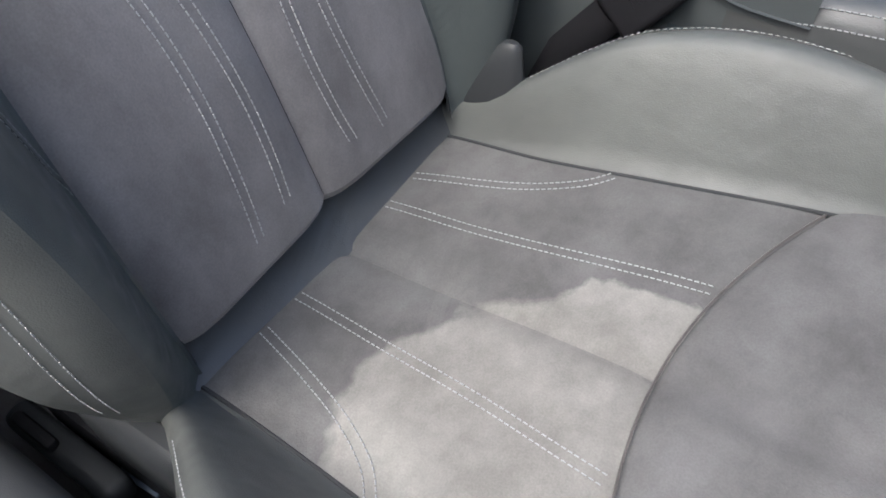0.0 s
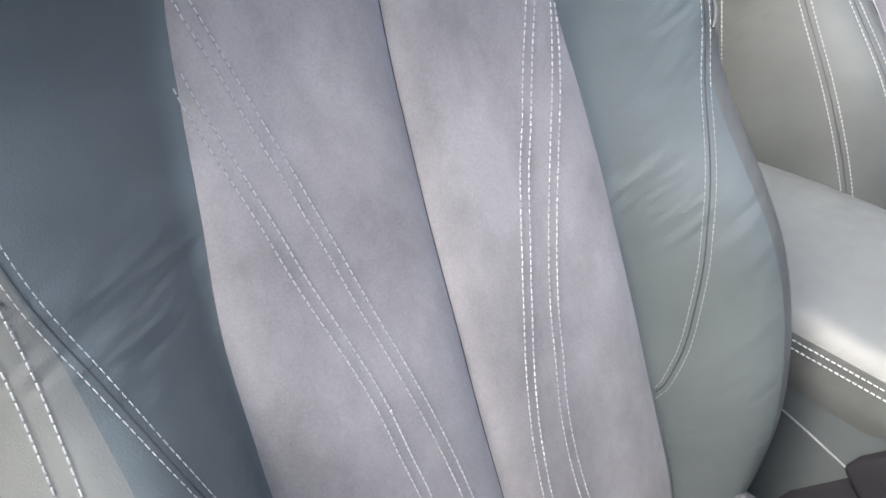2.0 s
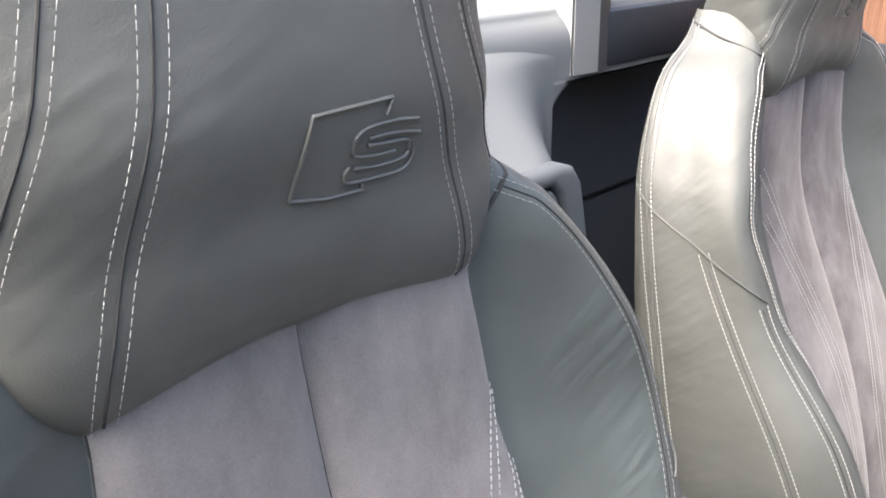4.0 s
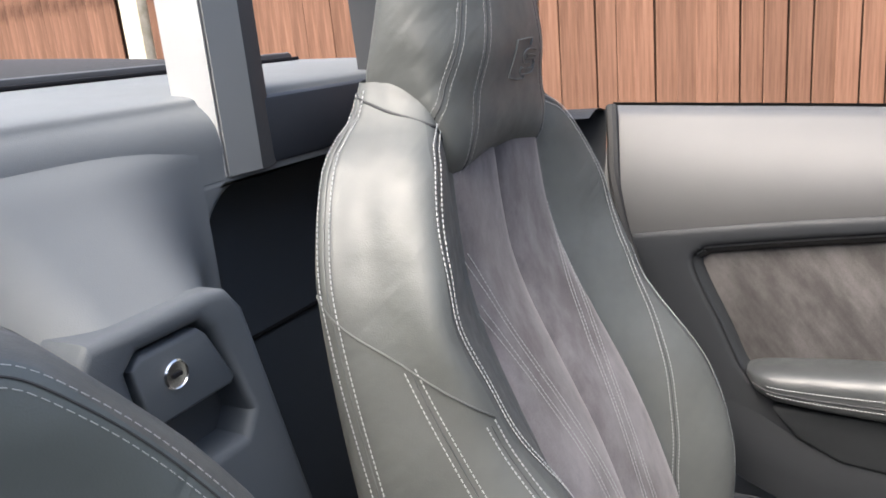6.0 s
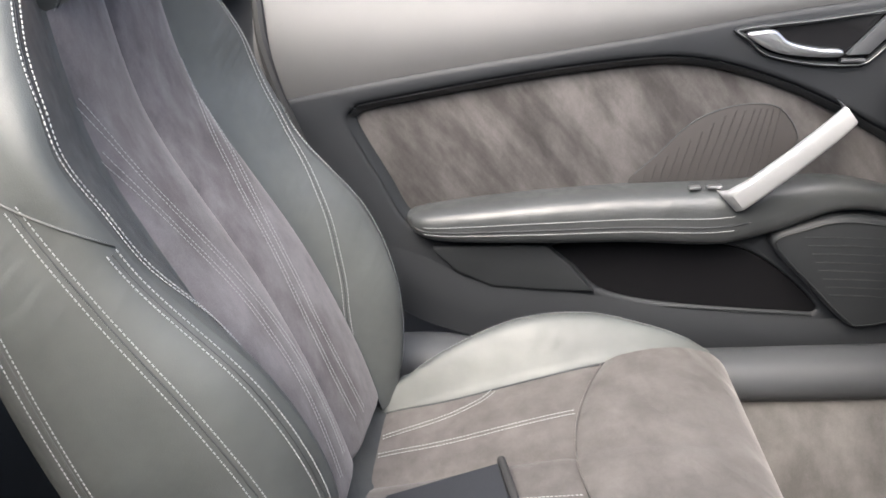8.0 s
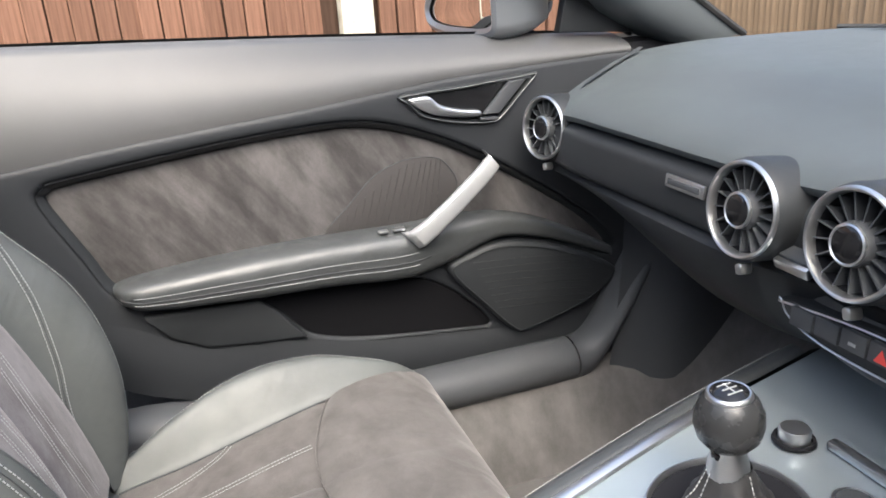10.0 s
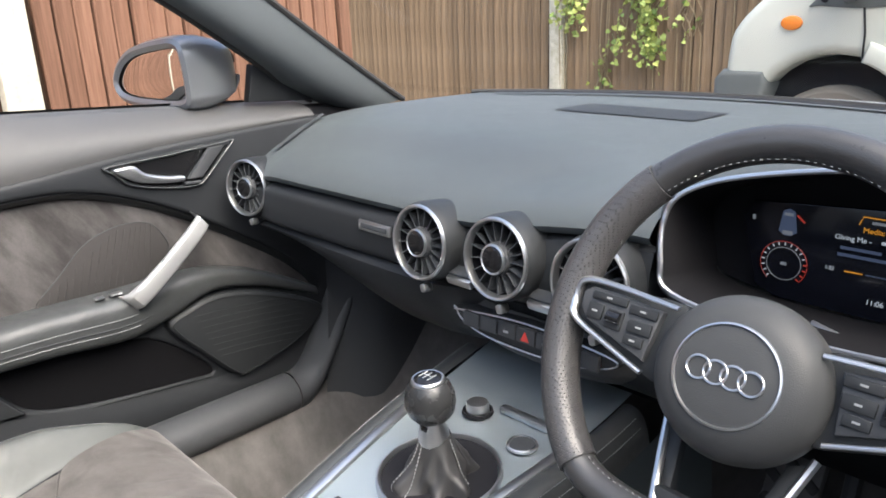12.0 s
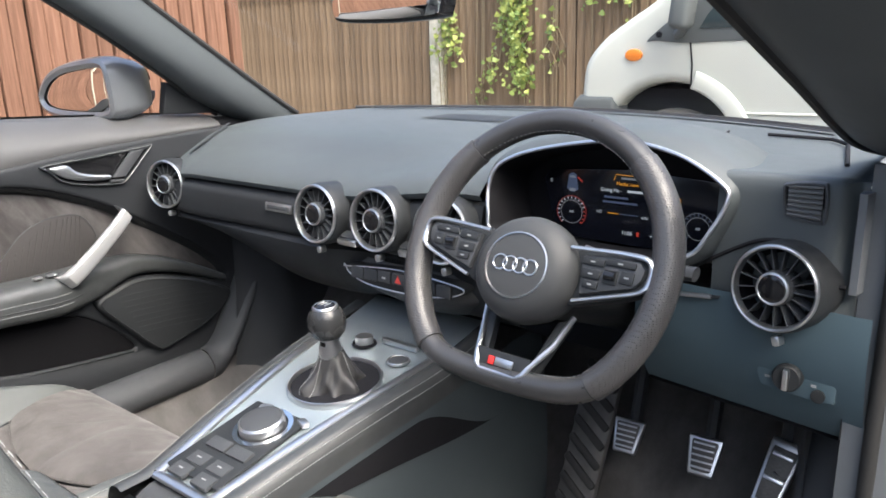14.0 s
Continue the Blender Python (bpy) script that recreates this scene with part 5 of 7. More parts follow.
def controls():
    # slim silver flaps under the vents
    for x in (-0.068, 0.068):
        s = thing("vent_switch", (x, 0.80, 0.748), "small silver climate rocker between the vents", "switch", "climate rockers")
        part("rocker", box((0.044, 0.014, 0.012), pose(x, 0.797, 0.7545, 20), 0.003), ALU, s)
        part("rocker_top", box((0.042, 0.018, 0.008), pose(x, 0.802, 0.764, 30), 0.002), SOFT, s)
    c = thing("button_panel", (0.03, 0.83, 0.66), "black button strip with silver outline and red hazard button", "button panel")
    out = [(p[0], p[1]) for p in spline([(-0.094, 0.704), (-0.086, 0.709), (0.03, 0.720), (0.145, 0.714), (0.164, 0.704), (0.146, 0.692), (0.10, 0.681), (0.035, 0.676), (-0.04, 0.678), (-0.082, 0.690)], 5, True)]
    m = FACE_REAR.copy()
    m = Matrix.Translation((0, 0.8105, 0)) @ m
    part("surround", plate(out, 0.05, m, 0.004), PLASTIC, c)
    part("outline", tube([(p[0], 0.8098, p[1]) for p in offset(out, 0.003)], 0.0012, 6, None, True), ALU, c, "thin silver outline")
    for k in range(7):
        x = -0.060 + k * 0.0308
        mat = HAZARD if k == 3 else SOFT
        part("button", box((0.0285, 0.008, 0.020), pose(x, 0.8075, 0.697 + 0.006 * math.sin(math.pi * (k + 1) / 8), -4), 0.0018), SOFT, c)
        if k == 3:
            tri = plate([(-0.007, -0.006), (0.007, -0.006), (0.0, 0.007)], 0.001, Matrix.Translation((x, 0.8030, 0.7025)) @ FACE_REAR, 0.0)
            part("hazard_sign", tri, HAZARD, c, "red hazard triangle")
        elif k in (2, 4):
            part("mark", box((0.008, 0.0008, 0.003), pose(x, 0.8031, 0.701, -4)), THREAD, c)
    # rounded chin below the buttons
    def chin(x, t):
        k = abs((x - 0.035) / 0.155)
        y = 0.8225 + 0.004 * math.sin(math.pi * t) - 0.010 * math.sin(math.pi * min(1, t * 1.3)) + 0.060 * max(0.0, t - 0.55) ** 1.5 / 0.30
        return Vector((x, y + 0.05 * k ** 4, 0.722 - (0.096 - 0.030 * k * k) * t))
    part("stack_chin", sheet(chin, span(-0.120, 0.190, 26), span(0, 1, 18)), CHIN, c, "rounded dark grey chin below the buttons")


CHIN = grained("chin_grey", (0.062, 0.064, 0.066), 0.48)
HAZARD = material("hazard_red", (0.60, 0.05, 0.04), 0.4)
controls()


def binnacle():
    b = thing("instrument_binnacle", (0.37, 0.95, 0.78), "hooded instrument binnacle with lit digital display", "instrument cluster")
    rim = [(p[0], p[1]) for p in spline([(0.200, 0.878), (0.216, 0.905), (0.274, 0.927), (0.385, 0.944), (0.468, 0.933), (0.531, 0.902), (0.539, 0.882), (0.524, 0.845), (0.504, 0.817), (0.445, 0.801), (0.33, 0.797), (0.225, 0.808), (0.206, 0.835)], 5, True)]
    yr = lambda z: 0.800 + 0.34 * (z - 0.80)
    part("trim_ring", tube([(p[0], yr(p[1]), p[1]) for p in rim], 0.0028, 8, None, True), ALU, b, "slim silver trim ring")
    inner = [[Vector((q[0], yr(q[1]) + dy, q[1] - 0.16 * dy)) for q in offset(rim, o)] for o, dy in ((0.002, 0.0), (0.004, 0.03), (0.005, 0.07), (0.006, 0.11))]
    part("shroud", loft(inner, None, True, False), DARK, b)
    part("shroud_back", plate(offset(rim, 0.002), 0.006, Matrix.Translation((0, 0.922, -0.014)) @ FACE_REAR), DARK, b)
    hood = []
    for o, dy, sink in ((-0.001, 0.0, 0.0), (-0.010, 0.010, 0.0), (-0.016, 0.035, 0.0), (-0.020, 0.10, 0.004), (-0.022, 0.20, 0.022), (-0.022, 0.32, 0.06)):
        hood.append([Vector((q[0], yr(q[1]) + dy, q[1] - sink)) for q in offset(rim, o)])
    part("hood", loft(hood, None, True, False), DASH_PAD, b, "soft dark binnacle hood")
    scr = [(0.246, 0.874), (0.256, 0.889), (0.38, 0.897), (0.505, 0.890), (0.517, 0.876), (0.505, 0.796), (0.490, 0.788), (0.285, 0.790), (0.264, 0.800)]
    ms = Matrix.Translation((0, 0.905, 0)) @ FACE_REAR
    s = part("display", plate(scr, 0.004, ms, 0.001), SCREEN_DARK, b, "dark digital display")
    lit = []
    def glow(name, c, e):
        m = material(name, tuple(k * 0.22 for k in c), 0.4)
        q = m.node_tree.nodes["Principled BSDF"]
        q.inputs["Emission Color"].default_value = (*c, 1)
        q.inputs["Emission Strength"].default_value = e
        return m
    white, orange, red, blue = glow("lit_white", (0.8, 0.85, 0.9), 0.11), glow("lit_orange", (0.95, 0.40, 0.03), 0.13), glow("lit_red", (0.9, 0.08, 0.05), 0.07), glow("lit_blue_grey", (0.10, 0.13, 0.22), 0.10)
    dim = glow("lit_grey", (0.5, 0.52, 0.56), 0.06)
    Y = 0.9035
    def bar(x, z, w, h, mat, name="lit_mark"):
        part(name, box((w, 0.0008, h), pose(x, Y, z)), mat, s)
    def dial(x, z, r, mat):
        for k in range(17):
            a = math.radians(225 - k * 270 / 16)
            part("dial_tick", box((0.0011, 0.0008, 0.0030), Matrix.Translation((x + r * math.cos(a), Y, z + r * math.sin(a))) @ Matrix.Rotation(-a + math.pi / 2, 4, 'Y')), red if k > 12 and mat == white else mat, s)
        part("dial_ring", tube([(x + r * 0.82 * math.cos(a), Y, z + r * 0.82 * math.sin(a)) for a in span(0, 2 * math.pi * 39 / 40, 40)], 0.0004, 4, None, True), dim, s)
        part("dial_edge", tube([(x + r * 1.12 * math.cos(a), Y, z + r * 1.12 * math.sin(a)) for a in span(-0.8, 4.0, 40)], 0.0003, 4), red if mat == white else dim, s)
        bar(x, z, 0.006, 0.0030, dim)
    dial(0.292, 0.828, 0.021, white)
    dial(0.480, 0.826, 0.019, blue)
    # small car picture
    part("car_sign", plate([(0.284, 0.862), (0.287, 0.883), (0.293, 0.886), (0.299, 0.883), (0.302, 0.862), (0.296, 0.858), (0.290, 0.858)], 0.0006, Matrix.Translation((0, Y, 0)) @ FACE_REAR), blue, s)
    bar(0.293, 0.880, 0.009, 0.003, dim)
    bar(0.293, 0.861, 0.010, 0.004, dim)
    part("door_open_sign", box((0.010, 0.0008, 0.0016), pose(0.305, Y, 0.877, 0, 40, 0)), red, s)
    part("cover_picture", box((0.038, 0.0008, 0.036), pose(0.436, Y, 0.846)), orange, s, "orange cover picture")
    def words(txt, x, z, h, mat):
        cu = bpy.data.curves.new("words", 'FONT')
        cu.body = txt
        cu.size = h
        cu.extrude = 0.0003
        o = bpy.data.objects.new("words", cu)
        me = bpy.data.meshes.new_from_object(o)
        bpy.data.objects.remove(o)
        bm = bmesh.new()
        bm.from_mesh(me)
        bm.transform(Matrix.Translation((x, Y - 0.0004, z)) @ FACE_REAR)
        part("words", bm, mat, s, "", 38, False)
    words("Media: now playing", 0.362, 0.874, 0.0072, orange)
    words("Giving Me -", 0.338, 0.864, 0.0070, white)
    words("11:06", 0.372, 0.8045, 0.0072, white)
    words("+18.5", 0.414, 0.8045, 0.0072, white)
    words("-1:36", 0.400, 0.830, 0.005, white)
    words("1:22", 0.332, 0.832, 0.005, white)
    bar(0.392, 0.8664, 0.026, 0.0030, white)
    bar(0.362, 0.8560, 0.036, 0.0028, blue)
    bar(0.368, 0.8490, 0.052, 0.0028, blue)
    bar(0.358, 0.833, 0.016, 0.0010, orange)
    bar(0.382, 0.833, 0.026, 0.0008, blue)
    bar(0.396, 0.8068, 0.003, 0.006, red)
    part("title_box", tube([(0.358, Y, 0.881), (0.361, Y, 0.889), (0.424, Y, 0.888), (0.424, Y, 0.881)], 0.0006, 4), orange, s)
    bar(0.392, 0.8842, 0.046, 0.0026, dim)
    bar(0.258, 0.872, 0.003, 0.005, dim)
    # silver lower trim of the column shroud
    part("lower_trim", tube([(0.345, 0.850, 0.795), (0.39, 0.838, 0.789), (0.42, 0.826, 0.768), (0.46, 0.820, 0.760), (0.53, 0.822, 0.765)], 0.003, 8), ALU, b)
    part("lower_shelf", sheet(lambda u, v: Vector((0.20 + 0.34 * u, 0.82 + 0.09 * v, 0.765 + 0.012 * v - 0.01 * math.sin(math.pi * u))), span(0, 1, 12), span(0, 1, 6)), PLASTIC, b)


binnacle()


def right_dash():
    k = thing("knee_panel", (0.57, 0.87, 0.55), "dark lower panel with light switch below the side vent", "dash panel")
    def face(u, v):
        x = 0.43 + 0.275 * u
        z = 0.775 - (0.163 + 0.016 * u) * v - 0.006 * u
        y = 0.826 + 0.05 * (v - 0.25) ** 2 + 0.03 * v * v
        return Vector((x, y, z))
    part("panel", sheet(face, span(0, 1, 14), span(0, 1, 14)), KNEE_SHEEN, k, "dark knee panel with a teal reflection in its colour")
    def under(u, v):
        return face(u, 1.0) + Vector((0, 0.25 * v, -0.005 + 0.03 * v))
    part("underside", sheet(under, span(0, 1, 10), span(0, 1, 4)), DARK, k)
    plate_o = [(p[0], p[1]) for p in spline([(0.584, 0.706), (0.60, 0.712), (0.66, 0.706), (0.674, 0.698), (0.676, 0.66), (0.668, 0.652), (0.605, 0.656), (0.590, 0.664)], 4, True)]
    part("switch_plate", plate(plate_o, 0.01, Matrix.Translation((0, 0.838, 0)) @ Matrix.Rotation(radians(0), 4, 'X') @ FACE_REAR, 0.003), KNEE_SHEEN, k)
    m = Matrix.Translation((0.624, 0.838, 0.679)) @ Matrix.Rotation(radians(88), 4, 'X')
    sw = part("light_switch", lathe([(0.017, 0.0), (0.017, 0.012), (0.015, 0.015), (0.0, 0.0155)], m, 30), PLASTIC, k, "rotary light switch")
    part("switch_grip", box((0.007, 0.010, 0.027), Matrix.Translation((0.624, 0.8225, 0.679)), 0.002), ALU, sw)
    for q, (x, z) in enumerate(((0.596, 0.69), (0.600, 0.672), (0.624, 0.703), (0.645, 0.696), (0.652, 0.685), (0.652, 0.672))):
        part("mark", box((0.006, 0.001, 0.003), pose(x, 0.8375, z)), THREAD, k)
    part("dimmer", lathe([(0.008, 0.0), (0.008, 0.004), (0.0, 0.005)], Matrix.Translation((0.658, 0.838, 0.661)) @ Matrix.Rotation(radians(90), 4, 'X'), 20), PLASTIC, k)
    # slotted vent high on the right
    v = thing("side_vent", (0.62, 0.85, 0.86), "small slotted side window vent", "air vent")
    o = [(p[0], p[1]) for p in spline([(0.597, 0.905), (0.605, 0.911), (0.636, 0.914), (0.645, 0.908), (0.646, 0.872), (0.638, 0.866), (0.608, 0.871), (0.600, 0.878)], 4, True)]
    mv = Matrix.Translation((0, 0.836, 0)) @ FACE_REAR
    part("frame_rim", plate(o, 0.02, mv, 0.003, (offset(o, 0.004),)), SOFT, v)
    part("backing", plate(offset(o, 0.003), 0.002, Matrix.Translation((0, 0.8405, 0)) @ FACE_REAR), DARK, v)
    for i in range(7):
        part("slat", box((0.036, 0.006, 0.0022), pose(0.622, 0.8385, 0.875 + i * 0.0056, 25, 4 - i, 0)), GREY_EDGE, v)
    # right end of the dash: one smooth cheek from the top pad down to the vent's joint
    e = thing("dash_end_panel", (0.62, 0.9, 0.72), "smooth dark dash cheek beside the driver's door opening", "trim panel", "", "structure")
    def cheek(x, t):
        r = ease((x - 0.600) / 0.075)
        pts = [(0.0, 1.04, 0.911), (0.2, 0.955, 0.913), (0.36, 0.895, 0.914), (0.46, 0.856, 0.917), (0.54, 0.844, 0.908), (0.64, 0.840, 0.878), (0.8, 0.834, 0.810), (1.0, 0.838, 0.720)]
        y, z = table(pts, t)
        side = ease((x - 0.655) / 0.022)
        return Vector((x, y + 0.020 * side, z - 0.008 * side * (t < 0.5)))
    part("cheek", sheet(cheek, span(0.525, 0.655, 14) + span(0.660, 0.682, 7), span(0, 0.36, 8) + span(0.39, 1, 22)), DASH_PAD, e, "soft dark dash cheek")
    part("end_cap", sheet(lambda u, v: Vector((0.682 + 0.030 * ease(u * 2), 0.858 + 0.36 * u, 0.60 + 0.305 * v)), span(0, 1, 10), span(0, 1, 8)), SOFT, e)
    part("end_strip", loft([[Vector((0.676 + dx, 0.840 + dy, z)) for dx, dy in ((0, 0), (0.008, 0.0), (0.012, 0.02), (0, 0.02))] for z in (0.79, 0.83, 0.87, 0.905)]), PILLAR_TRIM, e, "grey end strip")
    # door opening trim and its rubber seal
    part("opening_trim", sheet(lambda u, z: Vector((0.683 + 0.12 * u, 0.862 + 0.04 * u - 0.012 * math.sin(math.pi * u), z)), span(0, 1, 10), span(0.22, 0.935, 12)), PILLAR_TRIM, e, "dark door opening trim")
    part("door_seal", tube([(0.716, 0.858, z) for z in span(0.24, 0.93, 14)], 0.009, 10), RUBBER, e, "black rubber door seal")
    arc = spline([(0.505, 0.798), (0.551, 0.827), (0.582, 0.8415), (0.613, 0.8415), (0.635, 0.824), (0.648, 0.802), (0.674, 0.799)], 6)
    part("joint", tube([(p[0], 0.8345, p[1]) for p in arc], 0.0028, 6), DARK, e)
    part("defroster_frame", tube([(0.47, 1.235, 0.9125), (0.57, 1.215, 0.9125), (0.60, 1.17, 0.9125), (0.638, 0.965, 0.9145)], 0.003, 6), DARK, e)
    part("top_joint", tube([(0.443, 0.99, 0.9135), (0.402, 1.25, 0.9125)], 0.0018, 6), DARK, e)


PILLAR_TRIM = grained("opening_trim_grey", (0.12, 0.13, 0.14), 0.5)


right_dash()


def stalks():
    s = thing("steering_column", (0.35, 0.80, 0.70), "dark steering column shroud with control stalks", "steering column")
    part("column_shroud", loft([[Vector((0.350 + w * math.cos(a), y, z + h * math.sin(a))) for a in span(0, 2 * math.pi * 23 / 24, 24)] for y, z, w, h in ((0.70, 0.785, 0.052, 0.038), (0.76, 0.760, 0.062, 0.044), (0.84, 0.735, 0.068, 0.05), (0.95, 0.70, 0.07, 0.06))]), PLASTIC, s)
    for pts, nm in (([(0.39, 0.755, 0.795), (0.45, 0.745, 0.812), (0.50, 0.738, 0.818), (0.520, 0.736, 0.818)], "wiper_stalk"), ([(0.31, 0.755, 0.79), (0.25, 0.745, 0.80), (0.21, 0.738, 0.805)], "indicator_stalk")):
        st = part(nm, tube(spline(pts, 5), lambda t: 0.009 + 0.004 * t, 12, None, False, 0.55), PLASTIC, s, "black control stalk")
        part("stalk_tip", tube([pts[-1], (pts[-1][0] + (0.02 if pts[-1][0] > 0.35 else -0.02), pts[-1][1], pts[-1][2])], 0.0132, 12, None, False, 0.6), SOFT, st)


stalks()
# ---- centre console ----
CON = [(0.385, -0.040, 0.072, 0.530), (0.42, -0.046, 0.076, 0.538), (0.53, -0.068, 0.090, 0.558), (0.66, -0.098, 0.102, 0.574), (0.77, -0.124, 0.106, 0.581), (0.86, -0.136, 0.108, 0.592), (0.95, -0.140, 0.110, 0.612)]


def con_at(y, u):
    """The console's top, u 0 left to 1 right."""
    l, r, z = table(CON, y)
    return Vector((l + (r - l) * u, y, z))


def console():
    c = thing("centre_console", (0.0, 0.6, 0.18), "grey centre console with silver frame and leather edges", "centre console")
    part("top_plate", sheet(lambda y, u: con_at(y, u) - Vector((0, 0, 0.002)), span(0.388, 0.95, 30), span(0, 1, 12)), CONSOLE, c, "satin blue-grey console plate")
    for side, u in ((-1, 0.0), (1, 1.0)):
        part("frame_bar", tube([con_at(y, u) + Vector((0, 0, 0.001)) for y in span(0.392, 0.80, 24)], 0.0080, 10, None, False, 0.6), ALU, c, "satin silver frame edge")
        def pad(y, t, side=side, u=u):
            p = con_at(y, u)
            pts = [(0.0, 0.004, 0.000), (0.15, 0.012, 0.004), (0.4, 0.028, 0.000), (0.6, 0.038, -0.014), (1.0, 0.044, -0.040)]
            dx, dz = table(pts, t)
            return p + Vector((side * dx, 0, dz))
        part("edge_pad", sheet(pad, span(0.34, 0.90, 30), span(0, 1, 14)), DOOR_LEATHER, c, "dark leather edge pad with twin stitching")
        rows = turned([on(pad, [(y, t) for y in span(0.35, 0.89, 40)], 0) for t in (0.44, 0.58)], (side, 0, 1))
        part("edge_stitching", stitches(rows, r=0.0005), THREAD, c)
        def wall(y, t, side=side, u=u):
            p = con_at(y, u) + Vector((side * 0.044, 0, -0.040))
            return p + Vector((side * (0.012 * t + 0.01 * math.sin(math.pi * t)), 0, -(p.z - 0.17) * t))
        part("side_wall", sheet(wall, span(0.30, 1.05, 24), span(0, 1, 12)), TUNNEL, c, "dark plastic tunnel side")
        def pocket(y, k, wall=wall, side=side):
            t0 = 0.02 + 0.23 * ease((y - 0.70) / 0.20)
            t1 = 0.05 + 0.20 * (y - 0.45) / 0.45
            return wall(y, t0 + (t1 - t0) * k) + Vector((side * 0.003, 0, 0))
        part("side_pocket", sheet(pocket, span(0.45, 0.90, 22), span(0, 1, 5)), DARK, c, "dark slim side pocket")
    part("frame_rear", tube([con_at(0.390, u) + Vector((0, 0, 0.001)) for u in span(0, 1, 8)], 0.0080, 10, None, False, 0.6), ALU, c)
    part("rear_apron", sheet(lambda u, t: con_at(0.388, u) + Vector((0, -0.045 * t, -0.006 - 0.02 * t * t)), span(0, 1, 8), span(0, 1, 6)), SOFT, c)
    # lid line ahead of the gear lever
    part("lid", sheet(lambda y, u: con_at(y, 0.12 + 0.76 * u) + Vector((0, 0, 0.0015)), span(0.83, 0.94, 8), span(0, 1, 8)), CONSOLE, c)
    part("lid_catch", box((0.078, 0.012, 0.010), pose(0.030, 0.806, 0.589, 4, 0, 0), 0.003), ALU, c, "silver pull of the console lid")
    for y0, z0, r in ((0.765, 0.0, 0.0165),):
        p = con_at(y0, 0.80)
        b = part("round_button", lathe([(r + 0.003, 0.0), (r + 0.003, 0.003), (r + 0.001, 0.004), (r, 0.002), (0, 0.0025)], Matrix.Translation(p), 30), ALU, c)
        part("button_top", lathe([(r, 0.0024), (r - 0.001, 0.0036), (0, 0.0040)], Matrix.Translation(p), 26), SOFT, b)
    p = con_at(0.785, 0.40)
    b = part("socket", lathe([(0.021, 0.0), (0.020, 0.004), (0.017, 0.003), (0.016, -0.004)], Matrix.Translation(p), 30), DARK, c)
    part("start_button", lathe([(0.0155, -0.003), (0.0155, 0.012), (0.0140, 0.015), (0, 0.0155)], Matrix.Translation(p), 30), ALU, b, "silver knob beside the gear lever")
    return c


console()


GAITER = leather("gaiter_leather", (0.028, 0.028, 0.029), 0.5, 0.1)


def gear_lever():
    g = thing("gear_lever", (0.022, 0.662, 0.56), "silver and leather gear lever in a round leather gaiter", "gear lever")
    base = Vector((0.022, 0.662, 0.5745))
    slope = Matrix.Translation(base) @ Matrix.Rotation(radians(5), 4, 'X')
    part("collar", lathe([(0.0740, -0.004), (0.0740, 0.003), (0.0730, 0.0062), (0.0712, 0.0066), (0.0695, 0.004), (0.0688, -0.020)], slope, 60), ALU, g, "wide satin silver collar ring")
    part("well_floor", lathe([(0.0685, 0.0015), (0.03, 0.0010), (0.0, 0.0010)], slope, 40), DARK, g)
    part("well", lathe([(0.0680, 0.0), (0.064, -0.026), (0.0, -0.030)], slope, 40), DARK, g)
    top = Vector((0.024, 0.657, 0.632))
    def gaiter(t, a):
        r = 0.034 * (1 - t) ** 1.1 + 0.0175 + 0.003 * math.sin(math.pi * min(1, t * 1.5))
        k = 1 + (0.20 * math.cos(4 * a + 0.6 + 1.2 * t) + 0.13 * math.sin(7 * a + 5 * t) + 0.07 * math.sin(11 * a - 9 * t)) * math.sin(math.pi * min(1, 0.18 + 0.9 * t)) ** 0.7 * (1 - t) ** 0.4
        c = (base + Vector((0, 0, -0.022))).lerp(top, t)
        return c + Vector((r * k * math.cos(a), r * k * math.sin(a), 0.004 * math.sin(7 * a + 9 * t) * (1 - t)))
    ga = part("gaiter", sheet(gaiter, span(0, 1, 30), span(0, 2 * math.pi * 71 / 72, 72), None, False, True), GAITER, g, "folded dark leather gaiter with pale stitching")
    rows = []
    for a in (-1.9, -1.6, 0.2, 2.4):
        r = on(gaiter, [(t, a) for t in span(0.03, 0.97, 24)], 0)
        rows += turned([r], (math.cos(a), math.sin(a), 0.5), 0.0012)
    sew("gaiter_stitching", rows, THREAD, ga, r=0.0006)
    m = Matrix.Translation((0.024, 0.655, 0.628)) @ Matrix.Rotation(radians(4), 4, 'X')
    part("stem", lathe([(0.0185, -0.006), (0.0175, 0.006), (0.0140, 0.020), (0.0150, 0.028)], m, 24), ALU, g, "satin silver lever stem")
    part("stem_window", box((0.012, 0.030, 0.018), m @ pose(0.0, 0.0, 0.014), 0.003), GLOSS, g)
    kn = part("knob", lathe([(0.013, 0.024), (0.020, 0.027), (0.0262, 0.035), (0.0290, 0.046), (0.0284, 0.057), (0.0245, 0.067), (0.0190, 0.0735)], m, 40), GLOSSY_LEATHER, g, "dark leather gear knob")
    part("knob_ring", lathe([(0.0194, 0.0730), (0.0188, 0.0755), (0.0172, 0.0770), (0.0158, 0.0768)], m, 40), ALU, kn)
    part("knob_cap", lathe([(0.0162, 0.0764), (0.0130, 0.0784), (0.0, 0.0796)], m, 32), GLOSS, kn, "gloss black shift pattern cap")
    for x in (-0.007, 0.0, 0.007):
        part("shift_mark", box((0.0012, 0.014, 0.0006), m @ pose(x, 0, 0.0797 - abs(x) * 0.06)), THREAD, kn)
    part("shift_cross", box((0.016, 0.0012, 0.0006), m @ pose(0, 0, 0.0798)), THREAD, kn)


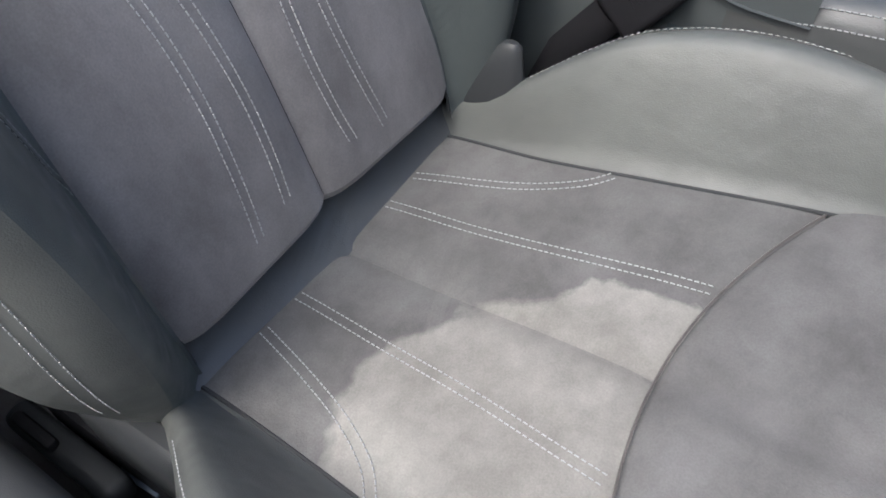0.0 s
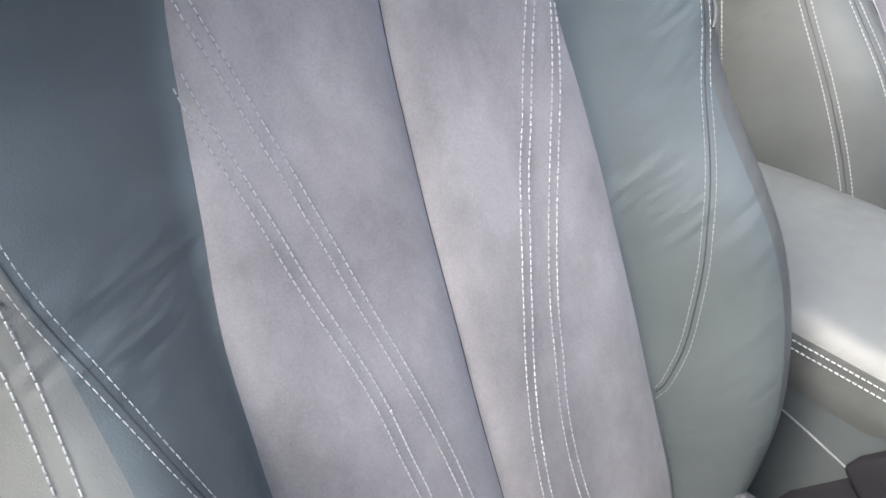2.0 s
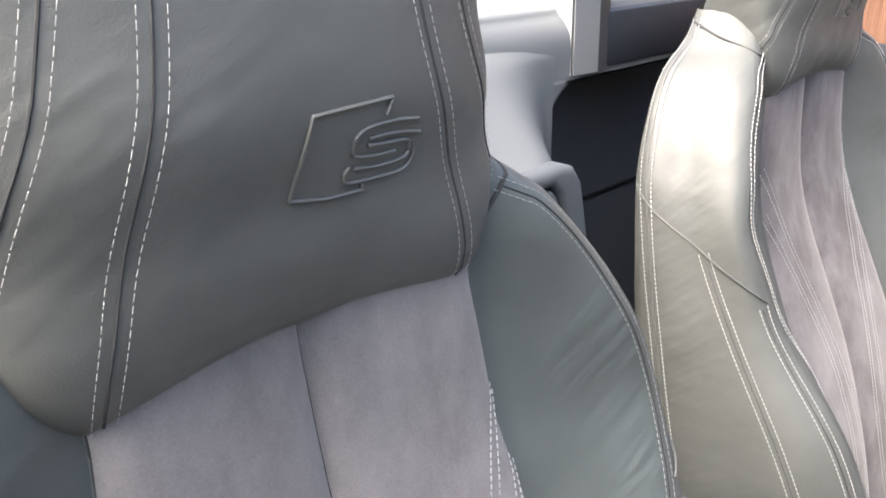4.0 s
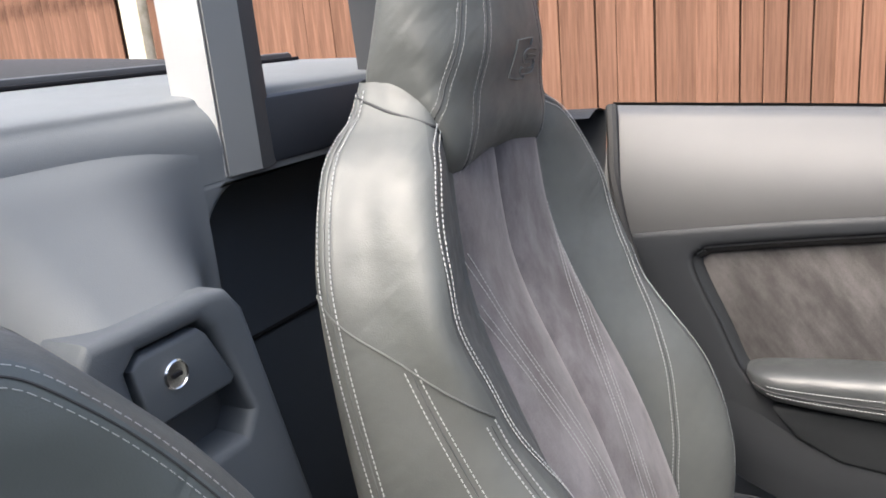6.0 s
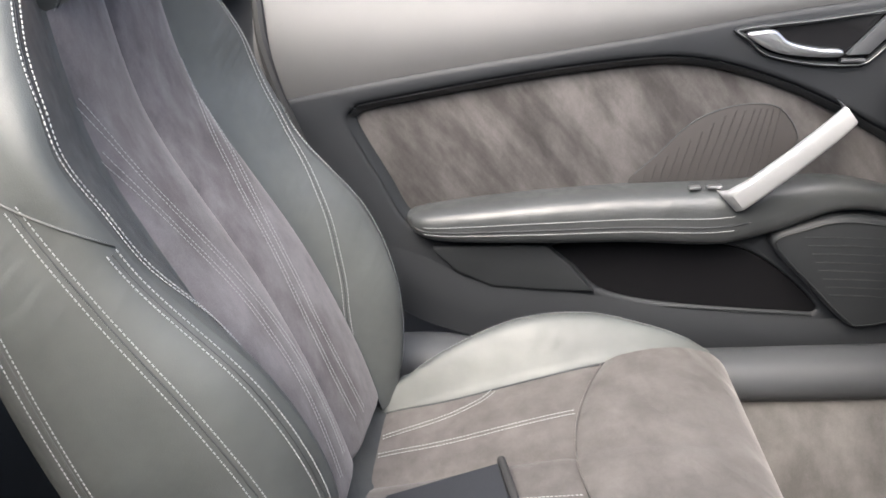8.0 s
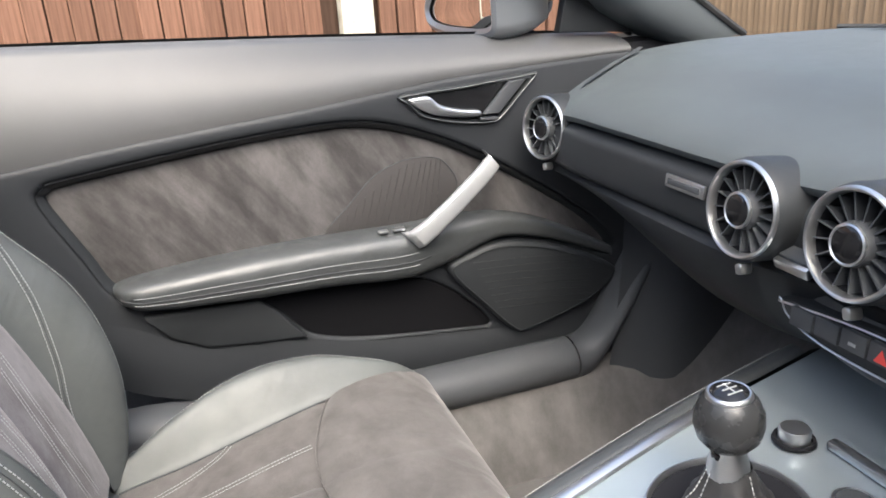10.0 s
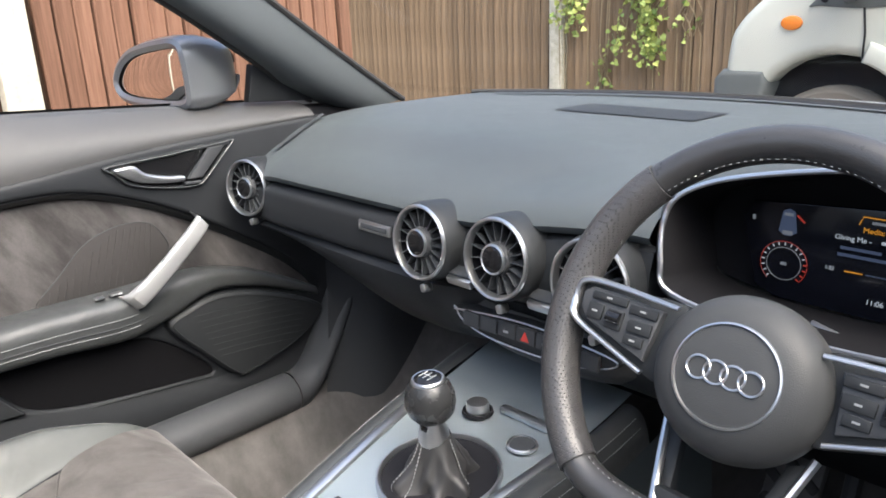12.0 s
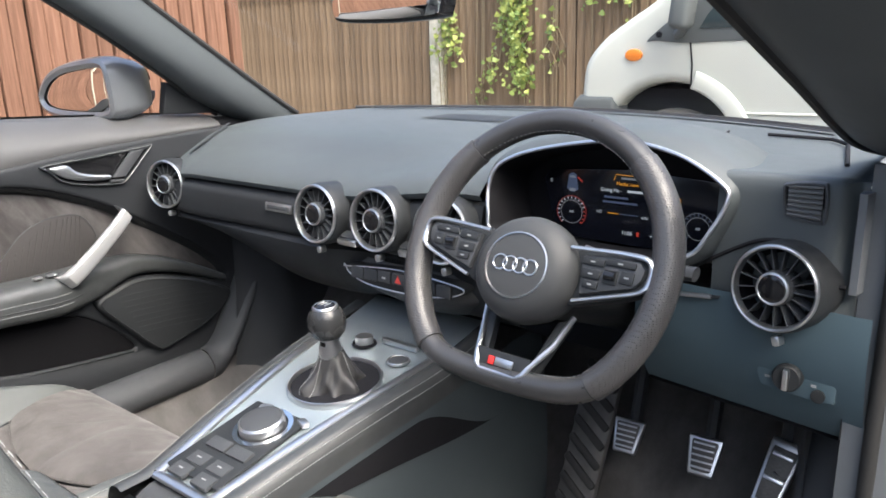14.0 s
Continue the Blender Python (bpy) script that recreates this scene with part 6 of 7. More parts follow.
GLOSSY_LEATHER = leather("polished_leather", (0.03, 0.031, 0.032), 0.25, 0.1)
gear_lever()


def media_control():
    m0 = thing("rotary_controller", (0.018, 0.505, 0.55), "rotary control dial with silver rim and black keys", "rotary control")
    p = con_at(0.522, 0.56)
    slope = Matrix.Translation(p) @ Matrix.Rotation(radians(9), 4, 'X')
    part("base_plate", box((0.112, 0.16, 0.006), Matrix.Translation(con_at(0.485, 0.5) + Vector((0, 0, 0.001))) @ Matrix.Rotation(radians(9.5), 4, 'X'), 0.003), PLASTIC, m0)
    d = part("dial", lathe([(0.033, 0.0), (0.033, 0.012), (0.0325, 0.017), (0.0295, 0.0195)], slope, 48), ALU, m0, "silver-rimmed rotary dial")
    part("dial_top", lathe([(0.0298, 0.0192), (0.027, 0.0205), (0.0, 0.0205)], slope, 40), SOFT, d)
    part("cradle", lathe([(0.044, 0.0), (0.043, 0.006), (0.036, 0.006)], slope, 40), CHROME, m0)
    for x, y, w, l in ((-0.022, 0.462, 0.040, 0.020), (0.022, 0.462, 0.040, 0.020)):
        part("key", box((w, l, 0.008), Matrix.Translation((0.018 + x, y + 0.004, 0.5515)) @ Matrix.Rotation(radians(14), 4, 'X'), 0.002), SOFT, m0)
    for x, y in ((-0.022, 0.432), (0.022, 0.432), (-0.026, 0.406), (0.024, 0.406)):
        part("key", box((0.034, 0.022, 0.007), Matrix.Translation((0.016 + x, y + 0.002, 0.5445 - 0.004 * (0.432 - y) / 0.026)) @ Matrix.Rotation(radians(10), 4, 'X'), 0.0018), SOFT, m0)
        part("key_mark", box((0.008, 0.002, 0.001), Matrix.Translation((0.016 + x, y + 0.002, 0.5485 - 0.004 * (0.432 - y) / 0.026)) @ Matrix.Rotation(radians(10), 4, 'X')), THREAD, m0)
    for x, yaw in ((-0.030, 20), (0.050, -20)):
        part("side_key", box((0.020, 0.012, 0.008), Matrix.Translation((0.016 + x, 0.556, 0.566)) @ Matrix.Rotation(radians(yaw), 4, 'Z'), 0.002), ALU, m0)


media_control()


def arm_box():
    a = thing("console_box", (0.0, 0.10, 0.18), "leather covered centre armrest box between the seats", "armrest")
    def lid(y, u):
        s = 2 * u - 1
        w = 0.109 - 0.008 * ease((y - 0.24) / 0.06)
        edge = 1 - abs(s) ** 5
        z = 0.582 + 0.018 * edge ** 0.5 - 0.012 * ease((y - 0.235) / 0.03) ** 2
        return Vector((w * s, y, z))
    part("lid", sheet(lid, span(-0.16, 0.262, 26), span(0, 1, 25)), LEATHER, a, "smooth leather armrest lid")
    for side in (-1, 1):
        part("lid_side", sheet(lambda y, t, side=side: Vector((side * (0.109 - 0.008 * ease((y - 0.24) / 0.06) + 0.004 * math.sin(math.pi * t)), y, 0.582 - 0.06 * t)), span(-0.16, 0.262, 20), span(0, 1, 6)), LEATHER, a)
        rows = [[(Vector((side * (0.1125 - 0.008 * ease((y - 0.24) / 0.06)), y, z - 0.016)), Vector((side, 0, 0.2))) for y in span(-0.15, 0.258, 40)] for z in (0.594, 0.586)]
        part("lid_stitching", stitches(rows, r=0.0006), THREAD, a)
        part("box_side", sheet(lambda y, t, side=side: Vector((side * (0.110 + 0.012 * t), y, 0.548 - (0.07 * ease((y - 0.25) / 0.06) if side < 0 else 0.0) * (1 - t) - 0.37 * t)), span(-0.2, 0.40, 24), span(0, 1, 8)), DASH_PAD, a, "dark grey plastic box side")
        # slanting seam of the console side
        part("side_seam", tube([(side * 0.1115, 0.08, 0.530), (side * 0.1125, 0.20, 0.500), (side * 0.113, 0.30, 0.470)], 0.0009, 5), GREYTRIM_LINE, a)
    def lid_nose(u, t):
        q = 2 * u - 1
        return Vector((0.101 * q, 0.262 + 0.009 * math.sin(math.pi * t), 0.572 + 0.018 * (1 - abs(q) ** 5) ** 0.5 * (1 - t) - 0.022 * t))
    part("lid_front", sheet(lid_nose, span(0, 1, 20), span(0, 1, 10)), LEATHER, a)
    part("tray_back", box((0.204, 0.012, 0.078), pose(0, 0.2600, 0.513), 0.003), DASH_PAD, a)
    # open tray ahead of the armrest
    part("tray_floor", sheet(lambda y, u: Vector((-0.085 + 0.170 * u, y, 0.496)), span(0.262, 0.39, 6), span(0, 1, 6)), SOFT, a)
    part("tray_front", sheet(lambda u, t: Vector((-0.042 + 0.145 * u, 0.348 + 0.005 * t, 0.525 - 0.07 * t)), span(0, 1, 6), span(0, 1, 4)), PLASTIC, a)
    for side in (1,):
        part("tray_rim", sheet(lambda y, t, side=side: Vector((side * ((0.116 if side > 0 else 0.090 - 0.25 * max(0.0, y - 0.30)) - 0.030 * t), y, 0.540 - 0.02 * ease((y - 0.26) / 0.1) - 0.03 * t * t)), span(0.255, 0.40, 14), span(0, 1, 8)), DASH_PAD, a)
    k = thing("car_key", (-0.01, 0.30, 0.497), "car key with silver ring and white tag in the tray", "key")
    part("key_body", box((0.026, 0.055, 0.012), pose(-0.052, 0.312, 0.504, 4, 4, 35), 0.005, None, 3), GLOSS, k)
    part("key_ring", tube([(-0.030 + 0.011 * math.cos(a), 0.322 + 0.011 * math.sin(a), 0.511) for a in span(0, 2 * math.pi * 19 / 20, 20)], 0.0012, 6, None, True), CHROME, k)
    part("tag", box((0.018, 0.046, 0.0015), pose(-0.016, 0.290, 0.514, 10, 14, -4), 0.0005), material("white_tag", (0.8, 0.8, 0.78), 0.6), k, "white paper tag")


arm_box()


def buckle(x, y, z, side, label):
    b = thing("belt_buckle", (x, y - 0.03, 0.30), label, "belt buckle", "belt buckles")
    # its long axis rises ahead; the broad face looks at the seat
    up = Vector((side * -0.10, 0.60, 0.79)).normalized()
    out = Vector((side * 0.85, -0.07, 0.17))
    out = (out - up * out.dot(up)).normalized()
    m = Matrix((out, up.cross(out), up)).transposed().to_4x4()
    m.translation = (x, y, z)
    body = box((0.027, 0.054, 0.062), m, 0.006, None, 3)
    part("body", body, DARK, b, "black buckle body with pressed mark")
    part("release_button", box((0.019, 0.046, 0.016), m @ pose(0, 0, 0.0255), 0.003, None, 3), RED, b, "red release button")
    for k in (-0.006, 0.0, 0.006):
        part("pressed_mark", box((0.002, 0.020, 0.0012), m @ pose(0.0131, 0.0, k)), DARK, b)
    part("stalk", tube([m @ Vector((0, 0, -0.035)), m @ Vector((0, 0, -0.09)), Vector((x, y - 0.11, 0.30))], 0.016, 8, None, False, 0.35, (1, 0, 0)), DARK, b)


RED = material("release_red", (0.75, 0.035, 0.03), 0.35)
buckle(0.122, 0.276, 0.514, 1, "black seat belt buckle with a red release button")
buckle(-0.150, 0.215, 0.470, -1, "dark seat belt buckle beside the passenger cushion")
# ---- steering wheel ----
def steering_wheel():
    C0 = Vector((0.354, 0.690, 0.819))
    tilt = Matrix.Translation(C0) @ Matrix.Rotation(radians(90 - 27), 4, 'X')  # local x right, y up in the wheel's plane, z towards the driver
    w = thing("steering_wheel", C0, "flat-bottomed black leather steering wheel with silver spoke trims", "steering wheel")
    R = 0.169
    def rim_path(a):
        """a from the top, clockwise as the driver sees it."""
        x, y = R * math.sin(a), (R + 0.007) * math.cos(a)
        flat = -0.152
        if y < flat + 0.03:
            k = (flat + 0.03 - y)
            y = flat + 0.03 - 0.03 * (1 - math.exp(-k / 0.03)) * 1.05
        return Vector((x, y, 0))
    path = [rim_path(a) for a in span(0, 2 * math.pi * 143 / 144, 144)]
    def tint(a):
        return abs(((a + math.pi) % (2 * math.pi)) - math.pi)
    def rim_part(a0, a1, rr, n=40):
        pts = [rim_path(a) for a in span(a0, a1, n)]
        rings = []
        for i, p in enumerate(pts):
            t = (pts[min(i+1, n-1)] - pts[max(i-1, 0)]).normalized()
            out = Vector((t.y, -t.x, 0))
            if out.dot(p) < 0:
                out = -out
            rings.append([tilt @ (p + out * (rr * 1.05 * math.cos(q)) + Vector((0, 0, 1)) * (rr * 1.18 * math.sin(q))) for q in span(0, 2 * math.pi * 17 / 18, 18)])
        return loft(rings)
    D = radians
    part("rim_top", rim_part(D(-42), D(42), 0.0148), RIM_LEATHER, w, "smooth leather upper rim")
    part("rim_bottom", rim_part(D(138), D(222), 0.0146), RIM_LEATHER, w, "smooth leather flat lower rim")
    part("rim_grip", rim_part(D(42.4), D(137.6), 0.0167, 60), PERFORATED, w, "perforated leather grip")
    part("rim_grip", rim_part(D(222.4), D(317.6), 0.0167, 60), PERFORATED, w, "perforated leather grip")
    for a in (42.2, 137.8, 222.2, 317.8):
        part("rim_seam", rim_part(D(a - 0.35), D(a + 0.35), 0.0149, 3), SEAM, w)
    rows = []
    row = []
    for a in span(0, 2 * math.pi, 200):
        p = rim_path(a)
        n = -p.normalized()
        q = p + n * 0.0150 + Vector((0, 0, 0.0075))
        row.append((tilt @ q, (tilt.to_3x3() @ (n * 0.6 + Vector((0, 0, 1)))).normalized()))
    part("rim_stitching", stitches([row], pitch=0.0062, length=0.0024, r=0.00038), THREAD, w, "pale cross stitching on the inner rim")
    core = tilt @ pose(0.004, -0.016, 0) @ Matrix.Rotation(radians(-1.5), 4, 'Z') @ Matrix.Diagonal((1.05, 1.0, 1.0, 1.0))
    # hub
    dome = [(0.061, -0.02), (0.0655, 0.0), (0.065, 0.013), (0.061, 0.024), (0.053, 0.0325), (0.044, 0.0370), (0.0385, 0.0382)]
    hub = part("hub", lathe(dome, core @ pose(0, 0, 0), 64), HUB, w, "round dark airbag hub")
    part("hub_face", lathe([(0.0390, 0.0376), (0.036, 0.0384), (0.02, 0.0398), (0.0, 0.0402)], core @ pose(0, 0, 0), 56), HUB, hub)
    part("hub_ring", lathe([(0.0402, 0.0374), (0.0398, 0.0394), (0.0384, 0.0398), (0.0376, 0.0380)], core @ pose(0, 0, 0), 64), ALU, hub, "thin silver ring")
    for k in range(4):
        part("emblem_ring", tube([core @ Vector((-0.0196 + k * 0.0131 + 0.0088 * math.cos(a), 0.0 + 0.0088 * math.sin(a), 0.0402 - 0.0000)) for a in span(0, 2 * math.pi * 27 / 28, 28)], 0.0011, 6, None, True), ALU, hub, "plain silver ring shape")
    # side spokes with switch blocks
    for s in (-1, 1):
        up = 0.008 if s < 0 else 0.006
        s = -1 if s < 0 else 0.94
        sp = [(s * 0.050, 0.030 + up), (s * 0.10, 0.034 + up), (s * 0.147, 0.032 + up), (s * 0.155, 0.020 + up), (s * 0.148, -0.006 + up), (s * 0.095, -0.026 + up), (s * 0.052, -0.032 + up)]
        if s < 0:
            sp = sp[::-1]
        spoke = part("spoke", plate([(p[0], p[1]) for p in spline(sp, 4, True)], 0.016, core @ pose(0, 0, 0.008), 0.004), PLASTIC, w, "black side spoke")
        tr = [(0.056, 0.030), (0.085, 0.032), (0.120, 0.034), (0.145, 0.033), (0.1545, 0.025), (0.1545, 0.010), (0.147, -0.004), (0.115, -0.016), (0.072, -0.030)]
        def band(q, s=s, up=up):
            return core @ Vector((s * q[0], q[1] + up, 0.0125 + 0.012 * (1 - q[0] / 0.155)))
        part("spoke_trim", tube([band(q) for q in spline(tr, 8)], lambda t: 0.0028 + 0.0018 * math.sin(math.pi * t) ** 2, 10, None, False, 0.7), ALU, spoke, "satin silver spoke trim")
        blk = [(0.070, 0.024), (0.112, 0.028), (0.140, 0.028), (0.1475, 0.021), (0.146, 0.008), (0.138, -0.002), (0.110, -0.011), (0.076, -0.021)]
        blk = [(s * x, y + up) for x, y in blk]
        if s < 0:
            blk = blk[::-1]
        part("switch_block", plate(blk, 0.010, core @ pose(0, 0, 0.0150), 0.003), SOFT, spoke)
        for x, y, a, b, lit in ((0.086, 0.0185, 0.026, 0.0085, True), (0.119, 0.0215, 0.034, 0.0075, True), (0.086, 0.0045, 0.022, 0.0110, True), (0.088, -0.0075, 0.018, 0.0090, True), (0.110, 0.0050, 0.016, 0.0170, False), (0.1295, 0.0075, 0.015, 0.0145, True)):
            key = part("wheel_button", box((a, b, 0.003), core @ pose(s * x, y + up, 0.0158), 0.0012), PLASTIC, spoke)
            if lit:
                part("button_mark", box((0.0050, 0.0016, 0.0006), core @ pose(s * x, y + up, 0.0176)), THREAD, spoke)
        part("roller", tube([core @ Vector((s * 0.110 - 0.006, 0.0065 + up, 0.0170)), core @ Vector((s * 0.110 + 0.006, 0.0065 + up, 0.0170))], 0.0055, 14), GLOSS, spoke)
    # split lower spoke
    for s in (-1, 1):
        leg = [(s * 0.040, -0.046), (s * 0.056, -0.042), (s * 0.034, -0.132), (s * 0.024, -0.132)]
        if s < 0:
            leg = leg[::-1]
        part("lower_spoke", plate(leg, 0.012, core @ Matrix.Translation((0, -0.132, 0.004)) @ Matrix.Rotation(radians(-16), 4, 'X') @ Matrix.Translation((0, 0.132, 0)), 0.003), PLASTIC, w)
        part("lower_trim", tube([core @ Vector(p) for p in ((s * 0.058, -0.040, -0.022), (s * 0.048, -0.080, -0.010), (s * 0.035, -0.112, 0.009), (s * 0.030, -0.124, 0.0125))], 0.0037, 8), ALU, w, "silver lower spoke trim")
    part("lower_bridge", plate([(-0.036, -0.102), (0.036, -0.102), (0.030, -0.130), (-0.030, -0.130)], 0.014, core @ pose(0, 0, 0.0105), 0.003), PLASTIC, w)
    part("bridge_trim", tube([core @ Vector(p) for p in ((-0.030, -0.123, 0.0125), (-0.024, -0.1285, 0.0135), (0.024, -0.1285, 0.0135), (0.030, -0.123, 0.0125))], 0.0036, 8), ALU, w)
    part("badge_silver", box((0.024, 0.010, 0.002), core @ pose(0.004, -0.115, 0.0115), 0.0008), ALU, w, "plain silver badge")
    part("badge_red", box((0.008, 0.010, 0.0024), core @ pose(-0.013, -0.115, 0.0115), 0.0008), RED, w, "plain red badge")


HUB = grained("hub_grey", (0.050, 0.052, 0.053), 0.45)
RIM_LEATHER = leather("rim_leather", (0.040, 0.040, 0.041), 0.32, 0.08)
PERFORATED = leather("perforated_leather", (0.056, 0.055, 0.056), 0.34, 0.05)
_dots = tex(PERFORATED, "cell", 360)
_dots.inputs["Randomness"].default_value = 0.2
_pn, _pl, _pb = nodes_of(PERFORATED)
_prev = [l for l in _pl if l.to_socket == _pb.inputs["Normal"]][0].from_node
_pr = vary(PERFORATED, _dots.outputs["Distance"], 0.18, 0.34, (0, 0, 0), (1, 1, 1), None)
bump(PERFORATED, _pr.outputs[0], 0.9, 0.0012, _prev)
_base = [l for l in _pl if l.to_socket == _pb.inputs["Base Color"]][0].from_socket
_hole = vary(PERFORATED, _dots.outputs["Distance"], 0.18, 0.34, (0.5, 0.5, 0.5), (1, 1, 1), None)
_pl.new(mix_rgb(PERFORATED, 'MULTIPLY', _base, _hole.outputs[0]), _pb.inputs["Base Color"])
steering_wheel()
# ---- floor, footwells, pedals ----
def floor_pan():
    f = thing("floor", (0, 0.4, 0.14), "dark carpeted car floor", "floor", "", "structure")
    def carpet(x, y):
        z = 0.165 + 0.02 * ease((y - 0.75) / 0.2) + 0.42 * ease((y - 0.98) / 0.40)
        z += 0.16 * ease((abs(x) - 0.52) / 0.14)
        return Vector((x, y + 0.0, z + 0.002 * noise.noise(Vector((x * 9, y * 9, 0)))))
    part("carpet", sheet(carpet, span(-0.76, 0.76, 44), span(-0.25, 1.40, 44)), CARPET, f, "dark grey-brown carpet")
    part("floor_pan", box((1.5, 1.8, 0.03), pose(0, 0.55, 0.12)), DARK, f)
    # side trims of the footwells
    for s in (-1, 1):
        def kick(u, v, s=s):
            return Vector((s * (0.650 - 0.045 * ease(u / 0.35) - 0.02 * math.sin(math.pi * v) - 0.03 * u), 0.935 + 0.36 * u + 0.05 * v, 0.19 + 0.53 * v))
        part("kick_panel", sheet(kick, span(0, 1, 20), span(0, 1, 14)), SOFT, f, "smooth dark kick panel")
    for x0, x1, y0, y1, lab in ((-0.57, -0.20, 0.60, 0.98, "passenger mat"), (0.20, 0.55, 0.55, 0.96, "driver mat")):
        m = thing("floor_mat", ((x0 + x1) / 2, (y0 + y1) / 2, 0.17), "dark carpet floor mat in the footwell", "floor mat", "floor mats")
        out = [(x0, y0), (x1, y0), (x1 - 0.01, y1 - 0.03), (x1 - 0.05, y1), (x0 + 0.05, y1), (x0, y1 - 0.03)]
        part("mat", plate(out, 0.010, Matrix.Translation((0, 0, 0.188)), 0.004), CARPET, m)
        part("mat_edge", tube([(p[0], p[1], 0.186) for p in out], 0.004, 6, None, True), RUBBER, m)
    # heel pad and foot rest on the driver's side
    h = thing("heel_pad", (0.42, 0.84, 0.19), "worn black rubber heel pad", "heel pad")
    part("pad", plate([(p[0], p[1]) for p in spline([(0.345, 0.76), (0.475, 0.76), (0.485, 0.90), (0.46, 0.945), (0.37, 0.95), (0.34, 0.91)], 4, True)], 0.012, Matrix.Translation((0, 0, 0.202)) @ Matrix.Rotation(radians(4), 4, 'X'), 0.005), RUBBER_WORN, h)
    r = thing("foot_rest", (0.245, 1.0, 0.2), "ribbed black foot rest beside the tunnel", "foot rest")
    mm = Matrix.Translation((0.268, 1.02, 0.365)) @ Matrix.Rotation(radians(62), 4, 'X')
    part("plate", box((0.070, 0.32, 0.02), mm, 0.006), RUBBER_WORN, r)
    for k in range(9):
        part("rib", box((0.078, 0.014, 0.010), mm @ pose(0, -0.135 + k * 0.034, 0.012, 0, 0, -34), 0.004), RUBBER, r)


RUBBER_WORN = material("worn_rubber", (0.035, 0.034, 0.033), 0.7)
vary(RUBBER_WORN, tex(RUBBER_WORN, "noise", 12, 5).outputs[0], 0.35, 0.7, (0.04, 0.04, 0.04), (0.13, 0.125, 0.12))
bump(RUBBER_WORN, tex(RUBBER_WORN, "cell", 200).outputs["Distance"], 0.4, 0.001)
floor_pan()


def pedal(at, w, h, lean, turn, label, ribs=5, spin=0.0):
    p = thing("pedal", (at[0], at[1] + 0.06, at[2]), label, "pedal", "pedals")
    m = Matrix.Translation(at) @ Matrix.Rotation(radians(turn), 4, 'Z') @ Matrix.Rotation(radians(90 - lean), 4, 'X') @ Matrix.Rotation(radians(spin), 4, 'Z')
    out = [(-w * 0.92, h), (w * 0.92, h), (w, h * 0.86), (w * 0.74, -h * 0.88), (w * 0.62, -h), (-w * 0.62, -h), (-w * 0.74, -h * 0.88), (-w, h * 0.86)]
    part("plate", plate(out, 0.010, m, 0.004), ALU, p, "brushed steel pedal plate")
    part("rubber_insert", plate([(x * 0.74, y * 0.78) for x, y in out], 0.003, m @ pose(0, 0, 0.0025), 0.001), RUBBER_WORN, p)
    for k in range(ribs):
        y = -h * 0.6 + 1.2 * h * k / (ribs - 1)
        part("grip", box((w * 1.2, h * 0.10, 0.004), m @ pose(0, y, 0.004), 0.001), ALU, p)
    part("lever", tube([m @ Vector((0, 0, -0.006)), m @ Vector((0, h * 0.6, -0.04)), Vector((at[0], at[1] + 0.10, at[2] + 0.22))], 0.011, 8, None, False, 1.4), SOFT, p)


pedal((0.334, 1.035, 0.412), 0.027, 0.029, 32, 4, "steel clutch pedal with rubber grip")
pedal((0.466, 1.035, 0.418), 0.028, 0.032, 32, 4, "steel brake pedal with rubber grip")
pedal((0.586, 0.985, 0.445), 0.024, 0.062, 38, 6, "long steel accelerator pedal", 3, -12.0)

# ---- bulkhead behind the seats ----
BOX_GREY = grained("box_cover_grey", (0.078, 0.087, 0.096), 0.5)


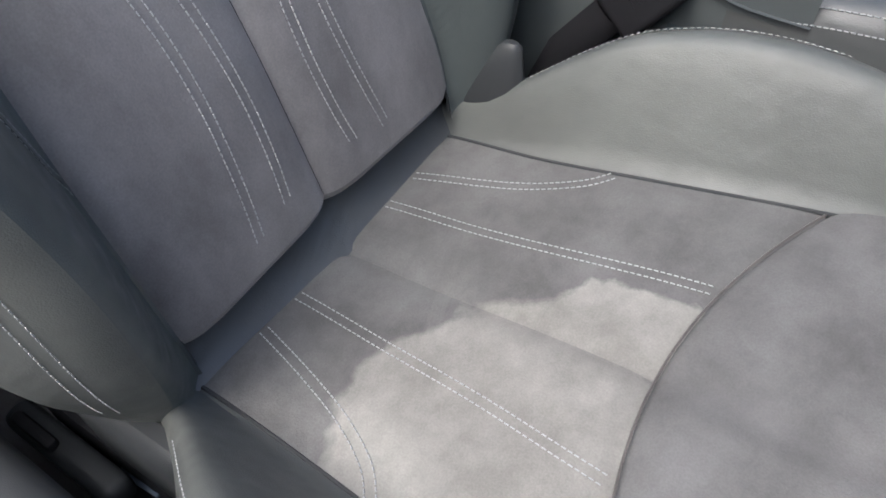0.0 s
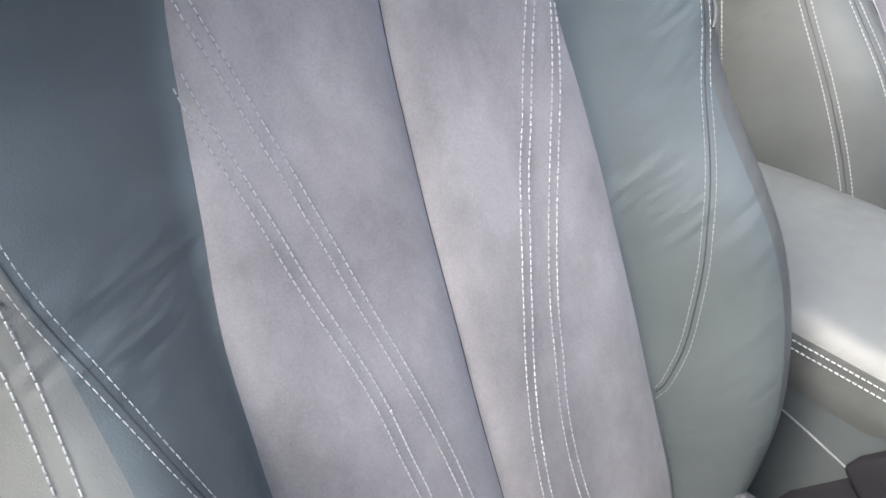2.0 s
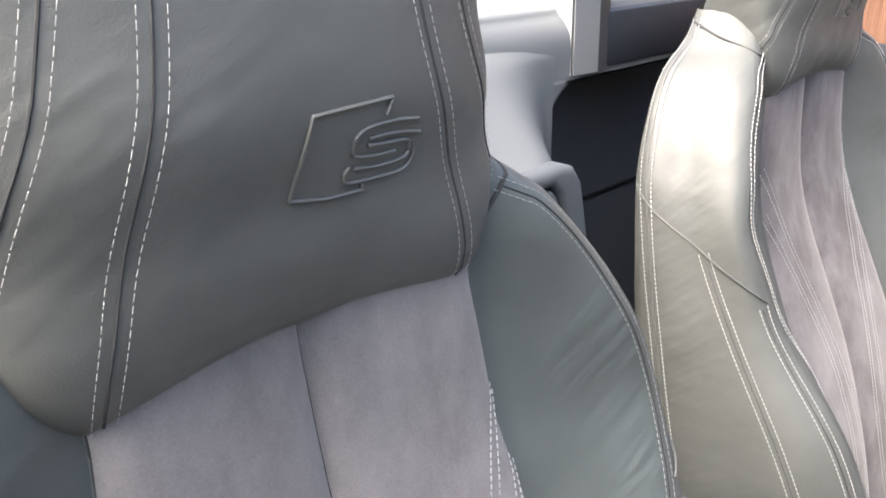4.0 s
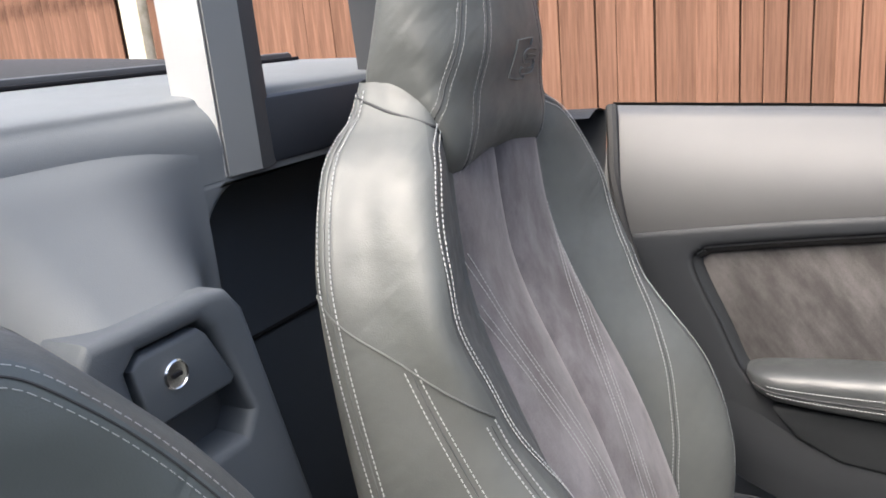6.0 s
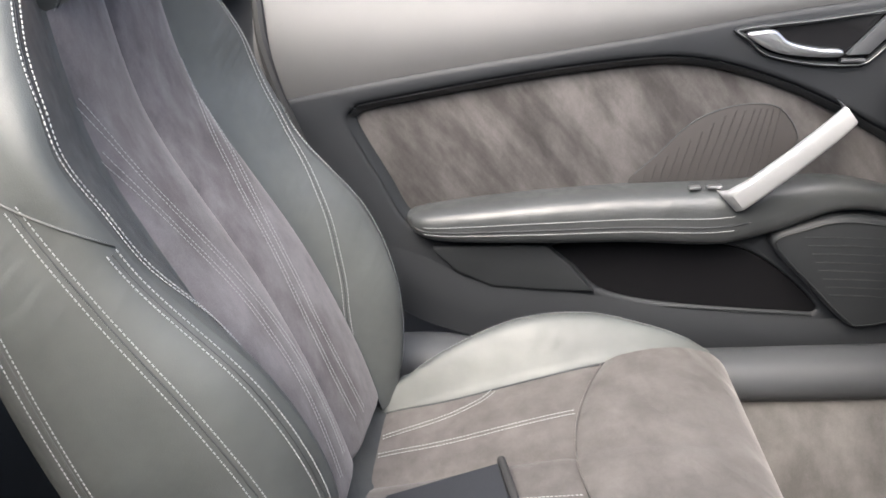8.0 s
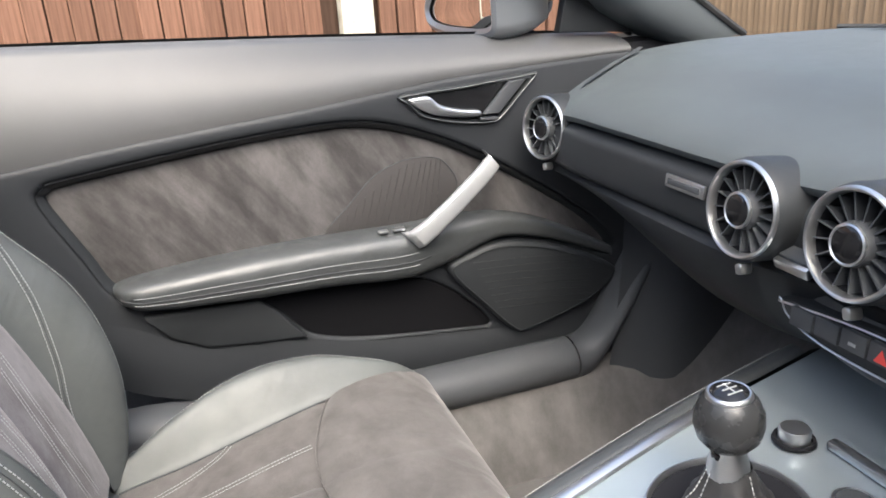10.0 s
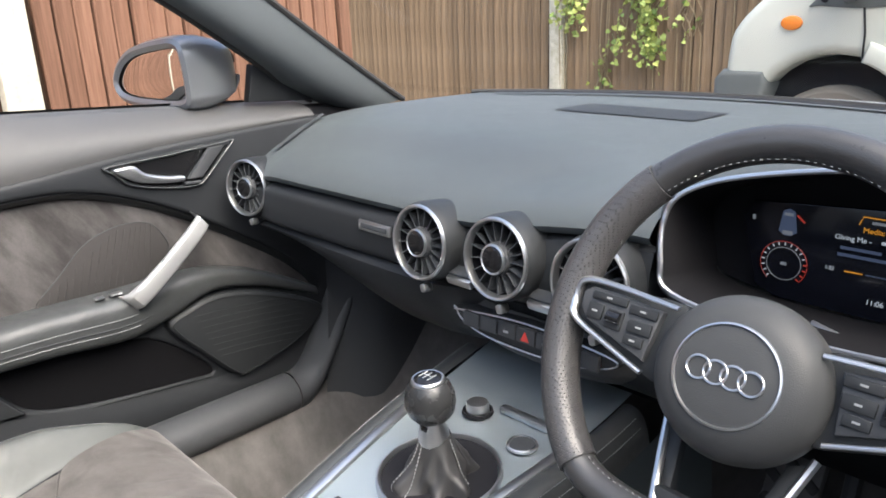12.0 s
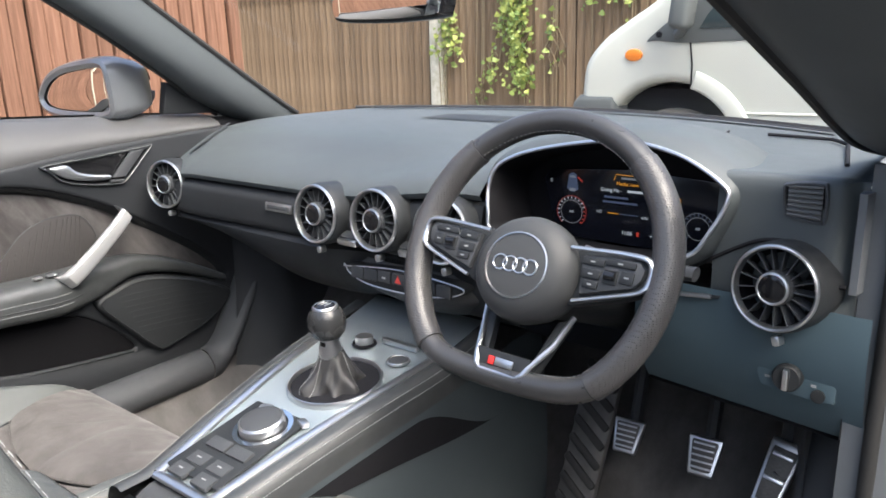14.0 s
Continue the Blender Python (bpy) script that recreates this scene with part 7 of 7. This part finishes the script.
def bulkhead():
    b = thing("bulkhead", (0, -0.30, 0.20), "dark bulkhead behind the seats with padded top", "bulkhead", "", "structure")
    def pad(x, t):
        pts = [(0.0, -0.262, 0.60), (0.3, -0.265, 0.80), (0.5, -0.268, 0.93), (0.62, -0.2685, 1.0), (0.72, -0.2705, 1.040), (0.78, -0.284, 1.061), (0.85, -0.314, 1.074), (1.0, -0.62, 1.090)]
        y, z = table(pts, t)
        return Vector((x, y, z))
    # front of the pad: stops beside the box and above the hollows behind the seats
    half = [(0.0, 0.60), (0.118, 0.60), (0.126, 0.70), (0.130, 0.90)]
    half += [(0.200 - 0.070 * math.cos(k), 0.920 + 0.070 * math.sin(k)) for k in span(0, math.pi / 2, 12)]
    half += [(0.25, 0.990), (0.74, 0.990), (0.74, 1.004)]
    shape = [(x - 0.01, z) for x, z in half[1:]] + [(-x - 0.01, z) for x, z in half[:0:-1]]
    ahead_m = Matrix(((-1, 0, 0, 0), (0, 0, 1, 0), (0, 1, 0, 0), (0, 0, 0, 1)))
    part("padded_front", plate([(-x, z) for x, z in shape], 0.07, Matrix.Translation((0, -0.2685, 0)) @ ahead_m, 0.012, (), None, 4), BULKHEAD, b, "grey padded bulkhead front")
    part("padded_top", sheet(pad, span(-0.75, 0.75, 40), span(0.61, 1, 30)), BULKHEAD, b, "grey padded bulkhead top")
    def swell(x, z):
        """The middle of the pad swells forward towards the locked box."""
        k = min(1.0, max(0.0, (1.046 - z) / 0.112)) ** 1.2 * ease((x + 0.146) / 0.135) * ease((0.126 - x) / 0.085)
        return Vector((x, -0.2680 + 0.098 * k - 0.010 * ease((z - 1.02) / 0.03), z))
    part("pad_swell", sheet(swell, span(-0.146, 0.126, 34), span(0.930, 1.044, 20)), BULKHEAD, b, "swelling middle of the padded bulkhead")
    part("swell_side", sheet(swell, span(-0.146, -0.055, 16), span(0.70, 0.930, 16)), BULKHEAD, b)
    part("back_wall", box((1.5, 0.02, 0.985), pose(0, -0.35, 0.5425)), NAVY, b)
    part("lining_seam", box((1.42, 0.004, 0.005), pose(0, -0.339, 0.80), 0.0015), DARK, b)
    part("deck_strip", box((1.46, 0.05, 0.018), pose(0, -0.63, 1.094), 0.006), SOFT, b)
    part("deck_groove", box((1.46, 0.006, 0.006), pose(0, -0.595, 1.092), 0.002), DARK, b)
    # side quarter panels
    for s in (-1, 1):
        part("quarter_panel", sheet(lambda y, t, s=s: Vector((s * (0.735 + 0.03 * t - 0.02 * math.sin(math.pi * t)), y, 0.45 + 0.53 * t)), span(-0.62, -0.075, 14), span(0, 1, 14)), SOFT, b)
        part("quarter_top", sheet(lambda y, t, s=s: Vector((s * (0.765 - 0.09 * t), y, 0.978 + 0.008 * math.sin(math.pi * t))), span(-0.62, -0.075, 14), span(0, 1, 8)), PLASTIC, b)
        # lower cabin sides that close the shell
        part("rear_side", box((0.03, 0.6, 0.5), pose(s * 0.76, -0.36, 0.30)), DARK, b)
    t = thing("tonneau", (0, -1.0, 0.9), "black folded soft top cover behind the cabin", "soft top")
    part("cover", sheet(lambda x, u: Vector((x, -0.66 - 0.5 * u, 1.085 + 0.055 * math.sin(math.pi * min(1, u * 0.9 + 0.1)) - 0.03 * (x / 0.7) ** 2)), span(-0.74, 0.74, 24), span(0, 1, 16)), FABRIC, t)
    # locked box between the seats
    k = thing("storage_box", (-0.01, -0.22, 0.60), "black through-load cover with a steel lock", "storage box")
    front = [(p[0], p[1]) for p in ((0.085, 0.60), (0.060, 0.915), (0.048, 0.930), (-0.060, 0.930), (-0.082, 0.925), (-0.097, 0.905), (-0.155, 0.66), (-0.17, 0.60))]
    def ahead(y):
        return Matrix.Translation((0, y, 0)) @ Matrix(((-1, 0, 0, 0), (0, 0, 1, 0), (0, 1, 0, 0), (0, 0, 0, 1)))
    fx = lambda pts: [(-(0.0266 + 0.923 * x), 0.0848 + 0.923 * z) for x, z in pts]
    door_o = [(0.020, 0.898), (0.010, 0.906), (-0.046, 0.906), (-0.054, 0.898), (-0.075, 0.855), (-0.070, 0.848), (0.012, 0.848)]
    hole = fx([(0.024, 0.90), (0.012, 0.910), (-0.048, 0.910), (-0.058, 0.900), (-0.088, 0.815), (-0.076, 0.798), (0.0, 0.798), (0.012, 0.812)])
    part("box_front", plate(fx(front), 0.06, ahead(-0.162), 0.008, (hole,), None, 3), BOX_GREY, k, "black moulded cover")
    part("dish", plate(offset(hole, -0.002), 0.004, ahead(-0.196)), SOFT, k)
    part("latch_door", plate(fx(door_o), 0.012, ahead(-0.1635), 0.004, (), None, 3), BOX_GREY, k, "small black latch handle")
    m = ahead(-0.1635) @ pose(-0.0118, 0.898, 0.0)
    lk = part("lock", lathe([(0.0108, -0.004), (0.0108, 0.0015), (0.0097, 0.0026), (0.0090, 0.0016), (0.0, 0.0018)], m, 36), CHROME, k, "round steel lock")
    part("keyhole", box((0.0085, 0.0030, 0.001), m @ pose(0, 0, 0.0022)), DARK, lk)


FABRIC = material("soft_top_fabric", (0.022, 0.022, 0.024), 0.9)
bump(FABRIC, tex(FABRIC, "noise", 600, 2).outputs[0], 0.5, 0.001)
bulkhead()


def roll_hoop(xc, label):
    h = thing("roll_hoop", (xc, -0.31, 1.0), label, "roll hoop", "roll hoops")
    sect = [(0.196, -0.310), (0.186, -0.266), (0.145, -0.261), (0.117, -0.267), (0.117, -0.310)]
    zs = (0.997, 1.06, 1.15, 1.25, 1.31)
    for s in (-1, 1):
        def at(p, z, k=0.0, s=s):
            return Vector((xc + s * (p[0] + k - 0.02 * (z - 1.0)), p[1] - 0.02 * (z - 1.0), z))
        leg = part("leg", loft([[at(p, z) for p in sect] for z in zs]), SOFT, h, "dark plastic hoop leg")
        part("inner_face", loft([[at(p, z, 0.0025) for p in ((0.1955, -0.309), (0.1862, -0.268), (0.180, -0.270), (0.188, -0.309))] for z in zs]), SATIN, leg, "bright satin aluminium face")
        part("edge_cover", loft([[at(p, z, 0.002) for p in ((0.1845, -0.2652), (0.1445, -0.2602), (0.145, -0.268), (0.183, -0.272))] for z in zs]), GREYTRIM, leg, "mid-grey plastic edge cover")
    part("skirt", box((0.245, 0.05, 0.066), pose(xc, -0.290, 1.030), 0.006), NAVY_DARK, h, "dark panel at the foot of the hoop")
    part("top_bar", loft([[Vector((xc + x, -0.287 + dy - 0.02 * (zz - 1.0), zz)) for dy, zz in ((-0.028, 1.29), (0.028, 1.29), (0.022, 1.335), (-0.022, 1.335))] for x in (-0.19, -0.12, 0.12, 0.19)]), ALU, h)


PILLAR = grained("pillar_grey", (0.082, 0.092, 0.098), 0.55)
GREYTRIM = grained("grey_trim_plastic", (0.16, 0.17, 0.175), 0.45)
roll_hoop(-0.365, "aluminium roll hoop behind the passenger seat")
roll_hoop(0.365, "aluminium roll hoop behind the driver seat")

# ---- windscreen pillars, header, rear-view mirror ----
def pillar(s, label):
    p = thing("windscreen_pillar", (s * 0.70, 1.05, 0.90), label, "pillar", "windscreen pillars", "structure")
    if s < 0:
        lo = spline([(-0.765, 1.06, 0.915), (-0.742, 0.98, 0.957), (-0.713, 0.905, 1.008), (-0.665, 0.70, 1.132), (-0.62, 0.47, 1.25), (-0.58, 0.30, 1.30)], 6)
        hi = spline([(-0.66, 1.225, 0.905), (-0.662, 1.15, 0.955), (-0.66, 1.04, 1.030), (-0.645, 0.835, 1.168), (-0.61, 0.62, 1.30), (-0.58, 0.44, 1.37)], 6)
    else:
        lo = spline([(-0.75, 1.00, 0.90), (-0.765, 0.81, 0.96), (-0.765, 0.62, 1.06), (-0.755, 0.42, 1.15), (-0.735, 0.22, 1.22), (-0.72, 0.12, 1.26)], 6)
        hi = spline([(-0.665, 1.22, 0.895), (-0.652, 0.92, 0.950), (-0.632, 0.70, 1.034), (-0.617, 0.53, 1.10), (-0.605, 0.40, 1.15), (-0.592, 0.26, 1.205)], 6)
    def face(i, t):
        a, b = Vector(lo[int(i)]), Vector(hi[int(i)])
        q = a.lerp(b, t)
        q += Vector((0.022, -0.03, -0.012)) * math.sin(math.pi * t) * (1 if s < 0 else 0.4)
        return Vector((-s * q.x if s > 0 else q.x, q.y, q.z))
    part("trim", sheet(face, list(range(len(lo))), span(0, 1, 10)), PILLAR, p, "dark pillar trim")
    def shell(i, t):
        a, b = Vector(lo[int(i)]), Vector(hi[int(i)])
        q = a.lerp(b, t) + Vector((-0.05, 0.04, 0.05)) * math.sin(math.pi * t)
        return Vector((-s * q.x if s > 0 else q.x, q.y, q.z))
    part("outer_shell", sheet(shell, list(range(len(lo))), span(0, 1, 8)), CARPAINT, p)
    part("seal", tube([(s * -q[0], q[1], q[2]) if s > 0 else tuple(q) for q in hi], 0.006, 6), RUBBER, p)
    part("window_seal", tube([(s * -q[0], q[1], q[2]) if s > 0 else tuple(q) for q in lo], 0.006, 6), RUBBER, p)
    # corner triangle by the mirror
    tri = [(0.90, 0.93), (1.06, 0.918), (1.03, 0.955), (0.96, 0.985), (0.915, 1.0)]
    part("corner_trim", plate(tri, 0.02, at_x(-0.735) if s < 0 else Matrix.Translation((0.755, 0, 0)) @ FACE_X, 0.004), PLASTIC, p)


pillar(-1, "dark windscreen pillar on the passenger side")
pillar(1, "dark windscreen pillar on the driver side")


def screen_header():
    h = thing("windscreen", (0, 1.2, 0.90), "clear windscreen with dark header rail", "windscreen", "", "structure")
    top = lambda x: Vector((x, 0.46 + 0.10 * (1 - (x / 0.56) ** 2), 1.37 + 0.015 * (1 - (x / 0.56) ** 2)))
    low = lambda x: Vector((x * 1.12, glass_y(x * 1.12) + 0.004, 0.904))
    part("glass", sheet(lambda x, t: low(x).lerp(top(x), t) + Vector((0, 0.03, 0.03)) * math.sin(math.pi * t), span(-0.55, 0.55, 20), span(0, 1, 12)), CLEAR, h, "clear windscreen glass").visible_shadow = False
    part("header_rail", tube([top(x) for x in span(-0.56, 0.56, 20)], 0.03, 10, None, False, 0.6), SOFT, h)
    part("lower_seal", tube([low(x) for x in span(-0.57, 0.57, 30)], 0.005, 6), RUBBER, h)
    m = thing("rear_view_mirror", (-0.04, 0.80, 1.10), "black rear-view mirror hanging from the windscreen", "rear-view mirror")
    o = [(p[0], p[1]) for p in spline([(-0.155, 1.145), (-0.150, 1.118), (-0.130, 1.108), (-0.03, 1.104), (0.07, 1.108), (0.085, 1.118), (0.090, 1.145), (0.085, 1.172), (0.06, 1.178), (-0.03, 1.182), (-0.13, 1.178), (-0.15, 1.17)], 4, True)]
    part("housing", plate(o, 0.03, Matrix.Translation((0, 0.872, 0)) @ FACE_REAR, 0.008, (), None, 3), GLOSS, m)
    part("mirror_glass", plate(offset(o, 0.006), 0.003, Matrix.Translation((0, 0.8705, 0)) @ FACE_REAR, 0.001), MIRROR, m)
    part("mount", tube([(-0.03, 0.89, 1.16), (-0.03, 0.93, 1.20), (-0.03, 0.97, 1.24)], 0.012, 8), PLASTIC, m)


CLEAR = bpy.data.materials.new("clear_glass")
CLEAR.use_nodes = True
_cn, _cl = CLEAR.node_tree.nodes, CLEAR.node_tree.links
_tr = _cn.new("ShaderNodeBsdfTransparent")
_gl = _cn.new("ShaderNodeBsdfGlossy")
_gl.inputs["Roughness"].default_value = 0.01
_mx = _cn.new("ShaderNodeMixShader")
_mx.inputs[0].default_value = 0.045
_cl.new(_tr.outputs[0], _mx.inputs[1])
_cl.new(_gl.outputs[0], _mx.inputs[2])
_cl.new(_mx.outputs[0], _cn["Material Output"].inputs[0])
screen_header()


# ---- bonnet ahead of the screen ----
def bonnet():
    b = thing("bonnet", (0, 2.0, 0.5), "grey car bonnet ahead of the windscreen", "car body", "", "structure")
    part("bonnet_panel", sheet(lambda x, t: Vector((x, glass_y(x) + 0.03 + 0.9 * t, 0.885 - 0.16 * t * t - 0.06 * (x / 0.7) ** 2)), span(-0.75, 0.75, 20), span(0, 1, 10)), CARPAINT, b)
    for k in (-1, 1):
        part("post_foot", box((0.06, 0.30, 0.62), pose(k * 0.745, 1.03, 0.60), 0.02), DARK, b)
        part("wing", box((0.04, 1.0, 0.66), pose(k * 0.745, 1.46, 0.50), 0.01), DARK, b)
    part("firewall", box((1.36, 0.03, 0.60), pose(0, 1.42, 0.50)), DARK, b)


bonnet()


# ---- seat belts hanging beside the seats ----
def seat_belt(s, label):
    b = thing("seat_belt", (s * 0.66, 0.0, 0.30), label, "seat belt", "seat belts")
    path = spline([(s * 0.690, -0.215, 0.985), (s * 0.662, -0.150, 0.93), (s * 0.650, -0.085, 0.80), (s * 0.652, -0.02, 0.62), (s * 0.655, 0.03, 0.42), (s * 0.655, 0.04, 0.33)], 8)
    rings = []
    for i, p in enumerate(path):
        t = Vector(path[min(i + 1, len(path) - 1)]) - Vector(path[max(i - 1, 0)])
        t.normalize()
        w = t.cross(Vector((1, 0, 0))).normalized()
        n = t.cross(w).normalized()
        rings.append([Vector(p) + w * a + n * c for a, c in ((-0.023, -0.0008), (0.023, -0.0008), (0.023, 0.0008), (-0.023, 0.0008))])
    part("webbing", loft(rings), WEBBING, b, "black woven belt webbing")
    part("guide", box((0.05, 0.09, 0.03), pose(s * 0.700, -0.235, 0.985, -10, 0, 0), 0.01, None, 3), PLASTIC, b, "black belt guide")


WEBBING = material("belt_webbing", (0.022, 0.024, 0.028), 0.7, 0.0, 0.25)
bump(WEBBING, tex(WEBBING, "noise", 500, 2, 0.5, (0.2, 1, 3)).outputs[0], 0.5, 0.0006)
seat_belt(-1, "black seat belt hanging beside the passenger seat")
seat_belt(1, "black seat belt hanging beside the driver seat")


# ---- slim pouch lying on the passenger cushion ----
def seat_pouch():
    p = thing("pouch", (-0.30, 0.215, 0.412), "slim dark woven pouch lying on the passenger cushion", "pouch")
    m = Matrix.Translation((-0.283, 0.214, 0.424)) @ Matrix.Rotation(radians(14), 4, 'Z') @ Matrix.Rotation(radians(8), 4, 'X')
    part("cover", box((0.10, 0.14, 0.014), m, 0.005, None, 3), WEBBING, p, "dark woven cover")
    part("edge_band", box((0.104, 0.010, 0.022), m @ pose(0, 0.072, 0.003), 0.004), RUBBER, p, "black edge band")


seat_pouch()
